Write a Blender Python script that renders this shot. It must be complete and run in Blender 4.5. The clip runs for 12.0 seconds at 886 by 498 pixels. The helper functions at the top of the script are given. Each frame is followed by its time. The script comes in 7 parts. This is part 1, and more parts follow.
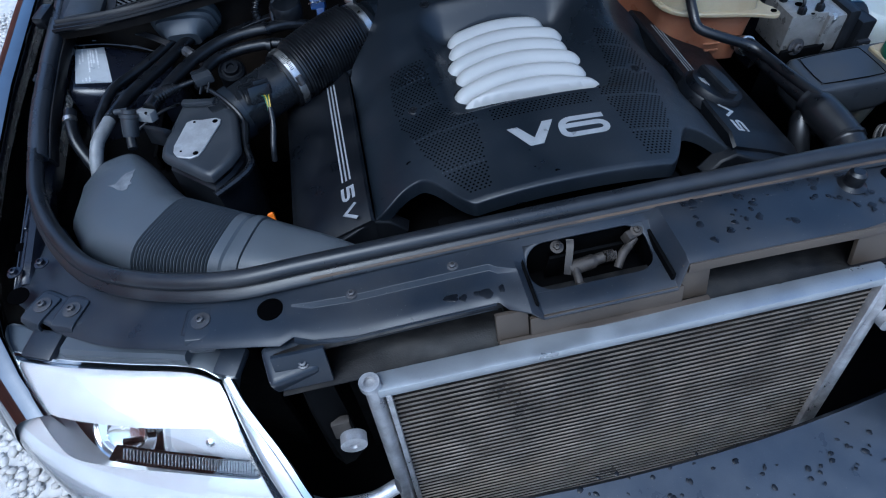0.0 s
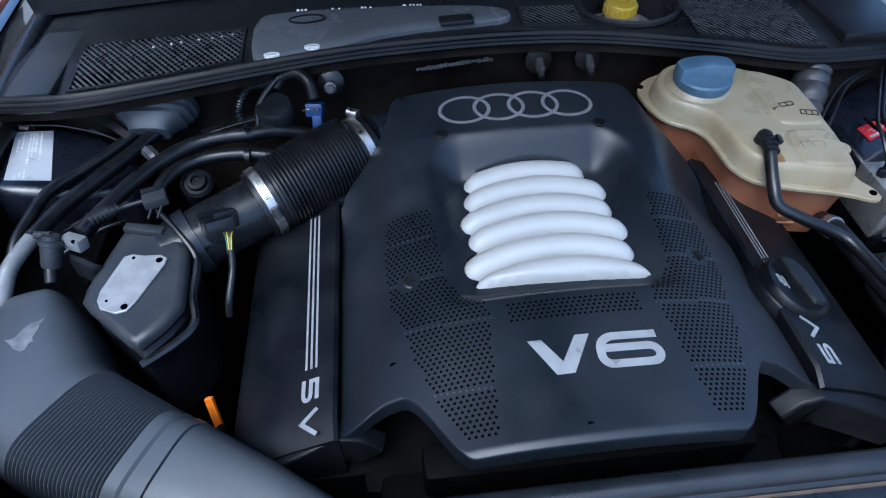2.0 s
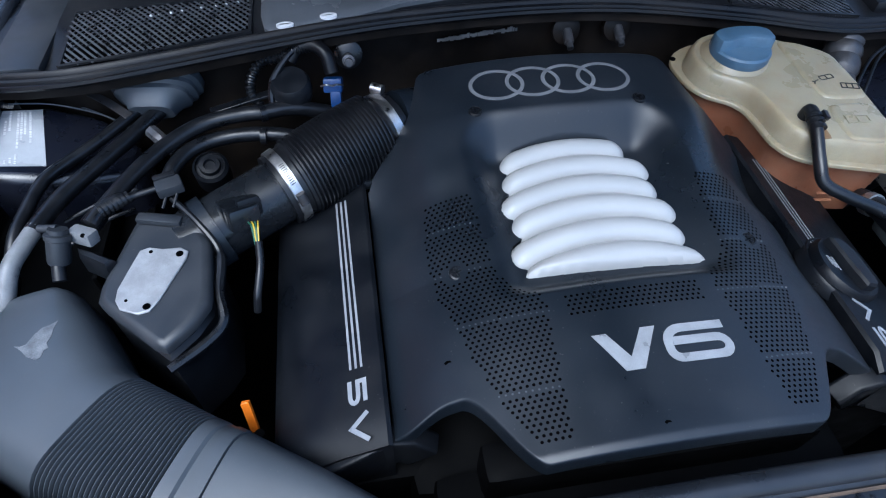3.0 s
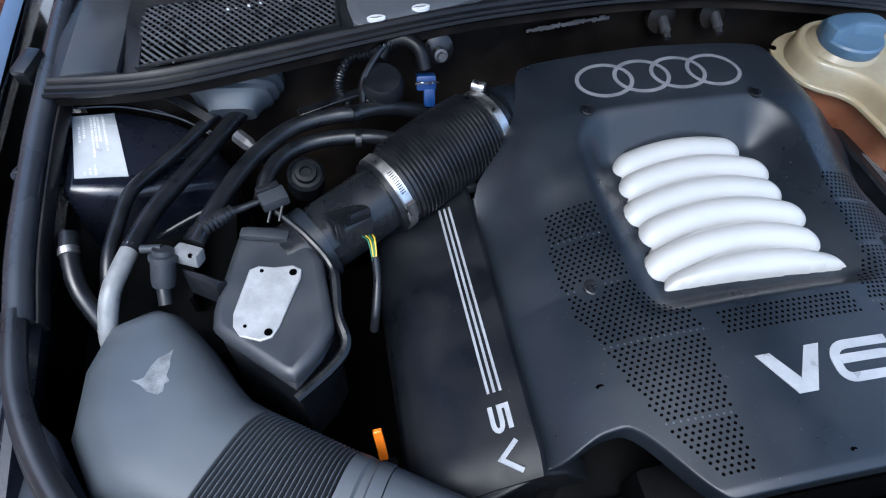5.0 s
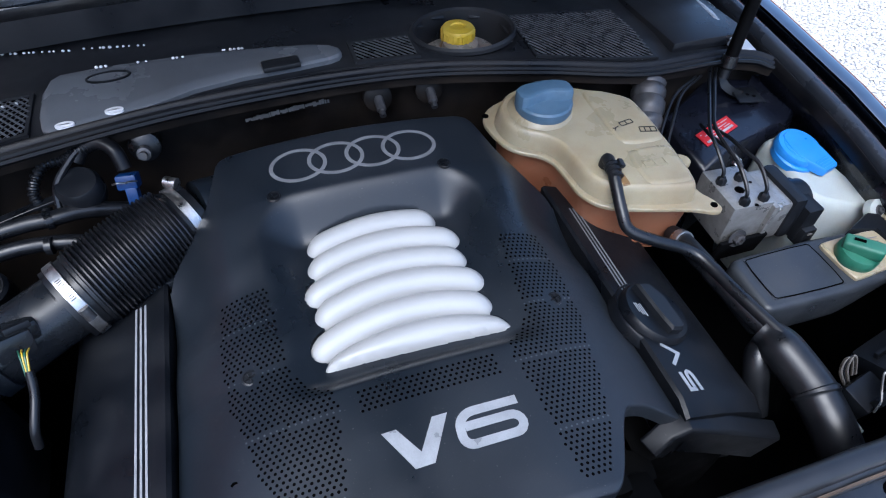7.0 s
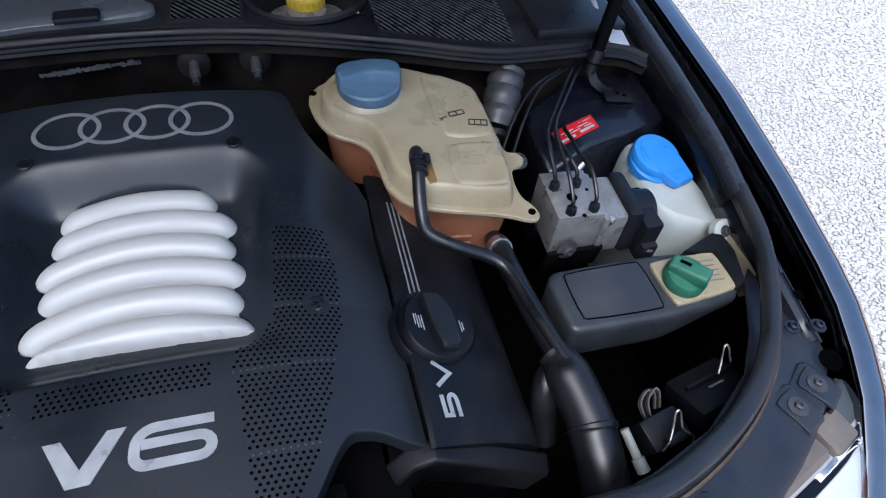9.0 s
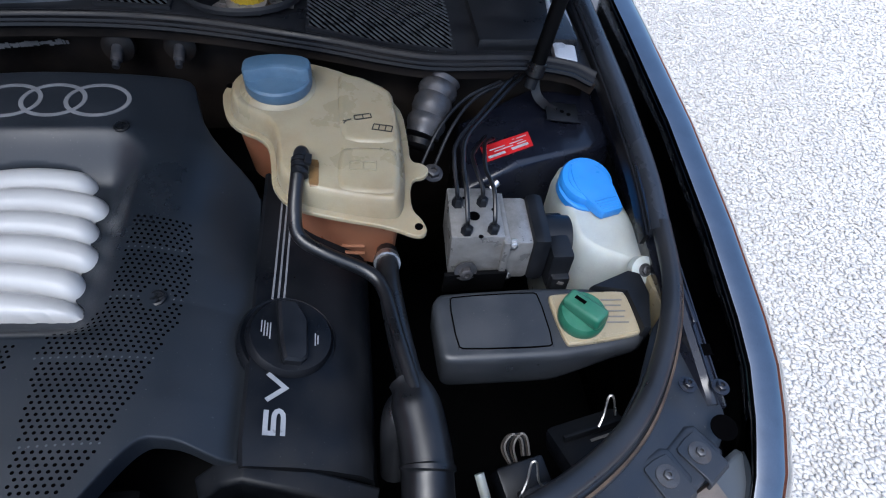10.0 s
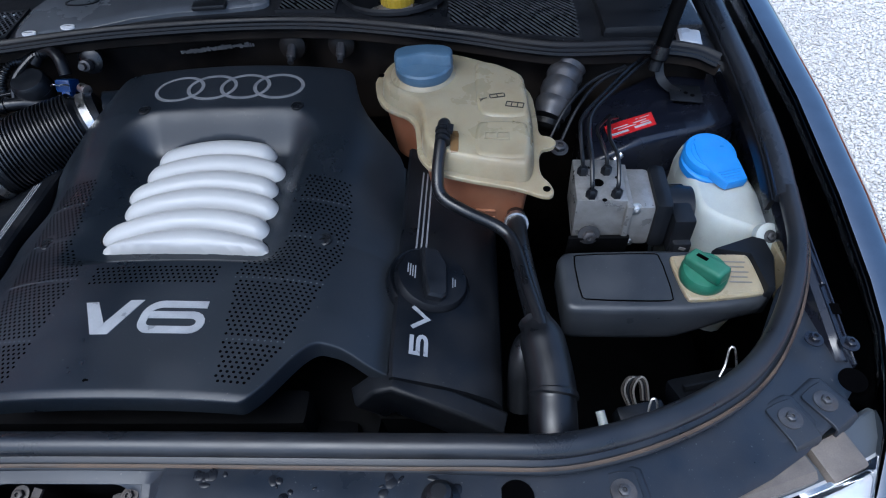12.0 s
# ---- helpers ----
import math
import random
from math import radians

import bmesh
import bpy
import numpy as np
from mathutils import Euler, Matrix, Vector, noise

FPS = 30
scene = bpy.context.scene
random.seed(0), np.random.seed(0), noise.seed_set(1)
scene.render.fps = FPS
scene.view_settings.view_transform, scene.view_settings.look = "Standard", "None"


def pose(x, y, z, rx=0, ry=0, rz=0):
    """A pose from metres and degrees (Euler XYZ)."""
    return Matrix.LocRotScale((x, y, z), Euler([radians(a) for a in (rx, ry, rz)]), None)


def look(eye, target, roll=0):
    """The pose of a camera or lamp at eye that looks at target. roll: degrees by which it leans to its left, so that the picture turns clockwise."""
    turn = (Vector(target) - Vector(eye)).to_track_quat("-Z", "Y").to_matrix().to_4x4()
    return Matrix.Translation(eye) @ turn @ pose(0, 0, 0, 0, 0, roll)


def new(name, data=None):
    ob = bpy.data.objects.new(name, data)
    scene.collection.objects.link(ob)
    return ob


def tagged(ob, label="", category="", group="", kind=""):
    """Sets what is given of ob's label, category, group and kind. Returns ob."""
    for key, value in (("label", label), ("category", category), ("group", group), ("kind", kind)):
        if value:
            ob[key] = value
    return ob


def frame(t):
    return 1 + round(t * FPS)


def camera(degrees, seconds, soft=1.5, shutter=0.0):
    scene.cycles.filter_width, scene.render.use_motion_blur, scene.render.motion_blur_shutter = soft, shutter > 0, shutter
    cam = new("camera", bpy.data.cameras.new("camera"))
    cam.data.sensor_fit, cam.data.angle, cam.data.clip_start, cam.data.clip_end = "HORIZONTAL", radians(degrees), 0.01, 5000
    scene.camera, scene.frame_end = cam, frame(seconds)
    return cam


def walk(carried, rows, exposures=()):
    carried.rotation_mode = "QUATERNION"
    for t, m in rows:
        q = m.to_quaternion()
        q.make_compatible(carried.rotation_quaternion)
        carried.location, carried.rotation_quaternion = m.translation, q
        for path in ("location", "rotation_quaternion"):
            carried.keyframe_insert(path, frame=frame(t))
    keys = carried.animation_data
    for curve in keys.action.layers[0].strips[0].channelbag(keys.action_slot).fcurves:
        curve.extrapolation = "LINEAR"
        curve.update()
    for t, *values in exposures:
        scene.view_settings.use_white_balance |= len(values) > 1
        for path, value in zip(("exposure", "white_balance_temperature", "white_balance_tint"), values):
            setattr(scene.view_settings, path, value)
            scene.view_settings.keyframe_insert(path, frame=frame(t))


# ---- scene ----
cam = camera(74.3, 12.0, soft=1.1)
PATH = [
    (0, (-0.216, -0.669, 1.332), (-0.079, 0.597, -0.211), -7.0),
    (0.3, (-0.235, -0.575, 1.362), (0.084, 0.675, -0.166), -3.6),
    (0.5, (-0.252, -0.547, 1.356), (0.253, 0.648, -0.166), 1.4),
    (0.8, (-0.262, -0.507, 1.344), (0.342, 0.635, -0.183), 4.4),
    (1, (-0.25, -0.487, 1.335), (0.232, 0.675, -0.22), 0.4),
    (1.3, (-0.216, -0.464, 1.308), (0.180, 0.763, -0.221), 2.4),
    (1.5, (-0.186, -0.43, 1.324), (0.081, 0.826, -0.21), 0.8),
    (2, (-0.166, -0.401, 1.323), (-0.028, 0.933, -0.161), -0.6),
    (2.5, (-0.182, -0.373, 1.294), (-0.063, 0.876, -0.263), 0.9),
    (3, (-0.24, -0.349, 1.307), (-0.01, 0.889, -0.246), 1.9),
    (3.5, (-0.337, -0.327, 1.303), (-0.111, 0.888, -0.269), -0.4),
    (3.7, (-0.371, -0.316, 1.292), (-0.148, 0.863, -0.309), 0.1),
    (5.3, (-0.371, -0.272, 1.302), (-0.105, 0.897, -0.299), 2.8),
    (5.5, (-0.339, -0.289, 1.306), (-0.135, 0.93, -0.266), 1.3),
    (6, (-0.273, -0.3, 1.315), (-0.043, 0.922, -0.251), 1.4),
    (6.5, (-0.179, -0.315, 1.322), (0.189, 0.91, -0.216), 3.1),
    (7, (-0.082, -0.326, 1.331), (0.363, 0.941, -0.151), 1.6),
    (7.2, (-0.055, -0.333, 1.326), (0.425, 0.95, -0.131), 2.1),
    (8.8, (0.108, -0.341, 1.301), (0.518, 0.848, -0.254), 5.7),
    (9, (0.161, -0.335, 1.311), (0.611, 0.862, -0.226), 7.1),
    (9.3, (0.228, -0.334, 1.323), (0.730, 0.883, -0.183), 7.2),
    (9.5, (0.254, -0.328, 1.303), (0.713, 0.906, -0.203), 7.4),
    (9.7, (0.311, -0.339, 1.318), (0.605, 0.911, -0.215), 2.9),
    (10, (0.358, -0.346, 1.294), (0.623, 0.922, -0.229), 6.3),
    (10.2, (0.404, -0.362, 1.280), (0.641, 0.912, -0.243), 5.0),
    (10.5, (0.398, -0.351, 1.271), (0.57, 0.956, -0.233), 3.1),
    (11, (0.387, -0.354, 1.269), (0.424, 0.999, -0.203), -1.7),
    (11.5, (0.371, -0.38, 1.287), (0.321, 0.997, -0.162), -3.6),
    (11.8, (0.326, -0.439, 1.280), (0.349, 0.981, -0.129), -0.9),
    (12, (0.33, -0.45, 1.294), (0.223, 0.907, -0.172), -4.3),

]
walk(cam, [(t, look(eye, target, roll)) for t, eye, target, roll in PATH], exposures=[(0, 0.75, 4600, 2), (0.5, 1.1, 4700, 4), (1.2, 1.14, 4700, 4), (2.5, 1.24, 4800, 3), (3.6, 1.36, 4900, 5), (5.5, 1.69, 5200, 4), (6.2, 1.66, 5150, 4), (7.2, 1.35, 5050, 8), (9, 1.13, 5240, 7), (11.4, 1.12, 5240, 7), (12, 1.02, 4960, 5)])

# ---- daylight: high thin cloud, soft warm sun from in front of the car ----
world = bpy.data.worlds.new("sky")
scene.world = world
world.use_nodes = True
sky = world.node_tree.nodes.new("ShaderNodeTexSky")
sky.sky_type = "NISHITA"
sky.sun_disc = False
sky.dust_density, sky.air_density, sky.ozone_density = 5.0, 1.0, 0.4
SUN_HIGH, SUN_ROUND = 62.0, 215.0
sky.sun_elevation, sky.sun_rotation = radians(SUN_HIGH), radians(SUN_ROUND)
world.node_tree.links.new(sky.outputs[0], world.node_tree.nodes["Background"].inputs[0])
world.node_tree.nodes["Background"].inputs[1].default_value = 0.15
sun = new("sun", bpy.data.lights.new("sun", "SUN"))
sun.data.energy, sun.data.angle, sun.data.color = 0.85, radians(38), (1.0, 0.88, 0.74)
to_sun = Vector((math.sin(radians(SUN_ROUND)) * math.cos(radians(SUN_HIGH)), math.cos(radians(SUN_ROUND)) * math.cos(radians(SUN_HIGH)), math.sin(radians(SUN_HIGH))))
sun.rotation_euler = to_sun.to_track_quat("Z", "Y").to_euler()


# ---- materials ----
def surface(name, base, rough=0.5, metal=0.0, vary=0.25, size=30.0, grain=900.0, bump=0.15, dust=None, dust_amount=0.3, dust_size=14.0, coat=0.0, clear=0.0, sss=0.0, ior=1.45, rough_vary=0.15, each=0.0, gleam=0.5, specks=0.0, speck_tone=(0.12, 0.115, 0.11)):
    """A worn surface: tone and gloss that vary at two scales, fine relief, and dust in patches."""
    m = bpy.data.materials.new(name)
    m.use_nodes = True
    nt = m.node_tree
    n, link = nt.nodes, nt.links.new
    bsdf = n["Principled BSDF"]
    where = n.new("ShaderNodeTexCoord").outputs["Object"]

    def cloud(scale, detail=4.0, soft=0.55):
        t = n.new("ShaderNodeTexNoise")
        t.inputs["Scale"].default_value, t.inputs["Detail"].default_value, t.inputs["Roughness"].default_value = scale, detail, soft
        link(where, t.inputs["Vector"])
        return t.outputs["Fac"]

    def span(value, a, b, lo, hi):
        t = n.new("ShaderNodeMapRange")
        t.inputs[1].default_value, t.inputs[2].default_value, t.inputs[3].default_value, t.inputs[4].default_value = a, b, lo, hi
        link(value, t.inputs[0])
        return t.outputs[0]

    def blend(fac, a, b, kind="MIX"):
        t = n.new("ShaderNodeMix")
        t.data_type, t.blend_type = "RGBA", kind
        for socket, v in ((t.inputs[0], fac), (t.inputs[6], a), (t.inputs[7], b)):
            if isinstance(v, (int, float)):
                socket.default_value = v
            elif isinstance(v, tuple):
                socket.default_value = (*v, 1.0)
            else:
                link(v, socket)
        return t.outputs[2]

    broad, fine = cloud(size), cloud(grain, 2.0)
    lo, hi = tuple(c * (1 - vary) for c in base), tuple(min(1.0, c * (1 + vary)) for c in base)
    tone = blend(span(broad, 0.3, 0.7, 0, 1), lo, hi)
    tone = blend(0.35 * vary, tone, blend(span(fine, 0.35, 0.65, 0, 1), (0.0, 0.0, 0.0), (1.0, 1.0, 1.0)), "OVERLAY")
    if specks:
        spot = span(cloud(420.0, 1.0, 0.4), 0.74, 0.8, 0, specks)
        tone = blend(spot, tone, speck_tone)
    if each:
        info = n.new("ShaderNodeNewGeometry")
        tone = blend(span(info.outputs["Random Per Island"], 0, 1, 0, each), tone, (0.62, 0.58, 0.52), "MULTIPLY")
    gloss = span(broad, 0.3, 0.7, max(0.03, rough - rough_vary), min(1.0, rough + rough_vary))
    if dust:
        patch = span(cloud(dust_size, 6.0, 0.65), 0.42, 0.72, 0, dust_amount)
        tone = blend(patch, tone, dust)
        t = n.new("ShaderNodeMix")
        link(patch, t.inputs[0]), link(gloss, t.inputs[2])
        t.inputs[3].default_value = 0.9
        gloss = t.outputs[0]
    link(tone, bsdf.inputs["Base Color"]), link(gloss, bsdf.inputs["Roughness"])
    bsdf.inputs["Metallic"].default_value, bsdf.inputs["IOR"].default_value = metal, ior
    bsdf.inputs["Specular IOR Level"].default_value = gleam
    bsdf.inputs["Coat Weight"].default_value, bsdf.inputs["Coat Roughness"].default_value = coat, 0.08
    bsdf.inputs["Transmission Weight"].default_value = clear
    if sss:
        bsdf.inputs["Subsurface Weight"].default_value = sss
        bsdf.inputs["Subsurface Radius"].default_value = (0.03, 0.022, 0.012)
        bsdf.inputs["Subsurface Scale"].default_value = 0.5
    if bump:
        b = n.new("ShaderNodeBump")
        b.inputs["Strength"].default_value, b.inputs["Distance"].default_value = bump, 0.0006
        link(fine, b.inputs["Height"]), link(b.outputs[0], bsdf.inputs["Normal"])
    return m


GREY_DUST, BROWN_DUST = (0.05, 0.05, 0.055), (0.06, 0.042, 0.028)
M = {
    "cover": surface("satin black cover plastic", (0.0078, 0.0106, 0.0152), 0.32, gleam=0.5, vary=0.25, size=9, grain=2500, bump=0.2, dust=(0.025, 0.0275, 0.032), dust_amount=0.32, dust_size=6, rough_vary=0.1, specks=0.4),
    "plastic": surface("black plastic", (0.005, 0.006, 0.008), 0.36, gleam=0.35, vary=0.25, dust=GREY_DUST, dust_amount=0.15, rough_vary=0.08),
    "duct": surface("grey-black duct plastic", (0.052, 0.06, 0.07), 0.36, specks=0.3, vary=0.12, size=8, grain=2200, bump=0.15, dust=GREY_DUST, dust_amount=0.25, dust_size=9, rough_vary=0.06),
    # near-black base holds the bay's deep shade; dust patches are dirt
    "dark": surface("near-black metal with bay shade", (0.0012, 0.0013, 0.0016), 0.65, gleam=0.06, vary=0.4, dust=(0.004, 0.0038, 0.0036), dust_amount=0.25),
    "rubber": surface("black rubber", (0.004, 0.0046, 0.006), 0.31, gleam=0.5, vary=0.25, size=40, dust=GREY_DUST, dust_amount=0.14, dust_size=25, rough_vary=0.08),
    "seal": surface("dusty seal rubber", (0.011, 0.0128, 0.0165), 0.3, gleam=0.5, vary=0.25, size=18, dust=(0.045, 0.039, 0.033), dust_amount=0.22, dust_size=6, rough_vary=0.08),
    "strip": surface("smooth rubber strip", (0.016, 0.0185, 0.024), 0.24, gleam=0.55, vary=0.2, size=14, dust=(0.05, 0.05, 0.05), dust_amount=0.15, dust_size=8, rough_vary=0.06),
    "seal_foot": surface("seal foot with dried dirt", (0.045, 0.03, 0.019), 0.6, vary=0.5, size=30, dust=(0.1, 0.07, 0.045), dust_amount=0.5, dust_size=20),
    "panel": surface("dusty black panel paint", (0.0125, 0.0165, 0.024), 0.34, gleam=0.42, specks=0.5, vary=0.25, size=12, grain=1500, dust=(0.055, 0.05, 0.045), dust_amount=0.3, dust_size=8, rough_vary=0.1),
    "face": surface("dusty tan-grey front face", (0.046, 0.036, 0.027), 0.5, vary=0.25, size=14, dust=(0.085, 0.066, 0.048), dust_amount=0.4, dust_size=12),
    "paint": surface("black car paint", (0.19, 0.2, 0.21), 0.08, metal=1.0, vary=0.1, bump=0.0, coat=1.0, rough_vary=0.02),
    "rail": surface("blue-black painted rail", (0.005, 0.006, 0.011), 0.22, vary=0.3, size=20, dust=(0.02, 0.02, 0.024), dust_amount=0.25, coat=0.25, rough_vary=0.06),
    "wall": surface("grimy firewall", (0.007, 0.006, 0.0055), 0.5, gleam=0.15, vary=0.4, size=15, dust=(0.04, 0.029, 0.02), dust_amount=0.4, dust_size=9),
    "cowl": surface("grey-black cowl plastic", (0.009, 0.01, 0.0125), 0.35, gleam=0.4, vary=0.2, size=12, dust=(0.04, 0.038, 0.036), dust_amount=0.3, dust_size=6),
    # lid grey is lightened to hold sky glare; stains are dust patches
    "lid": surface("stained lid plastic lightened for glare", (0.09, 0.096, 0.105), 0.16, vary=0.2, size=7, dust=(0.08, 0.08, 0.08), dust_amount=0.3, dust_size=9, rough_vary=0.12),
    "silver": surface("satin silver lacquer", (0.33, 0.332, 0.33), 0.38, metal=0.0, vary=0.06, size=14, grain=1800, bump=0.03, dust=(0.3, 0.29, 0.28), dust_amount=0.3, dust_size=14, rough_vary=0.05),
    "print": surface("silver print", (0.27, 0.28, 0.295), 0.4, metal=0.2, vary=0.12, size=60, bump=0.05),
    # duller copy of the silver print, shade put into its grey
    "shaded_print": surface("silver print in painted shade", (0.16, 0.165, 0.175), 0.45, metal=0.1, vary=0.15, size=60, bump=0.05),
    "scuff": surface("rubbed plastic", (0.12, 0.126, 0.135), 0.5, vary=0.4, size=90, bump=0.1),
    "alu": surface("cast aluminium", (0.42, 0.42, 0.43), 0.36, metal=0.8, vary=0.2, size=60, dust=(0.2, 0.18, 0.16), dust_amount=0.45, dust_size=50),
    "steel": surface("worn steel", (0.5, 0.5, 0.5), 0.3, metal=1.0, vary=0.2, size=80, dust=(0.16, 0.13, 0.1), dust_amount=0.4, dust_size=60),
    "bolt": surface("dull zinc bolt", (0.06, 0.062, 0.068), 0.4, metal=0.5, vary=0.3, size=90, dust=(0.08, 0.06, 0.045), dust_amount=0.5, dust_size=60),
    "rust": surface("rusted steel", (0.036, 0.031, 0.027), 0.5, metal=0.3, vary=0.5, size=60, dust=(0.055, 0.046, 0.037), dust_amount=0.5, dust_size=120),
    "cream": surface("yellowed translucent plastic", (0.265, 0.232, 0.155), 0.3, vary=0.14, size=16, grain=900, bump=0.06, sss=0.35, dust=(0.21, 0.155, 0.085), dust_amount=0.75, dust_size=11),
    "coolant": surface("plastic tinted by red coolant", (0.19, 0.072, 0.035), 0.35, vary=0.2, size=20, sss=0.15, dust=(0.24, 0.14, 0.08), dust_amount=0.5),
    "white": surface("milky white plastic", (0.33, 0.36, 0.355), 0.36, vary=0.12, size=14, sss=0.3, dust=(0.27, 0.265, 0.22), dust_amount=0.5, dust_size=8),
    "murky": surface("murky plastic of an old reservoir", (0.2, 0.19, 0.175), 0.3, vary=0.25, size=40, sss=0.15, dust=(0.16, 0.07, 0.04), dust_amount=0.7, dust_size=22),
    "cap_blue": surface("faded blue cap plastic", (0.055, 0.1, 0.155), 0.42, vary=0.15, size=50, dust=(0.13, 0.19, 0.26), dust_amount=0.35, dust_size=30),
    "bright_blue": surface("bright blue plastic", (0.035, 0.19, 0.55), 0.36, vary=0.1, size=50, dust=(0.12, 0.25, 0.5), dust_amount=0.2),
    "plug_blue": surface("blue plug plastic", (0.006, 0.03, 0.12), 0.4, vary=0.2, size=60),
    "green": surface("green cap plastic", (0.016, 0.098, 0.057), 0.42, vary=0.2, size=60, dust=(0.09, 0.18, 0.13), dust_amount=0.5),
    "yellow": surface("yellow cap plastic", (0.5, 0.34, 0.012), 0.4, vary=0.12, size=60, dust=(0.5, 0.42, 0.2), dust_amount=0.35),
    "orange": surface("orange plastic", (0.7, 0.17, 0.005), 0.4, vary=0.15, size=60),
    "red": surface("red printed film", (0.42, 0.012, 0.014), 0.35, vary=0.15, size=60),
    "label": surface("silver paper label", (0.36, 0.37, 0.385), 0.35, vary=0.12, size=30),
    "ink": surface("dark ink", (0.01, 0.01, 0.01), 0.6, vary=0.2),
    "faded": surface("faded print", (0.12, 0.115, 0.11), 0.5, vary=0.2),
    # flat black: shade of holes, slots and wells put into colour
    "hole": surface("flat black for hollow shade", (0.0012, 0.0012, 0.0014), 0.9, gleam=0.0, vary=0.2, bump=0),
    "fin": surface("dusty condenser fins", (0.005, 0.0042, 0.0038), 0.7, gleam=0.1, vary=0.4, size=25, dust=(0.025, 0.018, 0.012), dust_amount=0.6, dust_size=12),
    "tube": surface("condenser tubes", (0.25, 0.22, 0.19), 0.36, metal=0.7, vary=0.3, size=20, dust=(0.17, 0.13, 0.09), dust_amount=0.6, dust_size=9),
    "wet": surface("rain-darkened film", (0.006, 0.007, 0.0095), 0.3, vary=0.3, bump=0.0, gleam=0.3),
    "chrome": surface("chrome reflector", (0.9, 0.9, 0.9), 0.08, metal=1.0, vary=0.04, bump=0.0, rough_vary=0.03),
    "bezel": surface("bright satin lamp frame", (0.62, 0.63, 0.66), 0.22, metal=0.5, vary=0.05, bump=0.0, rough_vary=0.05),
    "glass": surface("clear lamp plastic", (1.0, 1.0, 1.0), 0.03, vary=0.0, bump=0.0, clear=1.0, rough_vary=0.01),
    "windscreen": surface("dark windscreen", (0.014, 0.018, 0.023), 0.05, vary=0.2, bump=0.0, coat=1.0, rough_vary=0.02),
    "cam": surface("matt black camshaft cover", (0.0036, 0.0045, 0.0065), 0.38, gleam=0.24, vary=0.3, size=14, grain=2200, bump=0.2, dust=(0.018, 0.017, 0.016), dust_amount=0.25, specks=0.3),
    "housing": surface("satin black housing plastic", (0.0065, 0.0078, 0.01), 0.24, gleam=0.5, vary=0.15, size=14, specks=0.3, dust=(0.035, 0.035, 0.035), dust_amount=0.2),
    "grey_box": surface("dark grey moulded plastic", (0.022, 0.025, 0.03), 0.4, gleam=0.45, vary=0.14, size=14, specks=0.3, dust=(0.05, 0.05, 0.052), dust_amount=0.25),
    "cast_plate": surface("dull bare metal plate", (0.3, 0.305, 0.315), 0.5, metal=0.35, vary=0.16, size=60, specks=0.4, dust=(0.2, 0.2, 0.2), dust_amount=0.5, dust_size=45),
    "pale_clip": surface("pale grey moulded clip", (0.16, 0.165, 0.17), 0.38, vary=0.2, size=80, dust=(0.1, 0.1, 0.1), dust_amount=0.5, dust_size=60),
    "bar": surface("bright aluminium bar", (0.33, 0.345, 0.36), 0.4, metal=0.7, vary=0.08, size=30, specks=0.3, speck_tone=(0.1, 0.09, 0.08)),
    "machined": surface("machined aluminium", (0.29, 0.285, 0.275), 0.34, metal=0.6, vary=0.2, size=60, specks=0.5, speck_tone=(0.16, 0.14, 0.12), dust=(0.13, 0.12, 0.105), dust_amount=0.6, dust_size=28),
    "cowl_rubber": surface("dark cowl rubber", (0.004, 0.0045, 0.006), 0.34, gleam=0.26, vary=0.3, size=18, dust=(0.03, 0.025, 0.02), dust_amount=0.3, dust_size=8, rough_vary=0.08),
    "amber": surface("amber tinted plastic", (0.17, 0.1, 0.04), 0.35, vary=0.25, size=30, sss=0.15),
    "gloss_white": surface("bright white gloss", (0.6, 0.6, 0.6), 0.3, vary=0.15, size=60),
    "mesh": surface("wet black mesh plastic", (0.06, 0.063, 0.07), 0.3, gleam=0.6, vary=0.3, size=60, dust=(0.1, 0.1, 0.1), dust_amount=0.15, dust_size=14),
    "bumper": surface("dusty blue-black bumper", (0.022, 0.028, 0.04), 0.32, vary=0.2, size=14, specks=0.4, dust=(0.06, 0.065, 0.075), dust_amount=0.35, dust_size=9, coat=0.3),
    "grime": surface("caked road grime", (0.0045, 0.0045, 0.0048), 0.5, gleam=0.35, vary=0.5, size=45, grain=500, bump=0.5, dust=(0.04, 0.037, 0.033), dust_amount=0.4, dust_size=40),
    "lamp_tan": surface("dusty tan lamp plastic", (0.1, 0.085, 0.072), 0.4, vary=0.25, size=30, dust=(0.16, 0.13, 0.1), dust_amount=0.4, dust_size=25),
    "stone": surface("white limestone pebbles", (0.55, 0.532, 0.5), 0.7, vary=0.15, size=60, grain=600, bump=0.2, each=0.5),
    "earth": surface("stone dust between pebbles", (0.5, 0.485, 0.46), 0.9, vary=0.2, size=30, grain=400, bump=0.4),
    "brick": surface("red brick wall", (0.3, 0.1, 0.055), 0.8, vary=0.3, size=4, grain=60),
}


# ---- mesh tools ----
def thing(name, at, label, category, group="", kind=""):
    ob = new(name)
    ob.location = at
    ob.empty_display_size = 0.02
    return tagged(ob, label, category, group, kind)


def base_of(ob):
    return base_of(ob.parent) + ob.location if ob.parent else ob.location.copy()


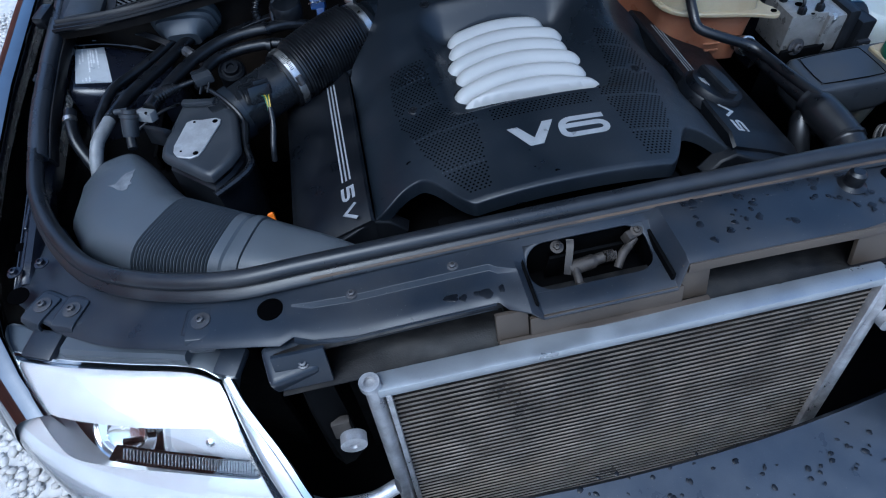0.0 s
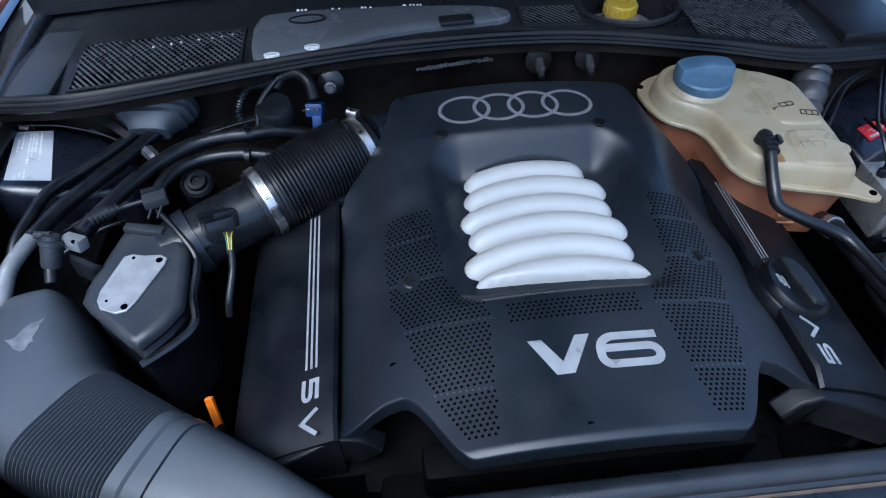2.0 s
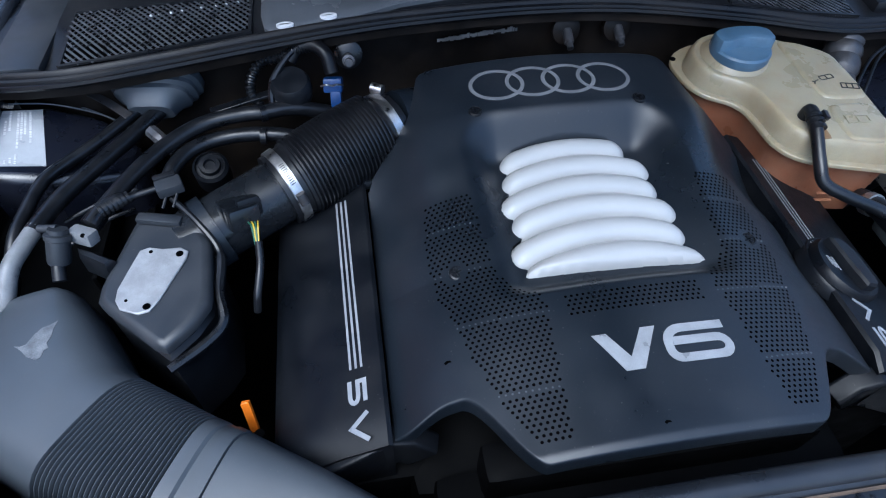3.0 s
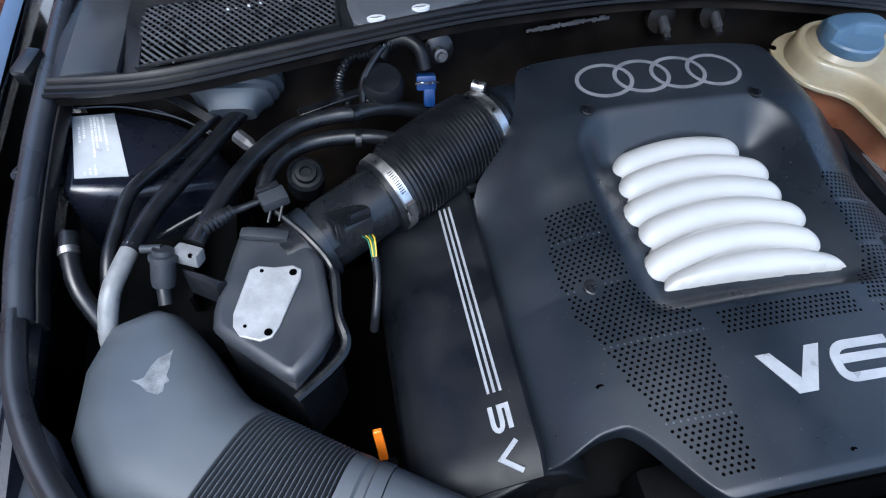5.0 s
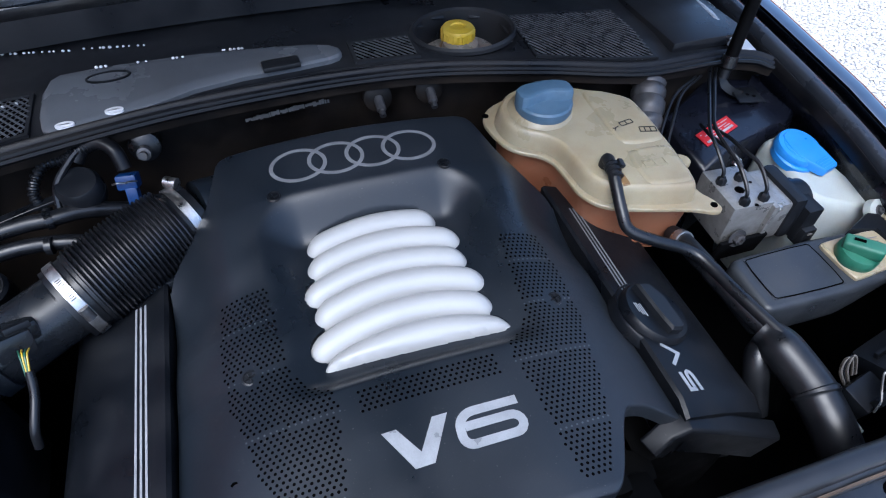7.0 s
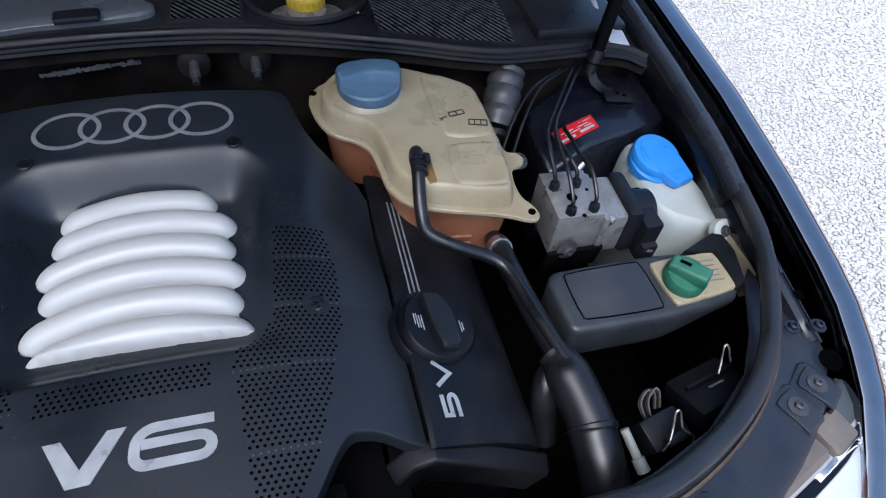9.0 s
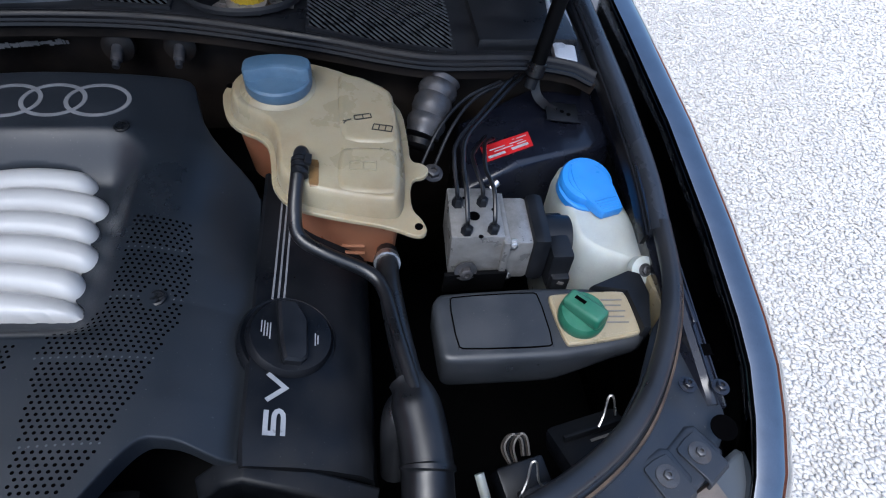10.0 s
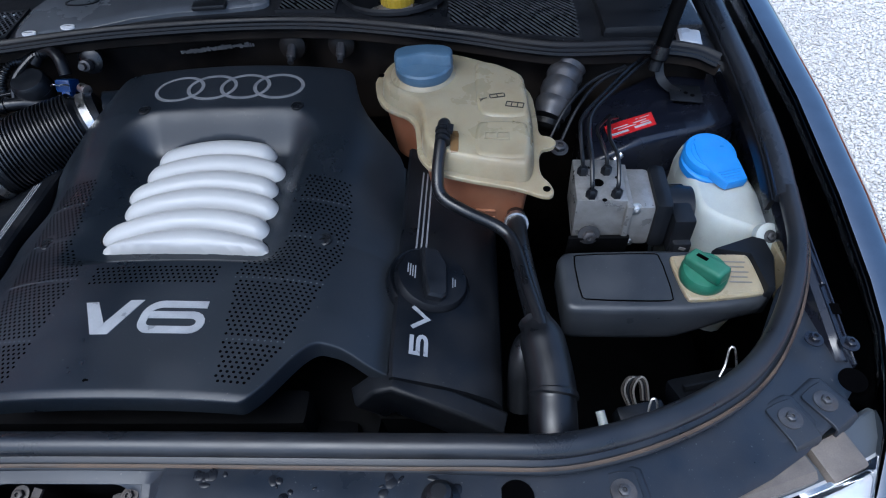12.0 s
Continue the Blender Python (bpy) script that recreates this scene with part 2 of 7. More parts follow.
def part(name, bm, material, parent=None, label="", sharp=38.0, bevel=0.0, thick=0.0):
    """Links a bmesh, built in the world's metres, as one mesh under a thing or under a part."""
    if parent is not None:
        bmesh.ops.translate(bm, verts=bm.verts, vec=-base_of(parent))
    me = bpy.data.meshes.new(name)
    bm.normal_update()
    bm.to_mesh(me)
    bm.free()
    me.materials.append(M[material])
    me.shade_smooth()
    me.set_sharp_from_angle(angle=radians(sharp))
    ob = new(name, me)
    ob.parent = parent
    if thick:
        s = ob.modifiers.new("thickness", "SOLIDIFY")
        s.thickness, s.offset = thick, -1.0
    if bevel:
        b = ob.modifiers.new("rounding", "BEVEL")
        b.width, b.segments, b.limit_method, b.angle_limit = bevel, 2, "ANGLE", radians(35)
    if label:
        tagged(ob, label)
    return ob


def smooth_line(points, per=8):
    """A Catmull-Rom line through points."""
    p = [Vector(q) for q in points]
    p = [2 * p[0] - p[1], *p, 2 * p[-1] - p[-2]]
    out = []
    for a, b, c, d in zip(p, p[1:], p[2:], p[3:]):
        for k in range(per):
            t = k / per
            out.append(0.5 * (2 * b + (c - a) * t + (2 * a - 5 * b + 4 * c - d) * t * t + (3 * b - a - 3 * c + d) * t**3))
    return [*out, p[-2]]


def loft(rings, bm=None, caps=True, around=True):
    bm = bm or bmesh.new()
    rows = [[bm.verts.new(v) for v in ring] for ring in rings]
    n = len(rows[0])
    for a, b in zip(rows, rows[1:]):
        for k in range(n if around else n - 1):
            bm.faces.new((a[k], a[(k + 1) % n], b[(k + 1) % n], b[k]))
    if caps and around:
        bm.faces.new(rows[0][::-1])
        bm.faces.new(rows[-1])
    bmesh.ops.recalc_face_normals(bm, faces=bm.faces)
    return bm


def sweep(points, radius, seg=12, per=8, bm=None, profile=None, straight=False, up=(0, 0, 1)):
    """A tube along a line; radius is a number or a function of 0..1; profile: offsets across and up for another section."""
    line = [Vector(q) for q in points] if straight else smooth_line(points, per)
    rings, side = [], None
    for k, p in enumerate(line):
        along = (line[min(k + 1, len(line) - 1)] - line[max(k - 1, 0)]).normalized()
        if side is None or profile:
            side = along.cross(Vector(up))
            side = side if side.length > 1e-3 else along.cross(Vector((1, 0, 0)))
        side = (side - along * side.dot(along)).normalized()
        top = side.cross(along)
        r = radius(k / (len(line) - 1)) if callable(radius) else radius
        if profile:
            rings.append([p + side * a * r + top * b * r for a, b in profile])
        else:
            rings.append([p + (side * math.cos(2 * math.pi * j / seg) + top * math.sin(2 * math.pi * j / seg)) * r for j in range(seg)])
    return loft(rings, bm)


def lathe(profile, at, axis=(0, 0, 1), seg=28, bm=None):
    """Turns (radius, height) pairs round an axis through at."""
    turn = Vector(axis).to_track_quat("Z", "Y").to_matrix()
    rings = [[Vector(at) + turn @ Vector((r * math.cos(2 * math.pi * k / seg), r * math.sin(2 * math.pi * k / seg), h)) for k in range(seg)] for r, h in profile]
    return loft(rings, bm)


def block(at, size, bevel=0.003, turn=(0, 0, 0), bm=None, segments=2):
    own = bmesh.new()
    bmesh.ops.create_cube(own, size=1.0)
    bmesh.ops.scale(own, vec=size, verts=own.verts)
    if bevel:
        bmesh.ops.bevel(own, geom=own.edges[:], offset=bevel, segments=segments, affect="EDGES", profile=0.6)
    bmesh.ops.transform(own, matrix=pose(*at, *turn), verts=own.verts)
    return joined(bm, own)


def joined(bm, own):
    if bm is None:
        return own
    me = bpy.data.meshes.new("join")
    own.to_mesh(me)
    own.free()
    bm.from_mesh(me)
    bpy.data.meshes.remove(me)
    return bm


def rounded(poly, inset, r=0.0):
    """Moves a polygon's corners in by inset (out: minus), towards its inside."""
    area = sum(a[0] * b[1] - b[0] * a[1] for a, b in zip(poly, [*poly[1:], poly[0]]))
    s, out, n = (1 if area > 0 else -1), [], len(poly)
    for k in range(n):
        a, b, c = (Vector(poly[(k + j) % n]).to_2d() for j in (-1, 0, 1))
        u, v = (b - a).normalized(), (c - b).normalized()
        nu, nv = Vector((-u.y, u.x)) * s, Vector((-v.y, v.x)) * s
        m = nu + nv
        m = m / max(m.length_squared / 2, 0.35)
        out.append(b + m * inset)
    return out


def softened(poly, times=2, keep=0.25):
    """Cuts a polygon's corners."""
    p = [Vector(q).to_2d() for q in poly]
    for _ in range(times):
        p = [v for a, b in zip(p, [*p[1:], p[0]]) for v in (a.lerp(b, keep), a.lerp(b, 1 - keep))]
    return p


def stack(poly, levels, bm=None):
    """A closed form from one plan: levels of (inset, z), z a number or a function of x and y."""
    rings = []
    if levels[-1][0] > 0.0015:
        levels = [*levels, (levels[-1][0] + 0.0015, levels[-1][1])]  # keeps the flat top flat under smooth shading
    for inset, z in levels:
        ring = rounded(poly, inset)
        rings.append([Vector((x, y, z(x, y) if callable(z) else z)) for x, y in ring])
    return loft(rings, bm)


def ribbon(points, width, height, lift=0.0006, bm=None, drop=0.0012):
    """A flat stroke of even width, laid on a surface."""
    p = [Vector(q).to_2d() for q in points]
    left, right = [], []
    for k, q in enumerate(p):
        u = (q - p[k - 1]).normalized() if k else (p[1] - q).normalized()
        v = (p[k + 1] - q).normalized() if k + 1 < len(p) else u
        m = Vector((-u.y - v.y, u.x + v.x))
        m = m / max(m.length_squared / 2, 0.3)
        left.append(q + m * width / 2), right.append(q - m * width / 2)
    rings = [[Vector((c.x, c.y, height(c.x, c.y) + z)) for c, z in ((a, lift), (b, lift), (b, lift - drop), (a, lift - drop))] for a, b in zip(left, right)]
    return loft(rings, bm)


def arc(cx, cy, rx, ry, a, b, n=8):
    return [(cx + rx * math.cos(radians(a + (b - a) * k / n)), cy + ry * math.sin(radians(a + (b - a) * k / n))) for k in range(n + 1)]


def ease(a, b, x):
    t = min(1.0, max(0.0, (x - a) / (b - a)))
    return t * t * (3 - 2 * t)


def along(pairs, x):
    """Straight lines between (x, value) pairs."""
    return float(np.interp(x, [p[0] for p in pairs], [p[1] for p in pairs]))


def bolt(at, r=0.007, axis=(0, 0, 1), washer=1.7, material="bolt", name="bolt", parent=None):
    bm = lathe([(r * washer, 0), (r * washer, 0.0015), (r * 1.05, 0.002)], at, axis, 16)
    top = Vector(at) + Vector(axis).normalized() * 0.002
    lathe([(r, 0), (r, r * 0.7), (r * 0.75, r * 0.85), (r * 0.45, r * 0.85), (r * 0.4, r * 0.4)], top, axis, 6, bm)
    return part(name, bm, material, parent)


def mirrored(points):
    return [(-p[0], *p[1:]) for p in points]

# ---- ground ----
bm = bmesh.new()
bmesh.ops.create_grid(bm, x_segments=40, y_segments=40, size=60)
for v in bm.verts:
    v.co.z = -0.0045 + 0.002 * noise.noise(v.co * 0.2)
tagged(part("ground", bm, "earth"), "pale stone dust under white gravel", "ground", kind="structure")


def gravel():
    """White pebbles, thick round the car and as far as the view reaches."""
    ball = bmesh.new()
    bmesh.ops.create_icosphere(ball, subdivisions=2, radius=1.0)
    fine_v = np.array([v.co[:] for v in ball.verts])
    fine_f = np.array([[v.index for v in f.verts] for f in ball.faces])
    ball.free()
    ball = bmesh.new()
    bmesh.ops.create_icosphere(ball, subdivisions=1, radius=1.0)
    low_v = np.array([v.co[:] for v in ball.verts])
    low_f = np.array([[v.index for v in f.verts] for f in ball.faces])
    ball.free()
    rng = np.random.default_rng(5)
    verts, faces, start = [], [], 0
    for x0, x1, y0, y1, pitch, v0, f0 in ((0.82, 2.3, -0.6, 2.2, 0.0125, low_v, low_f), (2.3, 4.2, -0.6, 2.2, 0.0165, low_v, low_f), (0.9, 5.0, 2.2, 5.5, 0.021, low_v, low_f), (-2.2, -0.9, -0.7, 2.5, 0.022, low_v, low_f)):
        nx, ny = int((x1 - x0) / pitch), int((y1 - y0) / pitch)
        gx, gy = np.meshgrid(np.arange(nx), np.arange(ny))
        n = nx * ny
        c = np.stack([x0 + (gx.ravel() + rng.uniform(-0.5, 0.5, n)) * pitch, y0 + (gy.ravel() + rng.uniform(-0.5, 0.5, n)) * pitch, rng.uniform(-0.003, 0.002, n)], 1)
        r = pitch * rng.uniform(0.5, 0.85, (n, 1)) * np.stack([rng.uniform(0.8, 1.3, n), rng.uniform(0.65, 1.0, n), rng.uniform(0.36, 0.55, n)], 1)
        a = rng.uniform(0, 2 * np.pi, n)
        tilt = rng.uniform(-0.5, 0.5, n)
        lump = 1 + 0.1 * rng.standard_normal((n, len(v0), 1)).clip(-1.5, 1.5)
        p = v0[None] * r[:, None] * lump
        y, z = p[..., 1] * np.cos(tilt)[:, None] - p[..., 2] * np.sin(tilt)[:, None], p[..., 1] * np.sin(tilt)[:, None] + p[..., 2] * np.cos(tilt)[:, None]
        x, y = p[..., 0] * np.cos(a)[:, None] - y * np.sin(a)[:, None], p[..., 0] * np.sin(a)[:, None] + y * np.cos(a)[:, None]
        p = np.stack([x, y, z], -1) + c[:, None]
        verts.append(p.reshape(-1, 3))
        faces.append((f0[None] + (start + np.arange(n) * len(v0))[:, None, None]).reshape(-1, 3))
        start += n * len(v0)
    v, f = np.concatenate(verts), np.concatenate(faces)
    me = bpy.data.meshes.new("gravel")
    me.from_pydata(v.tolist(), [], f.tolist())
    me.materials.append(M["stone"])
    me.shade_smooth()
    return tagged(new("gravel", me), "bright white limestone gravel around the car", "gravel", kind="stuff")


gravel()

# a brick wall beside the drive, which the wing's gloss shows
bm = block((-5.5, 2.0, 2.4), (0.3, 14.0, 4.8), 0.01)
tagged(part("wall_west", bm, "brick"), "red brick garden wall beside the drive", "wall", kind="structure")
bm = block((9.5, 1.0, 1.2), (0.3, 16.0, 2.4), 0.01)
tagged(part("wall_east", bm, "brick"), "red brick wall across the gravel drive", "wall", kind="structure")

# ---- the car's body round the engine bay ----
body = thing("car_body", (0, 0.3, 0.0), "black estate car front with its bonnet raised", "car")
SEAL = [(0, -0.246, 0.842), (0.16, -0.247, 0.842), (0.32, -0.247, 0.84), (0.41, -0.243, 0.836), (0.505, -0.209, 0.823), (0.585, -0.158, 0.811), (0.64, -0.09, 0.812), (0.674, -0.015, 0.822), (0.687, 0.06, 0.832)]
RAIL = [(0.6835, 0.05, 0.834), (0.692, 0.13, 0.847), (0.696, 0.25, 0.863), (0.695, 0.33, 0.874), (0.693, 0.45, 0.89), (0.69, 0.6, 0.905)]
COWL = [(-0.685, 0.318, 0.884), (-0.62, 0.306, 0.889), (-0.555, 0.302, 0.894), (-0.46, 0.318, 0.897), (-0.366, 0.336, 0.9), (-0.25, 0.358, 0.902), (-0.151, 0.371, 0.902), (0, 0.378, 0.902), (0.139, 0.37, 0.9), (0.3, 0.345, 0.89), (0.4, 0.325, 0.881), (0.466, 0.318, 0.876), (0.58, 0.322, 0.873), (0.64, 0.312, 0.87), (0.672, 0.298, 0.862)]


def front_z(x):
    return 0.829 - 0.075 * x * x - 0.02 * ease(0.38, 0.62, abs(x))


def slam_panel():
    """The lock carrier: plate with its raised fields, the latch well, the front face with two long openings."""
    xs = [-0.7, -0.66, -0.62, -0.58, -0.54, -0.5, -0.46, -0.42, -0.385, -0.36, -0.345, -0.325, -0.28, -0.22, -0.16, -0.128, -0.12, -0.1, -0.085, -0.05, 0.0, 0.03, 0.055, 0.062, 0.075, 0.13, 0.18, 0.23, 0.28, 0.33, 0.36, 0.385, 0.42, 0.46, 0.5, 0.54, 0.58, 0.62, 0.66, 0.7]
    inner = lambda x: along([(0, -0.236), (0.4, -0.234), (0.5, -0.2), (0.585, -0.148), (0.64, -0.08), (0.66, -0.04), (0.7, 0.0)], abs(x))
    sill = lambda x: ease(-0.108, -0.1, x) * (1 - ease(0.062, 0.075, x))
    outer = lambda x: -0.014 * sill(x) + 0.0115 * ease(-0.36, -0.345, x) * (1 - ease(-0.128, -0.12, x)) + along([(0, -0.345), (0.3, -0.345), (0.36, -0.328), (0.45, -0.305), (0.56, -0.262), (0.64, -0.213), (0.7, -0.15)], abs(x))
    bm = bmesh.new()
    grid = []
    for x in xs:
        row = []
        for f in (0.0, 0.1, 0.2, 0.3, 0.45, 0.545, 0.585, 0.75, 0.9, 1.0):
            y = inner(x) + (outer(x) - inner(x)) * f
            z = front_z(x)
            if abs(x) < 0.66:
                # seal flange stands up at the rear, a long step runs across the left field, the right field is a raised tray
                z += 0.003 * (1 - ease(0.05, 0.2, f))
                if x < -0.1:
                    z -= 0.0065 * ease(0.545, 0.585, f) * ease(-0.345, -0.325, x)
                if x > 0.07:
                    z += 0.006 * ease(0.1, 0.3, f) * (1 - ease(0.3, 0.36, x))
                if -0.1 < x < 0.07:
                    z -= 0.018 * ease(0.2, 0.55, f)
            z -= 0.004 * ease(0.9, 1.0, f)
            row.append(bm.verts.new((x, y, z)))
        grid.append(row)
    for i in range(len(xs) - 1):
        for j in range(9):
            x = (xs[i] + xs[i + 1]) / 2
            if -0.085 < x < 0.055 and 3 <= j <= 6:
                continue
            bm.faces.new((grid[i][j], grid[i][j + 1], grid[i + 1][j + 1], grid[i + 1][j]))
    # rounded corners of the latch hole
    ia, ib = xs.index(-0.085), xs.index(0.055)
    for i, j, di, dj in ((ia, 3, 1, 1), (ia, 7, 1, -1), (ib, 3, -1, 1), (ib, 7, -1, -1)):
        c = grid[i][j].co
        u, v = Vector((di * 0.026, 0, 0)), (grid[i][j + dj].co - c).normalized() * 0.024
        fan = [bm.verts.new(c + u * (1 - math.sin(a)) + v * (1 - math.cos(a))) for a in np.linspace(0, math.pi / 2, 7)]
        bm.faces.new([grid[i][j], *fan])
    bmesh.ops.recalc_face_normals(bm, faces=bm.faces)
    if sum(f.normal.z for f in bm.faces) < 0:
        bmesh.ops.reverse_faces(bm, faces=bm.faces)
    for f in bm.faces:
        if f.normal.z < 0:
            f.normal_flip()
    plate = part("front_panel", bm, "panel", body, "dusty black lock carrier with dried rain spots", thick=0.003, bevel=0.0015)
    # folded lip over each opening
    for xa, xb, material in ((0.075, 0.345, "face"), (-0.345, -0.13, "panel")):
        rings = []
        for x in np.linspace(xa, xb, 12):
            z = front_z(x) - 0.004 + (0.006 * (1 - ease(0.3, 0.36, x)) if x > 0 else -0.0065 * ease(-0.345, -0.325, x))
            y = outer(x)
            drop = 0.0125 if x > 0 else 0.007
            rings.append([Vector((x, y + 0.004, z - 0.001)), Vector((x, y - 0.001, z - 0.0015)), Vector((x, y - 0.0028, z - 0.0045)), Vector((x, y - 0.0036, z - drop)), Vector((x, y - 0.001, z - drop)), Vector((x, y + 0.004, z - 0.005))])
        part("front_lip", loft(rings), material, body, sharp=50)
    # front face: posts between the openings and a rail below them
    part("side_post", block((-0.3425, -0.347, front_z(-0.34) - 0.026), (0.055, 0.006, 0.048), 0.0015, (-16, 0, 0)), "panel", body)
    for a, b, drop in ((-0.136, -0.101, 0.009), (-0.1, 0.069, 0.018), (0.07, 0.102, 0.0), (0.276, 0.345, 0.0)):
        part("post", block(((a + b) / 2, -0.347 - 0.6 * drop, (front_z(a) + front_z(b)) / 2 - 0.026 - drop / 2), (b - a, 0.006, 0.048 - drop), 0.0015, (-16, 0, 0)), "face", body, "dusty tan-grey post between the openings")
    bm = sweep([(-0.135, -0.364, 0.784), (-0.06, -0.366, 0.785), (0, -0.366, 0.786), (0.1, -0.364, 0.785)], 1.0, profile=[(-0.004, -0.006), (0.004, -0.006), (0.004, 0.002), (-0.004, 0.002)])
    part("front_face", bm, "face", body, "dusty tan-grey lower rail of the lock carrier", bevel=0.001)
    # channel behind the openings
    bm = bmesh.new()
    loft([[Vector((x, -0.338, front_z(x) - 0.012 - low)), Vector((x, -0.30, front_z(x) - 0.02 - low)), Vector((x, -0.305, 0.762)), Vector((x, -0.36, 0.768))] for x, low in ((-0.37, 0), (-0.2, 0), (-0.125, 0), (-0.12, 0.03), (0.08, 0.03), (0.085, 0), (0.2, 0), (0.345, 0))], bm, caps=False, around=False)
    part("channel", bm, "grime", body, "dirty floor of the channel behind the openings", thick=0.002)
    # walls of the latch well, near-black for the shade inside
    bm = None
    for at, size in (((-0.09, -0.305, 0.795), (0.004, 0.085, 0.05)), ((0.06, -0.305, 0.795), (0.004, 0.085, 0.05)), ((-0.015, -0.262, 0.785), (0.15, 0.004, 0.05)), ((-0.015, -0.34, 0.785), (0.15, 0.004, 0.03))):
        bm = block(at, size, 0.001, bm=bm)
    part("latch_well", bm, "dark", body)
    # black sheet, painted shade at the bottom of the well
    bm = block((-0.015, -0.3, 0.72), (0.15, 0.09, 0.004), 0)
    part("well_shade", bm, "hole", body)
    return plate


slam_panel()
for x, y in ((-0.279, -0.287), (-0.166, -0.281)):
    bolt((x, y, front_z(x) - 0.001), 0.0042, washer=1.5, name="rivet", parent=body)
# drain holes: flat black discs painted as their shade
for x, y, r in ((-0.368, -0.282, 0.014), (0.36, -0.28, 0.014)):
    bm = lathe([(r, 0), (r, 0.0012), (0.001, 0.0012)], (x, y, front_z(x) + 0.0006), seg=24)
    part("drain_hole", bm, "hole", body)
for x, y in ((0.30, -0.285),):
    bm = lathe([(0.016, 0), (0.016, 0.004), (0.0105, 0.007), (0.0095, 0.012), (0.0105, 0.014), (0.0095, 0.021), (0.006, 0.024)], (x, y, front_z(x) + 0.002), seg=20)
    part("rubber_buffer", bm, "rubber", body)
# brackets and bolts of the lamp mounts, each on a pressed field of the panel
def lamp_bracket(s, x, y, z, lean):
    turn = Matrix.Rotation(radians(s * lean), 3, "Z")
    place = lambda a, b, h: Vector((s * x, y, z)) + turn @ Vector((a, b, h))
    rings = []
    for a, cutback in ((-0.0145, 0.004), (-0.0125, 0.001), (0.0, 0.0), (0.0125, 0.001), (0.0145, 0.004)):
        rings.append([place(a, b, h) for b, h in ((0.017 - cutback, 0.0), (0.017 - cutback, 0.0028), (-0.017, 0.0026), (-0.0225, 0.0012), (-0.0255, -0.003), (-0.0265, -0.02 + cutback), (-0.0235, -0.02 + cutback), (-0.022, -0.002))])
    mount = part("lamp_bracket", loft(rings), "panel", body, bevel=0.0006)
    bolt(place(0, 0, 0.0026), 0.0048, washer=2.2, name="bolt", parent=mount)
    pad = [(-0.033, 0.022), (0.021, 0.022), (0.021, -0.016), (-0.033, -0.016)]
    pad = [(place(a if s > 0 else -a, b, 0).x, place(a if s > 0 else -a, b, 0).y) for a, b in pad]
    rings = stack(softened(pad, 1, 0.12), [(-0.002, z - 0.004), (0.0, z - 0.0012), (0.0012, z - 0.0004), (0.003, z)])
    part("pressed_field", rings, "panel", body)


for s in (-1, 1):
    for x, y, z, lean in ((0.446, -0.272, 0.809, 8), (0.613, -0.196, 0.783, 24), (0.652, -0.178, 0.781, 34)):
        lamp_bracket(s, x, y, z, lean)
    for x, y, z in ((0.698, -0.118, 0.787), (0.664, -0.114, 0.79)):
        bolt((s * x, y, z), 0.0055, washer=1.6, material="rail", parent=body)
    bm = lathe([(0.0125, 0), (0.0125, 0.001), (0.001, 0.001)], (s * 0.684, -0.158, 0.7865), (s * -0.1, -0.1, 1), 20)
    part("wing_hole", bm, "hole", body)


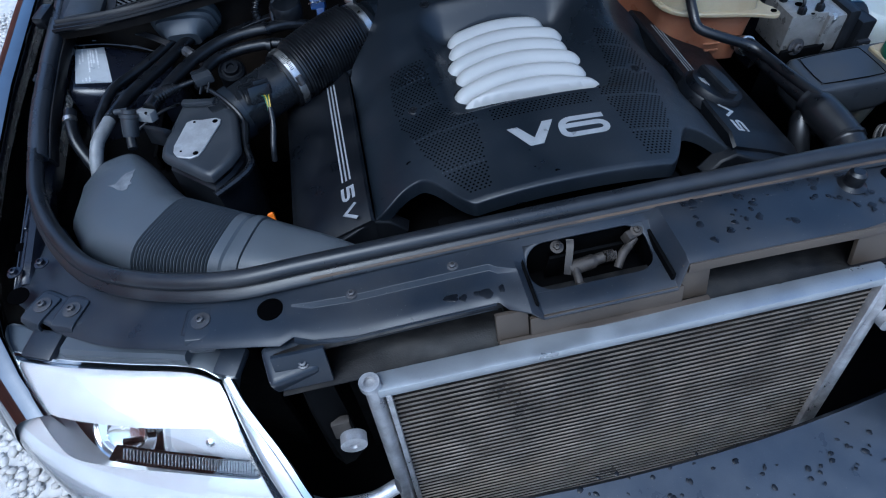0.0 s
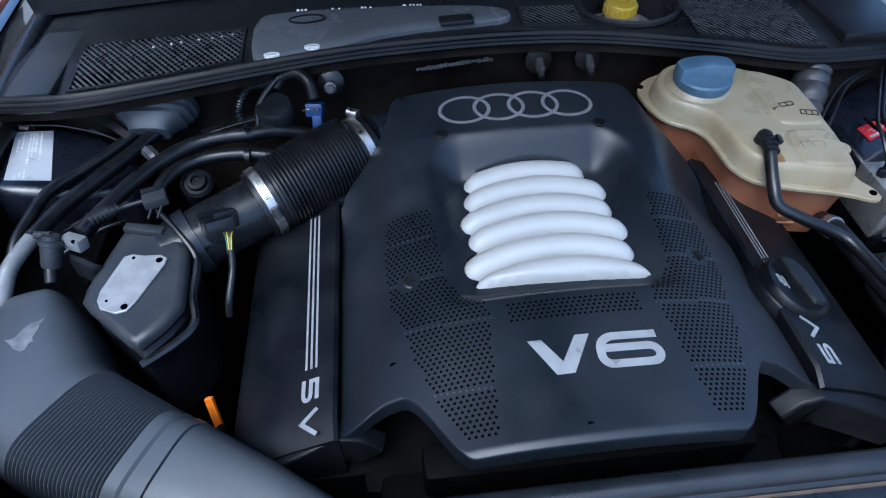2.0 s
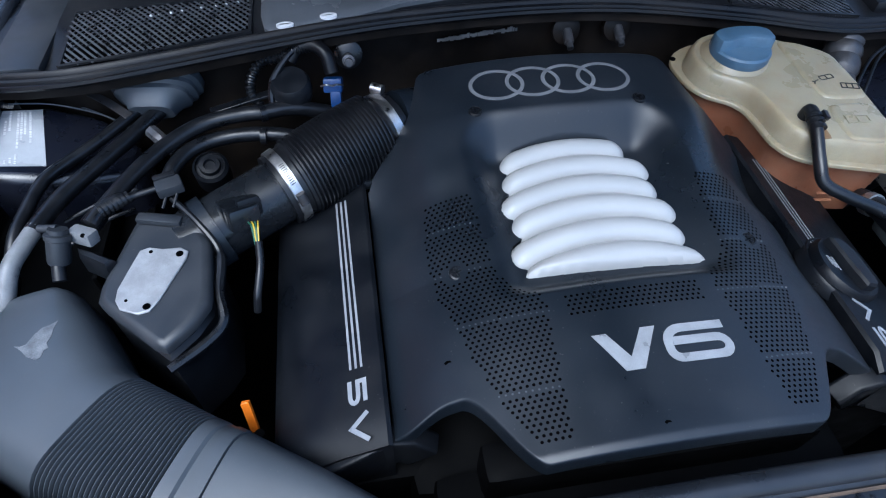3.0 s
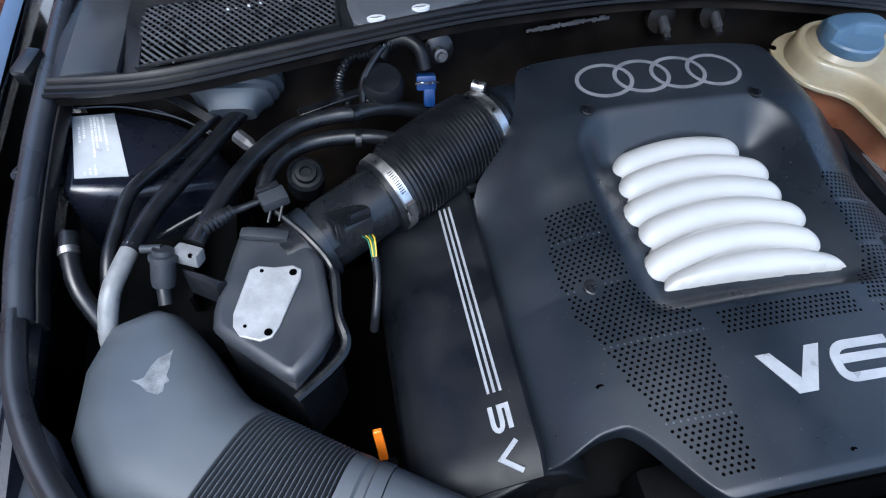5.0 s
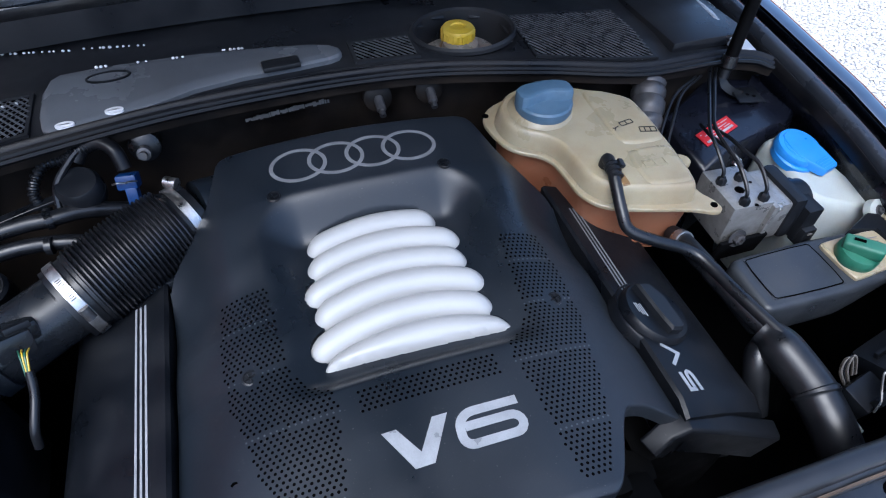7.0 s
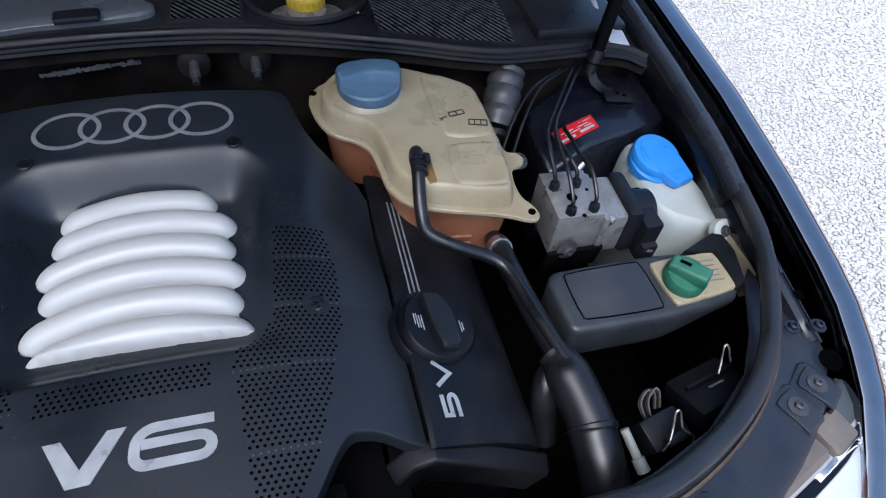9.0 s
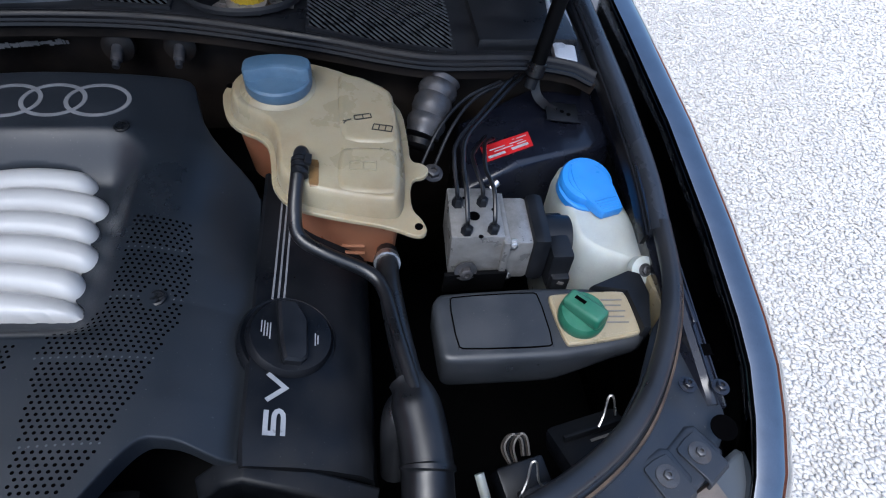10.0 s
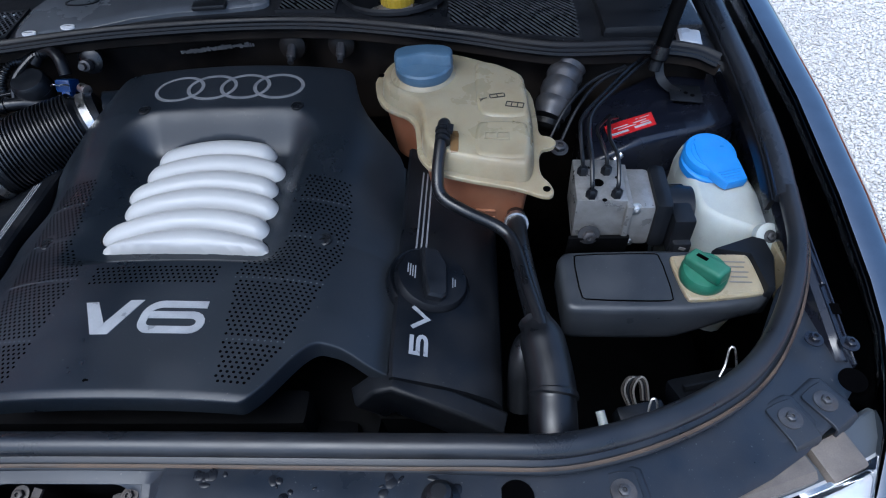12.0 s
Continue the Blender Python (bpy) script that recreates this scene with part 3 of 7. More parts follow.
def wings():
    for s in (-1, 1):
        ys = [-0.30, -0.25, -0.2, -0.15, -0.1, -0.05, 0.0, 0.06, 0.13, 0.21, 0.3, 0.4, 0.5, 0.62, 0.8, 1.1, 1.5]
        crown_x = lambda y: along([(-0.3, 0.645), (-0.25, 0.677), (-0.2, 0.702), (-0.135, 0.725), (-0.08, 0.738), (0.06, 0.743), (0.21, 0.742), (0.44, 0.738), (1.5, 0.73)], y)
        crown_z = lambda y: along([(-0.3, 0.735), (-0.2, 0.77), (-0.135, 0.785), (-0.08, 0.796), (0.06, 0.826), (0.21, 0.856), (0.44, 0.888), (0.8, 0.92), (1.5, 0.96)], y)
        rings = []
        for y in ys:
            x, z = crown_x(y), crown_z(y)
            prof = [(0.006, -0.09), (0.0, -0.02), (-0.0005, -0.005), (0.001, -0.0015), (0.005, 0.0), (0.014, 0.0004), (0.024, 0.0), (0.031, -0.0014), (0.037, -0.004), (0.043, -0.0085), (0.049, -0.0155), (0.054, -0.024), (0.06, -0.037), (0.067, -0.058), (0.078, -0.1), (0.09, -0.18), (0.095, -0.32)]
            rings.append([Vector((s * (x + a), y, z + b)) for a, b in prof])
        part("wing", loft(rings, around=False), "paint", body, "glossy black front wing", sharp=60)
        # inner rail with the plastic strip and its sheet-metal step
        rings = []
        for y in (-0.13, -0.1, -0.05, 0.0, 0.06, 0.13, 0.21, 0.3, 0.4, 0.5, 0.62):
            z = crown_z(y) - 0.005
            rings.append([Vector((s * a, y, z + b)) for a, b in ((0.684, -0.05), (0.68, -0.02), (0.686, -0.006), (0.6935, -0.004), (0.697, -0.007), (0.6985, -0.0125), (0.7055, -0.0135), (0.7065, -0.0115), (0.708, -0.0115), (0.7085, -0.014), (0.7095, -0.07))])
        part("wing_rail", loft(rings, around=False), "rail", body, "dark painted wing rail", sharp=30, thick=0.002)
        bm = block((s * 0.6995, -0.078, 0.7915), (0.009, 0.012, 0.0012), 0, (11, 0, 0))
        part("square_hole", bm, "hole", body)
        for y, long in ((-0.02, 0.05), (0.075, 0.06), (0.165, 0.05), (0.26, 0.07), (0.35, 0.06)):
            part("rail_bead", block((s * 0.7015, y, crown_z(y) - 0.0165), (0.0062, long, 0.006), 0.0024, (8, 0, 0), segments=3), "rail", body)
        # inner wing wall down to the floor of the bay, shade painted near-black
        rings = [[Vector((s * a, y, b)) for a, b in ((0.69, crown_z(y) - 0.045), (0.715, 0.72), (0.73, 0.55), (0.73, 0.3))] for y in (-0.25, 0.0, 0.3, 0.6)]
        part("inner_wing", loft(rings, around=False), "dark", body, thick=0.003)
        if s < 0:
            bm = block((-0.714, 0.362, 0.88), (0.02, 0.04, 0.022), 0.005, (8, 0, -20))
            part("bump_stop", bm, "rubber", body)
            bolt((-0.703, 0.215, 0.855), 0.006, material="plastic", parent=body)


wings()

# undertray, the shade of the bay's depth put into its colour
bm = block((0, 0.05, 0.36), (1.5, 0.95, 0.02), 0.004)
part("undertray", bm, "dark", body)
bm = bmesh.new()
rings = []
for x, y, z in COWL:
    deep = 0.025 * ease(0.36, 0.5, -x)
    rings.append([Vector((x, y + 0.004, z - 0.008)), Vector((x, y + 0.004, z - 0.022)), Vector((x, y + 0.026 + deep, z - 0.035)), Vector((x, y + 0.034 + deep, z - 0.2)), Vector((x, y + 0.06 + deep, 0.3))])
loft(rings, bm, around=False)
firewall = part("firewall", bm, "wall", body, "grimy brown-black firewall under the cowl", thick=0.004)
# stamped number strip as plain marks
bm = None
rng = random.Random(3)
for k in range(30):
    bm = block((-0.12 + k * 0.0039, 0.385 + 0.0002 * k, 0.8545 + 0.0002 * k + rng.uniform(-0.001, 0.001)), (rng.uniform(0.002, 0.0055), 0.001, rng.uniform(0.003, 0.0075)), 0, bm=bm)
part("stamped_strip", bm, "faded", body, "worn stamped strip on the firewall")

# front bumper top, wet with rain spots
rings = []
for x in [k * 0.06 - 0.9 for k in range(31)]:
    back = -0.462 + 0.21 * x * x
    rings.append([Vector((x, back + a, 0.575 - 0.03 * abs(x) ** 2 + b)) for a, b in ((0.0, -0.12), (0.0, -0.01), (-0.006, 0.0), (-0.05, -0.004), (-0.1, -0.012), (-0.14, -0.03), (-0.165, -0.07), (-0.17, -0.2))])
part("bumper", loft(rings, around=False), "bumper", body, "dusty blue-black bumper with the grille removed", sharp=50, thick=0.003)
# support struts beside the condenser
for s in (-1, 1):
    # added black blocker, closes a bright gap behind each lamp
    part("lamp_gap_blocker", block((s * 0.56, -0.2, 0.57), (0.3, 0.01, 0.32), 0.002, (0, 0, s * 22)), "dark", body)
    bm = block((s * 0.354, -0.332, 0.786), (0.056, 0.046, 0.034), 0.009, (14, 0, s * -10), segments=3)
    mount = part("radiator_mount", bm, "panel", body)
    bolt((s * 0.34, -0.345, 0.8005), 0.005, (0, -0.2, 1), washer=1.3, parent=mount)
    bm = sweep([(s * 0.338, -0.336, 0.775), (s * 0.336, -0.35, 0.73), (s * 0.332, -0.362, 0.68), (s * 0.33, -0.366, 0.6)], 1.0, profile=[(-0.02, -0.01), (0.02, -0.01), (0.016, 0.008), (0.004, 0.012), (-0.016, 0.008)], per=3)
    part("radiator_mount", bm, "dark", body)
    part("mount_clip", block((s * 0.325, -0.372, 0.69), (0.022, 0.012, 0.03), 0.003, (-8, 0, 0)), "rust", body)

# ---- seals ----
front_seal = thing("bonnet_seal", (0, -0.246, 0.83), "dusty black rubber bonnet seal along the lock carrier", "seal")
lip = [(0.0105 * math.cos(a) * (1.0 if math.sin(a) > 0 else 0.95), 0.0105 * math.sin(a) if math.sin(a) > 0 else 0.008 * math.sin(a)) for a in np.linspace(0, 2 * math.pi, 18, endpoint=False)]
line = [*mirrored(SEAL[:0:-1]), *SEAL]
part("bead", sweep(line, 1.0, profile=lip, per=8), "seal", front_seal, sharp=80)
foot = [(p[0], p[1], p[2] - 0.012) for p in line]
part("foot", sweep(foot, 1.0, profile=[(-0.004, -0.003), (0.017, -0.003), (0.016, 0.0015), (-0.004, 0.006)], per=8), "seal", front_seal, sharp=80)
part("dirt_line", sweep([(p[0], p[1], p[2] + 0.0005) for p in foot if p[0] > -0.33], 1.0, profile=[(0.0132, 0.0), (0.0158, 0.0), (0.0158, 0.0026), (0.0132, 0.0032)], per=8), "seal_foot", front_seal, "line of dried tan dirt", sharp=80)
for s in (1, -1):
    rail_seal = thing("rail_seal", (s * 0.69, 0.2, 0.83), "smooth dark rubber strip along the wing rail", "seal", "rail seals")
    pts = RAIL if s > 0 else mirrored(RAIL)
    flat = [(-0.0115, -0.014), (0.0115, -0.014), (0.0118, -0.002), (0.0105, 0.002), (0.007, 0.0042), (0.001, 0.0055), (-0.005, 0.0048), (-0.0095, 0.002), (-0.0115, -0.002)]
    part("strip", sweep(pts, 1.0, profile=flat if s > 0 else [(-a, b) for a, b in flat[::-1]], per=6), "strip", rail_seal, sharp=70)
    part("inner_lip", sweep([(p[0] - s * 0.0145, p[1], p[2] - 0.012) for p in pts], 1.0, profile=[(-0.0025, -0.014), (0.0025, -0.014), (0.0025, 0.003), (0.001, 0.005), (-0.001, 0.005), (-0.0025, 0.003)], per=6), "cowl_rubber", rail_seal, "thin inner lip")
cowl_seal = thing("cowl_seal", (0, 0.37, 0.89), "wavy dusty rubber seal along the cowl edge", "seal")
part("bead", sweep(COWL, 1.0, profile=[(-0.007, -0.012), (0.014, -0.008), (0.018, -0.003), (0.0165, 0.0005), (0.014, 0.0005), (0.0125, -0.0015), (0.0105, -0.0015), (0.009, 0.002), (0.006, 0.0035), (0.0035, 0.001), (0.001, 0.001), (-0.001, 0.005), (-0.004, 0.0065), (-0.0075, 0.005), (-0.009, 0.001), (-0.009, -0.006)], per=8), "cowl_rubber", cowl_seal, sharp=40)
part("flange", sweep([(x, y - 0.006, z - 0.013) for x, y, z in COWL], 1.0, profile=[(-0.002, -0.009), (0.002, -0.009), (0.002, 0.006), (-0.002, 0.006)], per=6), "wall", cowl_seal, "grimy sheet flange")

# ---- cowl behind the seal ----
cowl = thing("plenum_cover", (0, 0.5, 0.88), "grey-black plastic plenum cover with mesh grilles", "plenum cover")


def cowl_z(x, y):
    edge = along([(p[0], p[2]) for p in COWL], x)
    return edge - 0.006 + 0.05 * max(0.0, y - 0.5) + 0.01 * ease(0.32, 0.42, y)


def cowl_panel():
    left, right, small = (-0.592, -0.366, 0.318, 0.437), (0.298, 0.488, 0.32, 0.487), (0.04, 0.128, 0.39, 0.452)
    holes = (left, right, small)
    xs = sorted({round(v, 4) for v in [*np.linspace(-0.7, 0.7, 71), *(h[0] for h in holes), *(h[1] for h in holes)]})
    bm, grid = bmesh.new(), []
    rows = 22
    for x in xs:
        y0 = along([(p[0], p[1]) for p in COWL], x) + 0.008
        grid.append([bm.verts.new((x, y, cowl_z(x, y))) for y in (y0 + (0.66 - y0) * k / rows for k in range(rows + 1))])
    for i in range(len(xs) - 1):
        for j in range(rows):
            c = (grid[i][j].co + grid[i + 1][j + 1].co) / 2
            if ((c.x - 0.213) / 0.074) ** 2 + ((c.y - 0.45) / 0.061) ** 2 < 1:
                continue
            bm.faces.new((grid[i][j], grid[i + 1][j], grid[i + 1][j + 1], grid[i][j + 1]))
    part("panel", bm, "cowl", cowl, thick=0.003)
    for a, b, c, d in holes:
        y0s = lambda x: max(c, along([(p[0], p[1]) for p in COWL], x) + 0.024)
        # black sheet painted as the shade under the mesh, and crossing bars
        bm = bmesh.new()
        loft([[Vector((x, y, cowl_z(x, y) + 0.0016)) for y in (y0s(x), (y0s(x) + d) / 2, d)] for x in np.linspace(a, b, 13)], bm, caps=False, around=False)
        field = part("grille_shade", bm, "hole", cowl)
        bm = bmesh.new()
        for k in range(-70, 70):
            for slope, lift, wide in ((-1.15, 0.0036, 0.0023), (1.0, 0.0022, 0.0008))[:2 if a < 0 else 1]:
                p = []
                for t in np.linspace(a, b, 40):
                    y = (c + d) / 2 + k * 0.0102 + slope * (t - (a + b) / 2)
                    if y0s(t) < y < d:
                        p.append((t, y))
                if len(p) > 1:
                    ribbon([*p[:-1:3], p[-1]], wide, cowl_z, lift, bm, 0.0012)
        tagged(part("grille_mesh", bm, "mesh", cowl, "black crossed mesh bars"), kind="stuff")
        frame_line = [(a, y0s(a)), ((a + b) / 2, y0s((a + b) / 2)), (b, y0s(b)), (b, d), (a, d), (a, y0s(a))]
        part("grille_rim", ribbon(frame_line, 0.0045, cowl_z, 0.005, None, 0.0045), "cowl", cowl)
    # sunk well with the rim round it
    bm = bmesh.new()
    rings = []
    for r, dz in ((1.12, 0.0005), (1.12, 0.006), (1.06, 0.009), (1.0, 0.006), (0.97, -0.01), (0.95, -0.075), (0.01, -0.08)):
        rings.append([Vector((0.213 + 0.073 * r * math.cos(t), 0.45 + 0.06 * r * math.sin(t), cowl_z(0.213, 0.45) + dz)) for t in np.linspace(0, 2 * math.pi, 40, endpoint=False)])
    part("well_rim", loft(rings, bm, caps=False), "cowl", cowl)
    # long access lid
    lid = [(-0.352, 0.362), (-0.335, 0.347), (-0.3, 0.347), (-0.24, 0.366), (-0.15, 0.396), (0.0, 0.405), (0.025, 0.415), (0.022, 0.44), (-0.02, 0.455), (-0.15, 0.47), (-0.33, 0.472), (-0.352, 0.45)]
    bm = stack(softened(lid, 1), [(0.0, lambda x, y: cowl_z(x, y)), (0.0, lambda x, y: cowl_z(x, y) + 0.006), (0.003, lambda x, y: cowl_z(x, y) + 0.009), (0.012, lambda x, y: cowl_z(x, y) + 0.01)])
    lid_part = part("lid", bm, "lid", cowl, "smooth grey access lid with water stains and painted glare")
    for x, y in ((-0.321, 0.355), (-0.266, 0.366)):
        bm = stack(arc(x, y, 0.011, 0.0052, 0, 345, 23), [(0, lambda a, b: cowl_z(a, b) + 0.009), (0, lambda a, b: cowl_z(a, b) + 0.012), (0.003, lambda a, b: cowl_z(a, b) + 0.0125)])
        part("clip", bm, "gloss_white", lid_part, "small white oval on the lid")
    part("moulded_ring", ribbon(arc(-0.275, 0.44, 0.026, 0.012, 0, 360, 24), 0.003, lambda x, y: cowl_z(x, y) + 0.01), "plastic", lid_part)
    bm = block((-0.06, 0.405, cowl_z(-0.06, 0.405) + 0.012), (0.05, 0.022, 0.008), 0.003, (0, 0, 4))
    part("catch", bm, "cowl", lid_part)
    # raised end by the wing, and the ledge under the windscreen
    bm = block((0.59, 0.46, cowl_z(0.59, 0.46) + 0.001), (0.14, 0.22, 0.02), 0.008)
    part("end_cover", bm, "cowl", cowl)
    # pale flap: bright reflection at the cowl end put into its colour
    flap = [(0.621, 0.324), (0.636, 0.316), (0.651, 0.318), (0.657, 0.36), (0.664, 0.4), (0.668, 0.47), (0.638, 0.47), (0.63, 0.41), (0.625, 0.37)]
    rough = lambda x, y: 0.0018 * noise.noise(Vector((x * 60, y * 40, 0.0)))
    bm = stack(flap, [(0, lambda x, y: cowl_z(x, y) + 0.002), (0, lambda x, y: cowl_z(x, y) + 0.013 + rough(x, y)), (0.003, lambda x, y: cowl_z(x, y) + 0.0145 + rough(x, y))])
    part("end_flap", bm, "label", cowl, "crinkled plastic flap, its reflected brightness painted pale", sharp=60)
    bm = block((-0.64, 0.405, cowl_z(-0.645, 0.4) - 0.002), (0.06, 0.17, 0.012), 0.004)
    part("end_cover", bm, "grey_box", cowl, "dusty grey end panel")
    bm = sweep([(-0.7, 0.585, 0.918), (-0.3, 0.6, 0.936), (0.0, 0.605, 0.938), (0.3, 0.6, 0.93), (0.7, 0.58, 0.905)], 1.0, profile=[(-0.05, -0.02), (0.05, -0.02), (0.05, 0.02), (-0.02, 0.006), (-0.05, -0.004)])
    part("screen_ledge", bm, "cowl", cowl)


cowl_panel()

reservoir = thing("brake_fluid_reservoir", (0.212, 0.468, 0.82), "pale brake fluid reservoir with yellow cap in its well", "reservoir")
part("tank", lathe([(0.062, 0.0), (0.062, 0.044), (0.057, 0.051), (0.03, 0.056), (0.027, 0.068)], (0.213, 0.458, 0.812)), "murky", reservoir)
part("neck", lathe([(0.031, 0.0), (0.0295, 0.004), (0.027, 0.01), (0.0255, 0.016)], (0.214, 0.472, 0.862), seg=28), "amber", reservoir, "fluid-stained neck")
bm = lathe([(0.024, 0.0), (0.0258, 0.002), (0.0258, 0.017), (0.0236, 0.02), (0.012, 0.021), (0.011, 0.0185), (0.002, 0.0185)], (0.214, 0.476, 0.876))
cap = part("cap", bm, "yellow", reservoir, "ribbed yellow screw cap")
bm = None
for k in range(20):
    a = k * math.pi / 10
    bm = block((0.214 + 0.0259 * math.cos(a), 0.476 + 0.0259 * math.sin(a), 0.885), (0.002, 0.003, 0.014), 0, (0, 0, math.degrees(a)), bm)
part("grip_ribs", bm, "yellow", cap)
bm = stack(arc(0.18, 0.425, 0.013, 0.008, 0, 345, 20), [(0, 0.866), (0, 0.8675)])
part("tag", bm, "yellow", reservoir, "small yellow paper tag")
bm = bmesh.new()
loft([[Vector((x, 0.66, 0.925)), Vector((x, 1.5, 1.42))] for x in (-0.72, -0.3, 0.3, 0.72)], bm, around=False)
tagged(part("windscreen", bm, "windscreen", None, thick=0.005), "dark glass windscreen behind the cowl", "windscreen", kind="structure")

# beads of rain along the screen seal and on the lid, glints painted white
rng = random.Random(21)
bm = bmesh.new()
rows = [((-0.42, 0.555), (-0.33, 0.537), 11), ((-0.315, 0.537), (-0.232, 0.523), 10), ((-0.294, 0.463), (-0.275, 0.462), 3), ((-0.24, 0.46), (-0.226, 0.459), 2), ((-0.2, 0.458), (-0.178, 0.457), 3), ((-0.136, 0.482), (-0.102, 0.479), 6), ((-0.5, 0.41), (-0.38, 0.425), 9)]
for a, b, count in rows:
    for k in range(count):
        p = Vector(a).lerp(Vector(b), (k + rng.uniform(0.2, 0.8)) / count)
        r, z0 = rng.uniform(0.0014, 0.0024), cowl_z(p.x, p.y) + 0.011 * (p.x > -0.35 and p.y < 0.475) + 0.002
        loft([[Vector((p.x + r * f * math.cos(t), p.y + r * f * math.sin(t), z0 + h * r)) for t in np.arange(0, 6.28, 0.785)] for f, h in ((1.0, -0.4), (1.0, 0.1), (0.75, 0.5), (0.3, 0.7))], bm)
tagged(part("water_drop", bm, "gloss_white", cowl, "beads of rain water, their glints painted white"), kind="stuff")

# ---- raised bonnet and its strut ----
bonnet = thing("bonnet", (0, 0.66, 0.93), "black bonnet held open above the engine bay", "bonnet")
rings = []
for k in range(9):
    t = k / 8
    rings.append([Vector((x * (0.74 - 0.1 * t), 0.64 - 0.8 * t + 0.04 * x * x, 0.97 + 0.86 * t - 0.03 * x * x)) for x in np.linspace(-1, 1, 13)])
part("skin", loft(rings, around=False), "dark", bonnet, thick=0.012)
strut = thing("bonnet_strut", (0.592, 0.318, 0.85), "black gas strut holding the bonnet open", "strut")
foot_at, way = Vector((0.588, 0.3, 0.862)), Vector((0.205, 0.2, 0.95)).normalized()
part("tube", sweep([foot_at, foot_at + way * 0.36], 0.0095, straight=True, seg=16), "dark", strut)
part("end_fitting", sweep([foot_at - way * 0.014, foot_at + way * 0.005], 0.008, straight=True, seg=12), "plastic", strut, "worn metal end fitting")
part("collar", sweep([foot_at + way * 0.003, foot_at + way * 0.02], 0.0118, straight=True, seg=16), "rubber", strut)


# ---- rain spots ----
def rain_spots(name, count, area, height, size, parent, seed):
    """Flat drops of water, uneven in outline."""
    rng = random.Random(seed)
    bm = bmesh.new()
    x0, x1, y0, y1 = area
    for _ in range(count):
        x, y, r = rng.uniform(x0, x1), rng.uniform(y0, y1), rng.uniform(0.35, 1.0) * size
        stretch, lean = rng.uniform(0.5, 1.0), rng.uniform(0, math.pi)
        if height(x, y) is None:
            continue
        rings = []
        wob = [rng.uniform(0.75, 1.15) for _ in range(10)]
        for f, h in ((1.0, 0.0001), (0.85, 0.0004), (0.3, 0.0006)):
            ring = []
            for k in range(10):
                a = 2 * math.pi * k / 10
                u, v = r * f * wob[k] * math.cos(a), r * f * wob[k] * stretch * math.sin(a)
                px, py = x + u * math.cos(lean) - v * math.sin(lean), y + u * math.sin(lean) + v * math.cos(lean)
                ring.append(Vector((px, py, height(px, py) + h)))
            rings.append(ring)
        loft(rings, bm)
    return tagged(part(name, bm, "wet", parent, "dark dried rain drops"), kind="stuff")


rain_spots("rain_film", 52, (0.1, 0.33, -0.325, -0.266), lambda x, y: front_z(x) + 0.0061 - 0.006 * ease(0.3, 0.36, x), 0.0055, body, 4)
rain_spots("rain_film", 7, (-0.185, -0.105, -0.323, -0.313), lambda x, y: front_z(x) - 0.0063, 0.0095, body, 9)
bumper_z = lambda x, y: 0.575 - 0.03 * x * x - 0.08 * max(0.0, -0.468 + 0.21 * x * x - y)
rain_spots("rain_film", 110, (-0.25, 0.5, -0.53, -0.455), lambda x, y: bumper_z(x, y) + 0.0012, 0.0045, body, 12)

# ---- engine cover ----
cover = thing("engine_cover", (0, 0.04, 0.75), "satin black engine cover with silver runners and emblem", "engine cover")


def cover_z(x, y):
    """Height of the cover's skin."""
    top = along([(-0.21, 0.849), (-0.1, 0.851), (0.0, 0.848), (0.06, 0.853), (0.12, 0.863), (0.2, 0.873), (0.3, 0.877)], y)
    flat = 1 - 0.5 * ease(0.08, 0.2, y)
    a = abs(x)
    z = top - flat * (0.5 * a * a + 12 * a**4) - 0.028 * ease(0.16, 0.239, a) * ease(0.03, 0.15, y)
    # bowl round the silver insert, open to the plateau in front by a straight edge
    d = math.hypot(max(abs(x - 0.002) - 0.082, 0.0), max(y - 0.15, 0.0))
    bowl = (1 - ease(0.002, 0.054, d)) * ease(-0.05, -0.024, y)
    z += (min(0.823 + 0.4 * max(0.0, 0.01 - x * x), z) - z) * bowl
    # raised shoulders either side of the rear plateau
    z += 0.001 * ease(0.1, 0.15, a) * (1 - ease(0.165, 0.215, a)) * ease(0.02, 0.1, y) * (1 - ease(0.17, 0.24, y))
    # front edge rolls down
    z -= 0.003 * ease(0.198, 0.21, -y)
    return z


RUNNERS = [(0.143, -0.079, 0.071), (0.113, -0.084, 0.091), (0.08, -0.095, 0.088), (0.0485, -0.088, 0.098), (0.0125, -0.1, 0.093), (-0.021, -0.09, 0.103)]
HALF = 0.019


def runner_line(x):
    """Bend of a runner in plan and its arch, from side to side."""
    u = (x - 0.005) / 0.1
    return 0.018 * (1 - u * u), 0.8095 + 0.012 * (1 - u * u)


def runner_width(x, a, b, grow=0.0):
    """Half width of a runner, rounded off at both ends."""
    d = abs(x - (a + b) / 2) - (b - a) / 2 - grow + 0.02
    return HALF * math.sqrt(max(0.0, 1 - (max(0.0, d) / 0.02) ** 2)) + grow * (d < 0.02)


def opening(x, y):
    """Above 0 inside the scalloped opening for the runners."""
    best = -0.05
    for ry, a, b in RUNNERS:
        over = max(abs(x - (a + b) / 2) - (b - a) / 2 - 0.0006, 0.0)
        off = y - ry - runner_line(x)[0]
        tight = 0.0055 if ry > 0.13 and off > 0 else 0.0
        best = max(best, runner_width(x, a, b, 0.0007) - tight - abs(off) - over)
    return min(best, y + 0.0165 + 0.03 * x)


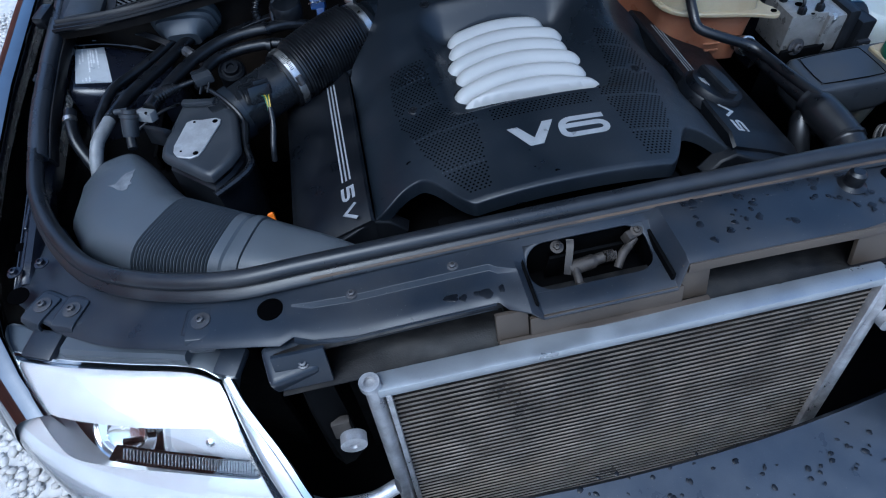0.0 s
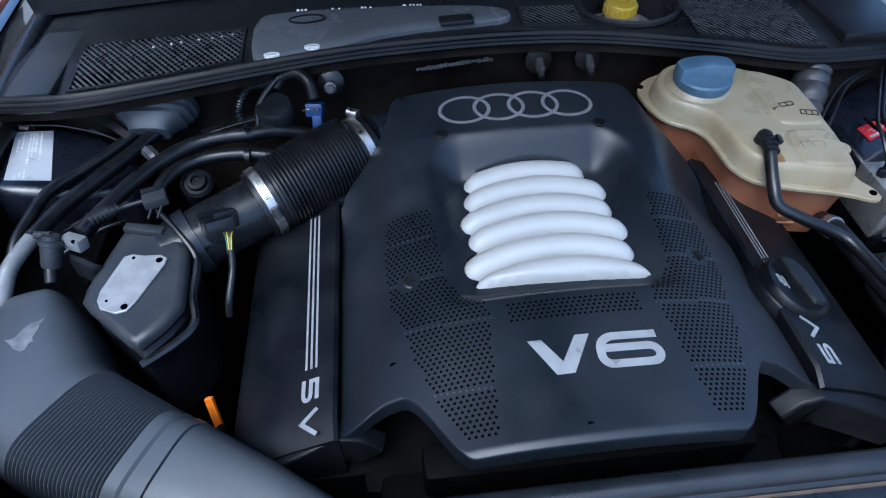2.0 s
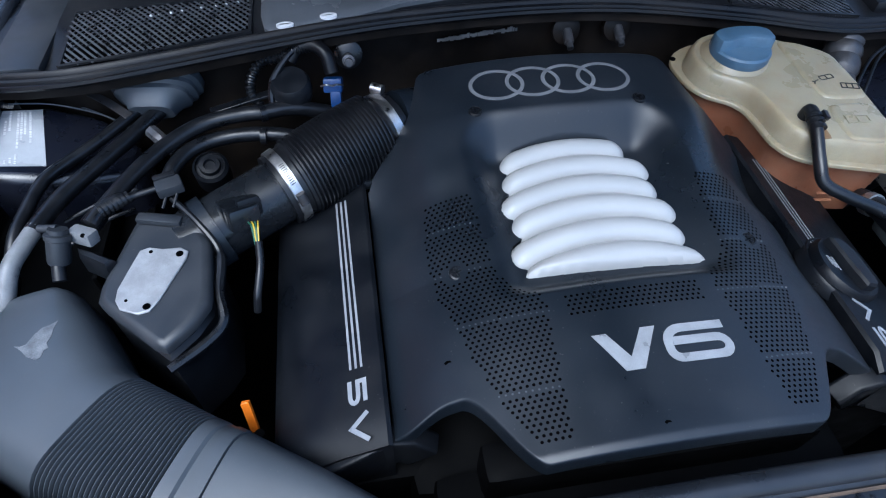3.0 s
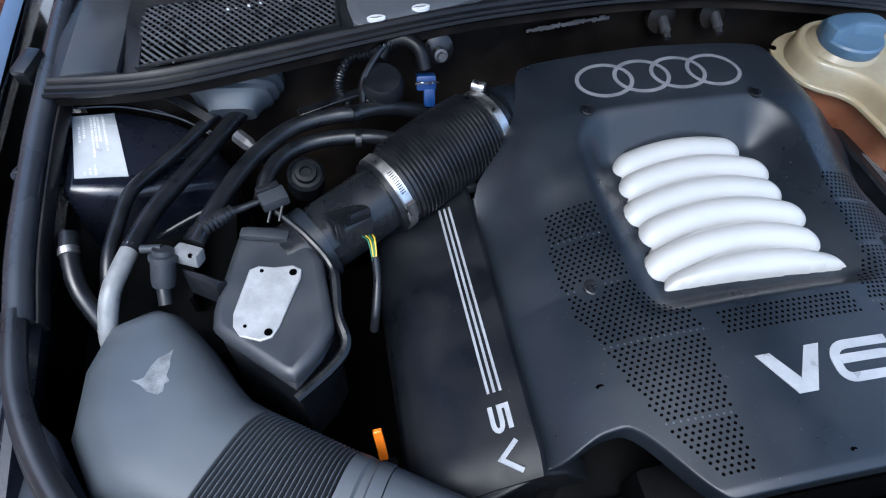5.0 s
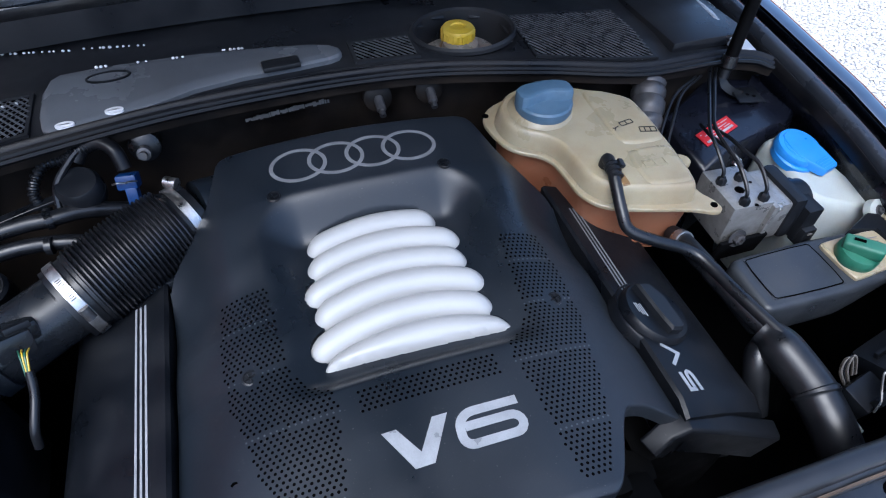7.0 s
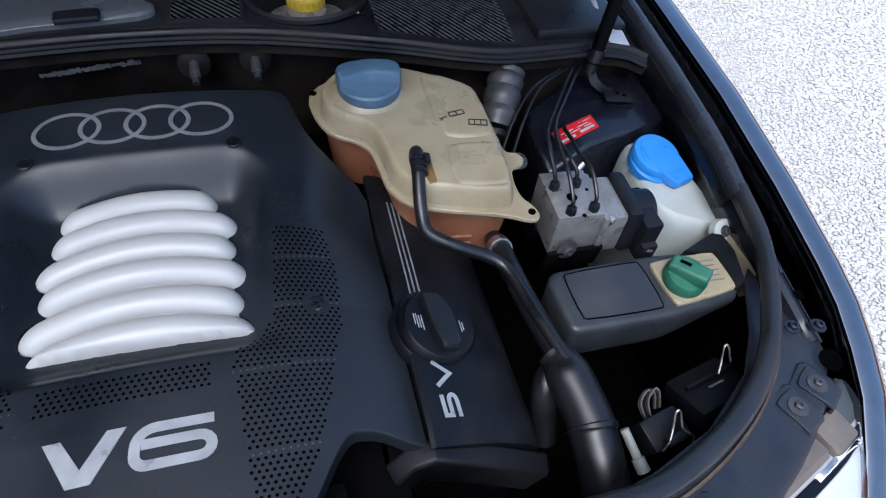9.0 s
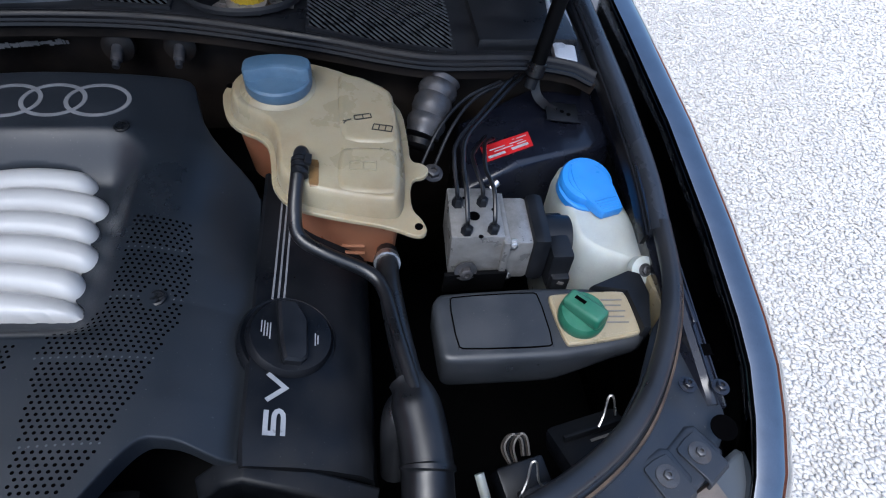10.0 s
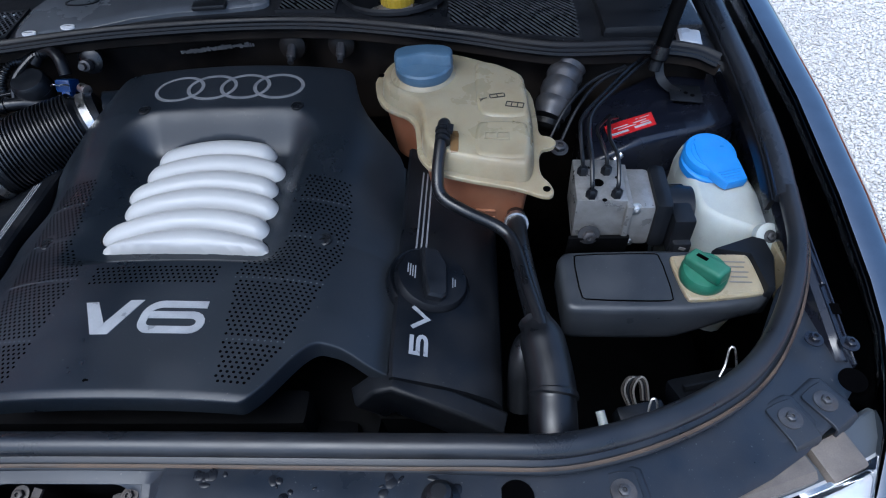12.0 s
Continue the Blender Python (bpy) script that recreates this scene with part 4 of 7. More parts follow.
def engine_cover():
    w = 0.239
    us = np.concatenate([np.linspace(-w, -0.125, 60, endpoint=False), np.linspace(-0.125, 0.125, 170, endpoint=False), np.linspace(0.125, w, 61)])
    front = lambda a: -0.2045 + 0.0715 * ease(0.118, 0.18, a) - 0.012 * ease(0.19, 0.235, a)
    rear = lambda a: along([(0, 0.297), (0.15, 0.293), (0.16, 0.289), (0.166, 0.281), (0.173, 0.252), (0.18, 0.228), (0.19, 0.21), (0.203, 0.196), (0.222, 0.181), (0.233, 0.171), (0.239, 0.158)], a)
    bm, grid, hollow = bmesh.new(), [], set()
    skirt = [(0.0, 0.0), (0.001, -0.0004), (0.0019, -0.0018), (0.0022, -0.0045), (0.0024, -0.022)]
    n = 320
    columns = [*((-1, o, dz) for o, dz in skirt[:0:-1]), *((0, float(u), 0.0) for u in us), *((1, o, dz) for o, dz in skirt[1:])]
    for side, u, dz in columns:
        x = u if side == 0 else side * (w + u)
        xin = max(-w, min(w, x))
        y0, y1 = front(abs(xin)), rear(abs(xin))
        col = []
        rows = [*((-1, o, d) for o, d in skirt[:0:-1]), *((0, k / n, 0.0) for k in range(n + 1)), *((1, o, d) for o, d in skirt[1:])]
        for end, v, d2 in rows:
            y = y0 + (y1 - y0) * v if end == 0 else (y0 - v if end < 0 else y1 + v)
            yin = max(y0, min(y1, y))
            # pull the grid onto the rim of the opening
            inside = -1.0
            if abs(x) < 0.13 and -0.035 < y < 0.2 and not side and not end:
                for _ in range(3):
                    inside = opening(x, y)
                    if abs(inside) > 0.0014:
                        break
                    gx, gy = (opening(x + 1e-4, y) - opening(x - 1e-4, y)) / 2e-4, (opening(x, y + 1e-4) - opening(x, y - 1e-4)) / 2e-4
                    step = max(-0.001, min(0.001, inside)) / max(0.3, gx * gx + gy * gy)
                    x, y = x - gx * step, y - gy * step
                xin, yin = x, y
                inside = opening(x, y)
            z = cover_z(xin, yin)
            z += min(dz if side else 0.0, d2 if end else 0.0)
            v = bm.verts.new((x, y, z))
            col.append(v)
            if inside > -0.0003:
                hollow.add(v)
            x = u if side == 0 else side * (w + u)
            xin = max(-w, min(w, x))
        grid.append(col)
    for a, b in zip(grid, grid[1:]):
        for k in range(len(a) - 1):
            corner = (a[k], b[k], b[k + 1], a[k + 1])
            if not all(v in hollow for v in corner):
                bm.faces.new(corner)
    bmesh.ops.delete(bm, geom=[v for v in bm.verts if not v.link_faces], context="VERTS")
    rim = [e for e in bm.edges if len(e.link_faces) == 1 and all(abs(v.co.x) < 0.15 and -0.04 < v.co.y < 0.2 for v in e.verts)]
    lip = bmesh.ops.extrude_edge_only(bm, edges=rim)["geom"]
    for v in lip:
        if isinstance(v, bmesh.types.BMVert):
            v.co.z -= 0.012
    part("shell", bm, "cover", cover, sharp=50)
    # six silver runners
    for ry, a, b in RUNNERS:
        rings, lip = [], []
        for t in np.linspace(0, 1, 31):
            x = a - 0.004 + (b - a + 0.008) * (0.5 - 0.5 * math.cos(math.pi * t))
            half = max(0.0012, runner_width(x, a - 0.004, b + 0.004))
            bend, ridge = runner_line(x)
            cut = -0.0185 - 0.03 * x if ry < 0.0 else -1.0
            ring = []
            for q in np.arange(0, 2 * math.pi, math.pi / 14):
                y, z = ry + bend + half * math.cos(q), ridge + 0.0235 * half / HALF * math.sin(q) + 0.006 * (1 - half / HALF)
                # the front runner is cut off by the plateau's straight edge
                ring.append(Vector((x, y, z)) if y > cut else Vector((x, cut, min(z, 0.821))))
            rings.append(ring)
            if 0.27 < t < 0.74 and ry < 0.13:
                lip.append((x, ry + bend + 0.0122, ridge + 0.0181 * half / HALF))
        runner = part("runner", loft(rings), "silver", cover, "satin silver intake runner", sharp=80)
        if lip:
            part("mould_line", sweep(lip, lambda t: 0.0002 + 0.0007 * math.sin(math.pi * t), seg=6, straight=True), "silver", runner)
    # black block painted as the shade below the runners
    part("runner_shade", block((0.0, 0.082, 0.795), (0.23, 0.23, 0.01), 0.002), "hole", cover)
    # emblem of four linked rings, in the print dimmed as shade
    for k in range(4):
        cx = -0.069 + 0.046 * k
        part("emblem_ring", ribbon(arc(cx, 0.246, 0.0325, 0.0265, 0, 360, 44), 0.0047, cover_z), "shaded_print", cover, "flat printed ring, greyed as shade")
    # V and 6
    vee = [(-0.0555, -0.1035), (-0.0425, -0.1035), (-0.0268, -0.129), (-0.0095, -0.102), (0.0045, -0.102), (-0.0185, -0.1415), (-0.0355, -0.1415)]
    bm = stack(vee, [(0, lambda x, y: cover_z(x, y) - 0.0006), (0, lambda x, y: cover_z(x, y) + 0.0007)])
    part("letter_v", bm, "print", cover, "silver raised letter V")
    six = [(0.069, -0.107), (0.027, -0.107), *arc(0.0265, -0.121, 0.0155, 0.014, 90, 180, 6), (0.0107, -0.127), *arc(0.0197, -0.1275, 0.009, 0.009, 180, 270, 5), *arc(0.0575, -0.128, 0.0095, 0.0085, 270, 450, 8), (0.0154, -0.1195)]
    part("digit_six", ribbon(six, 0.0082, cover_z), "print", cover, "silver raised digit 6")
    # cover screws
    for x, y in ((-0.16, 0.0), (0.162, 0.0), (-0.104, 0.203), (0.102, 0.203)):
        z = cover_z(x, y)
        bm = lathe([(0.0085, -0.001), (0.0085, 0.001), (0.0068, 0.0018), (0.0062, 0.0006), (0.001, 0.0004)], (x, y, z), (0, -0.12, 1), 20)
        block((x, y, z + 0.0014), (0.011, 0.0018, 0.0016), 0, (0, 0, 20), bm)
        block((x, y, z + 0.0014), (0.0018, 0.011, 0.0016), 0, (0, 0, 20), bm)
        part("cover_screw", bm, "plastic", cover, "black slotted quarter-turn screw")
    # fields of small round perforations, flat black discs painted as their shade
    bm = bmesh.new()
    pitch = 0.0057

    def field(inside, box):
        a, b, c, d = box
        for r in range(int((d - c) / (pitch * 0.87)) + 1):
            y = c + r * pitch * 0.87
            for k in range(int((b - a) / pitch) + 1):
                x = a + (k + 0.5 * (r % 2)) * pitch
                if inside(x, y):
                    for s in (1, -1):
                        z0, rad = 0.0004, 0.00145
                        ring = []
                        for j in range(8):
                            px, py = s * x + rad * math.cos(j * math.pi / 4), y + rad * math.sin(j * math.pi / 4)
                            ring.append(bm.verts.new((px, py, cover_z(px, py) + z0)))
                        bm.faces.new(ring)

    def side_field(x, y):
        lo = along([(-0.195, 0.097), (-0.1, 0.089), (-0.06, 0.084), (-0.045, 0.09), (-0.025, 0.112), (-0.012, 0.122), (0.1, 0.131)], y)
        hi = along([(-0.195, 0.122), (-0.15, 0.146), (-0.1, 0.163), (-0.06, 0.172), (-0.02, 0.184), (0.04, 0.187), (0.1, 0.18)], y)
        gap = any(abs(y - g - 0.06 * (x - 0.14)) < 0.0024 for g in (-0.142, -0.066, -0.001, 0.055))
        return lo < x < hi and -0.192 < y < 0.09 and not gap and math.hypot(x - 0.161, y) > 0.0125

    field(side_field, (0.08, 0.19, -0.193, 0.098))
    field(lambda x, y: -0.082 < y < -0.057 and x < 0.068, (0.0, 0.07, -0.082, -0.055))
    tagged(part("perforation", bm, "hole", cover, "small round perforations painted as flat black discs"), kind="stuff")
    # rows of shallow dimples between the fields, glints painted as flat grey dots
    bm = bmesh.new()
    for g in (-0.142, -0.066, -0.001, 0.055):
        for x in np.arange(0.085, 0.19, pitch):
            y = g + 0.06 * (x - 0.14)
            lo, hi = side_field(x, y + 0.0046), side_field(x, y - 0.0046)
            if lo or hi:
                for s in (1, -1):
                    ring = [bm.verts.new((s * x + 0.0011 * math.cos(j * math.pi / 3), y + 0.0011 * math.sin(j * math.pi / 3), cover_z(x, y) + 0.0004)) for j in range(6)]
                    bm.faces.new(ring)
    tagged(part("dimple", bm, "duct", cover, "flat grey dots painted as glints of shallow dimples"), kind="stuff")
    # scuffs: small dark nicks
    for x, y, r in ((-0.185, -0.095, 0.0035), (-0.018, -0.19, 0.003)):
        bm = stack([(x - r, y), (x - r * 0.3, y + r * 0.5), (x + r * 0.7, y + r * 0.25), (x + r, y - r * 0.3), (x + r * 0.1, y - r * 0.2), (x - r * 0.5, y - r * 0.6)], [(0, lambda a, b: cover_z(a, b) - 0.0004), (0, lambda a, b: cover_z(a, b) + 0.0005)])
        part("nick", bm, "hole", cover)


engine_cover()


# ---- camshaft covers either side ----
def cam_cover(s):
    ob = thing("camshaft_cover", (s * 0.29, 0.0, 0.7), "matt black camshaft cover with silver stripes and print", "camshaft cover", "camshaft covers")
    surf = lambda x, y: 0.792 - 0.38 * (abs(x) - 0.262)
    rings = []
    for y in np.linspace(-0.152, 0.2, 20):
        edge = [(0.243, -0.05), (0.243, -0.004), (0.247, 0.0), (0.262, 0.0), (0.29, 0.0), (0.32, 0.0), (0.345, -0.002), (0.356, -0.01), (0.36, -0.05), (0.36, -0.12), (0.243, -0.12)]
        slant = 0.01 * (y < -0.15)
        rings.append([Vector((s * a, y - 0.10 * max(0, a - 0.3) * (y < -0.1), surf(a, y) + b - slant)) for a, b in edge])
    part("shell", loft(rings), "cam", ob, sharp=40)
    shift = 0.005 if s > 0 else 0.0
    for k in range(3):
        # right-hand stripes take the print dimmed as shade
        part("stripe", ribbon([(s * (0.2695 + 0.0055 * k) - shift, 0.155), (s * (0.2675 + 0.0055 * k) - shift, 0.04), (s * (0.2655 + 0.0055 * k) - shift, -0.072 if s < 0 else -0.04)], 0.0024 if s < 0 else 0.0019, surf), "print" if s < 0 else "shaded_print", ob, "thin silver stripe")
    # 5 and V, tops of the letters towards the middle of the engine
    def turned(pts, cy):
        return [(s * (0.2715 - 0.88 * v), cy - 1.22 * u) if s < 0 else (0.2715 - 0.88 * v, cy + 1.22 * u) for u, v in pts]
    five = [(0.0095, 0.0085), (-0.008, 0.0085), (-0.008, 0.001), *arc(0.004, -0.0035, 0.0055, 0.0045, 90, -90, 6), (-0.0095, -0.008)]
    vee = [(-0.011, 0.0095), (0.0, -0.0085), (0.011, 0.0095)]
    if s < 0:
        part("digit_five", ribbon(turned(five, -0.096), 0.0042, surf), "print", ob, "silver printed digit 5")
        part("letter_v", ribbon(turned(vee, -0.132), 0.0042, surf), "print", ob, "silver printed letter V")
    else:
        part("digit_five", ribbon(turned(five, -0.1165), 0.0042, surf), "print", ob, "silver printed digit 5")
        part("letter_v", ribbon(turned(vee, -0.082), 0.0042, surf), "print", ob, "silver printed letter V")
    # end of the cylinder bank under the cover's arch
    ledge = [(s * 0.2, -0.152, 0.76), (s * 0.222, -0.146, 0.777), (s * 0.248, -0.146, 0.785), (s * 0.3, -0.156, 0.766), (s * 0.362, -0.17, 0.741)]
    side = [(-0.005, -0.05), (-0.005, -0.004), (-0.003, -0.002), (0.014, -0.003), (0.0175, -0.006), (0.018, -0.05)]
    part("end_cap", sweep(ledge, 1.0, profile=side, straight=True), "cam", ob, bevel=0.002, sharp=40)
    bm = block((s * 0.27, 0.02, 0.6), (0.17, 0.36, 0.22), 0.02)
    part("cylinder_head", bm, "dark", ob)
    return ob, surf


left_cam, _ = cam_cover(-1)
right_cam, cam_z = cam_cover(1)
bm = block((-0.262, 0.178, 0.793), (0.06, 0.02, 0.012), 0.003, (0, 8, 18))
part("rear_lip", bm, "cover", left_cam)

oil = thing("oil_filler_cap", (0.282, -0.028, 0.78), "black oil filler cap with raised grip on the camshaft cover", "oil cap")
part("collar", lathe([(0.049, -0.012), (0.049, 0.0), (0.047, 0.003), (0.044, 0.001)], (0.279, -0.028, 0.783), (0.38, -0.03, 1), 36), "cam", oil)
part("disc", lathe([(0.043, -0.002), (0.043, 0.008), (0.0395, 0.0125), (0.002, 0.0135)], (0.279, -0.028, 0.782), (0.38, -0.03, 1), 36), "cam", oil)
oil_tilt = Vector((0.38, -0.03, 1)).to_track_quat("Z", "Y")
oil_at = Vector((0.279, -0.028, 0.7945))


bm = bmesh.new()
grip = [(-0.013, 0.032), (0.006, 0.032), (0.018, 0.012), (0.019, -0.028), (0.013, -0.034), (-0.003, -0.034), (-0.008, -0.012)]
turn_in = Matrix.Rotation(math.atan2((oil_tilt @ Vector((1, 0, 0))).y, (oil_tilt @ Vector((1, 0, 0))).x), 3, "Z").inverted()
rings = []
for inset, h in ((0, 0.0), (0, 0.009), (0.0025, 0.012)):
    rings.append([oil_at + oil_tilt @ (turn_in @ Vector((p.x, p.y, h))) for p in rounded([Vector(g) for g in grip], inset)])
part("grip", loft(rings, bm), "plastic", oil)
for x, y, h, w in ((-0.025, 0.004, 0.0017, 0.013), (-0.0222, 0.002, 0.0017, 0.017), (-0.0194, 0.001, 0.0017, 0.015), (-0.0166, 0.0, 0.0017, 0.018), (0.0275, -0.004, 0.0017, 0.014), (0.0302, -0.004, 0.0017, 0.01)):
    c = oil_at + oil_tilt @ (turn_in @ Vector((x, y, h)))
    part("fine_print", block(c, (0.0011, w, 0.0006), 0, (0, 20, 0)), "print", oil)

# ---- dark engine below: plain boxes, bay shade painted near-black ----
engine = thing("engine_block", (0, 0.05, 0.4), "engine block below its covers, painted near-black as shade", "engine")
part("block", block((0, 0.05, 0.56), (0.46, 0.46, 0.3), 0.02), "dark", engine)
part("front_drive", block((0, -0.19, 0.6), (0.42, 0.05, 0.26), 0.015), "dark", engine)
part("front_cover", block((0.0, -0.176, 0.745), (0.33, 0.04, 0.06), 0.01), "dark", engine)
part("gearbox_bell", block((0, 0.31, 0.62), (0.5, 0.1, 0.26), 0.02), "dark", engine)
radiator = thing("radiator", (0, -0.27, 0.4), "radiator behind the lock carrier, painted near-black as shade", "radiator")
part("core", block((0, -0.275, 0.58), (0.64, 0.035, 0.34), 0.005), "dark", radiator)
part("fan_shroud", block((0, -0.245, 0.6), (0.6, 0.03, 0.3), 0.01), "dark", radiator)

# ---- condenser in front of the radiator ----
condenser = thing("condenser", (0.01, -0.4, 0.4), "dusty aluminium condenser with fine horizontal fins", "condenser")


def condenser_point(x, z, d=0.0):
    return Vector((x, -0.383 - (0.775 - z) * 0.13 - d, z))


x0, x1, ztop, zlow = -0.262, 0.292, 0.772, 0.42
part("header_bar", block(condenser_point(0.015, 0.782, -0.0035), (0.57, 0.025, 0.013), 0.003, (-7, 0, 0)), "bar", condenser, "bright aluminium top bar")
pitch = 0.0086
count = int((ztop - zlow) / pitch)
for k in range(count):
    z = ztop - pitch * (k + 0.5)
    bm = block(condenser_point(0.015, z), (x1 - x0, 0.003, 0.0022), 0)
    part("fin_tube", bm, "tube", condenser)
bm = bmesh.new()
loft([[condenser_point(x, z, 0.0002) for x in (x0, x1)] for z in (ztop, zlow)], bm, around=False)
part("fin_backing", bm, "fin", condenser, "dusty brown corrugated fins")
bm = bmesh.new()
for k in range(count):
    z = ztop - pitch * (k + 1.0)
    n = 230
    for j in range(n):
        x = x0 + (x1 - x0) * (j + 0.5) / n
        p, q = condenser_point(x - 0.0009, z + 0.0022, 0.0006), condenser_point(x + 0.0009, z - 0.0022, 0.0006)
        v = [bm.verts.new(c) for c in (p, p + Vector((0.0004, 0, 0)), q + Vector((0.0004, 0, 0)), q)]
        bm.faces.new(v)
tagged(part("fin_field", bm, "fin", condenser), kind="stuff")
for x in (x0 - 0.012, x1 + 0.012):
    part("side_tank", sweep([condenser_point(x, 0.79), condenser_point(x, zlow)], 0.0095, straight=True, seg=14), "alu", condenser)
    side = part("side_plate", block(condenser_point(x + (0.014 if x < 0 else -0.014), 0.6), (0.006, 0.016, 0.36), 0.001, (-7, 0, 0)), "alu", condenser)
part("port", lathe([(0.011, 0), (0.011, 0.008), (0.006, 0.008), (0.006, 0.003)], condenser_point(x0 - 0.014, 0.79), seg=18), "alu", condenser)
part("mount_tab", lathe([(0.0145, -0.006), (0.0145, 0.006), (0.005, 0.007), (0.004, 0.004)], (-0.309, -0.404, 0.72), (0, -1, 0.1), 20), "alu", condenser)
part("mount_tab", lathe([(0.0145, -0.006), (0.0145, 0.006), (0.005, 0.007), (0.004, 0.004)], condenser_point(x1 + 0.03, 0.715, 0.012), (0, -1, 0.1), 20), "alu", condenser)
pipe = thing("coolant_pipe", (-0.33, -0.42, 0.66), "bare aluminium pipe beside the condenser", "pipe")
part("tube", sweep([(-0.275, -0.44, 0.655), (-0.31, -0.445, 0.645), (-0.36, -0.44, 0.645), (-0.4, -0.42, 0.65)], 0.0085), "alu", pipe)

# ---- bonnet latch ----
latch = thing("bonnet_latch", (-0.015, -0.3, 0.77), "rusty spring-loaded bonnet latch in the lock carrier", "latch")
part("back_plate", block((-0.005, -0.262, 0.785), (0.1, 0.004, 0.05), 0.001, (12, 0, 0)), "dark", latch)
part("lever", sweep([(-0.031, -0.262, 0.828), (-0.033, -0.27, 0.824), (-0.037, -0.28, 0.812), (-0.04, -0.288, 0.8)], 1.0, profile=[(-0.004, -0.0012), (0.004, -0.0012), (0.004, 0.0012), (-0.004, 0.0012)]), "rust", latch)
part("pivot_bar", sweep([(-0.036, -0.282, 0.801), (-0.015, -0.281, 0.803), (0.005, -0.279, 0.806)], lambda t: 0.0085 - 0.002 * (t > 0.7), seg=14), "rust", latch)
part("hook", sweep([(-0.03, -0.285, 0.804), (-0.031, -0.298, 0.801), (-0.031, -0.308, 0.797)], lambda t: 0.0048 + 0.0022 * (t > 0.8), seg=12), "rust", latch, "pale worn latch finger")
spring = [(0.006 + 0.012 * k / 45, -0.279 + 0.006 * math.sin(k * 2 * math.pi / 9), 0.806 + 0.006 * math.cos(k * 2 * math.pi / 9)) for k in range(46)]
part("spring", sweep(spring, 0.0012, seg=6, straight=True), "rust", latch)
part("striker", sweep([(0.018, -0.292, 0.798), (0.026, -0.282, 0.808), (0.036, -0.275, 0.812), (0.044, -0.27, 0.818)], lambda t: 0.0055 - 0.002 * abs(t - 0.4), seg=10), "rust", latch, "worn striker arm")
part("stop", block((0.038, -0.268, 0.818), (0.014, 0.012, 0.014), 0.003, (15, 10, 20)), "rust", latch)
bolt((-0.047, -0.266, 0.824), 0.0045, (0, -0.3, 1), material="rust", parent=latch)
bolt((0.046, -0.266, 0.824), 0.0042, (0, -0.3, 1), material="rust", parent=latch)
latch.location.y -= 0.014
latch.location.z -= 0.004


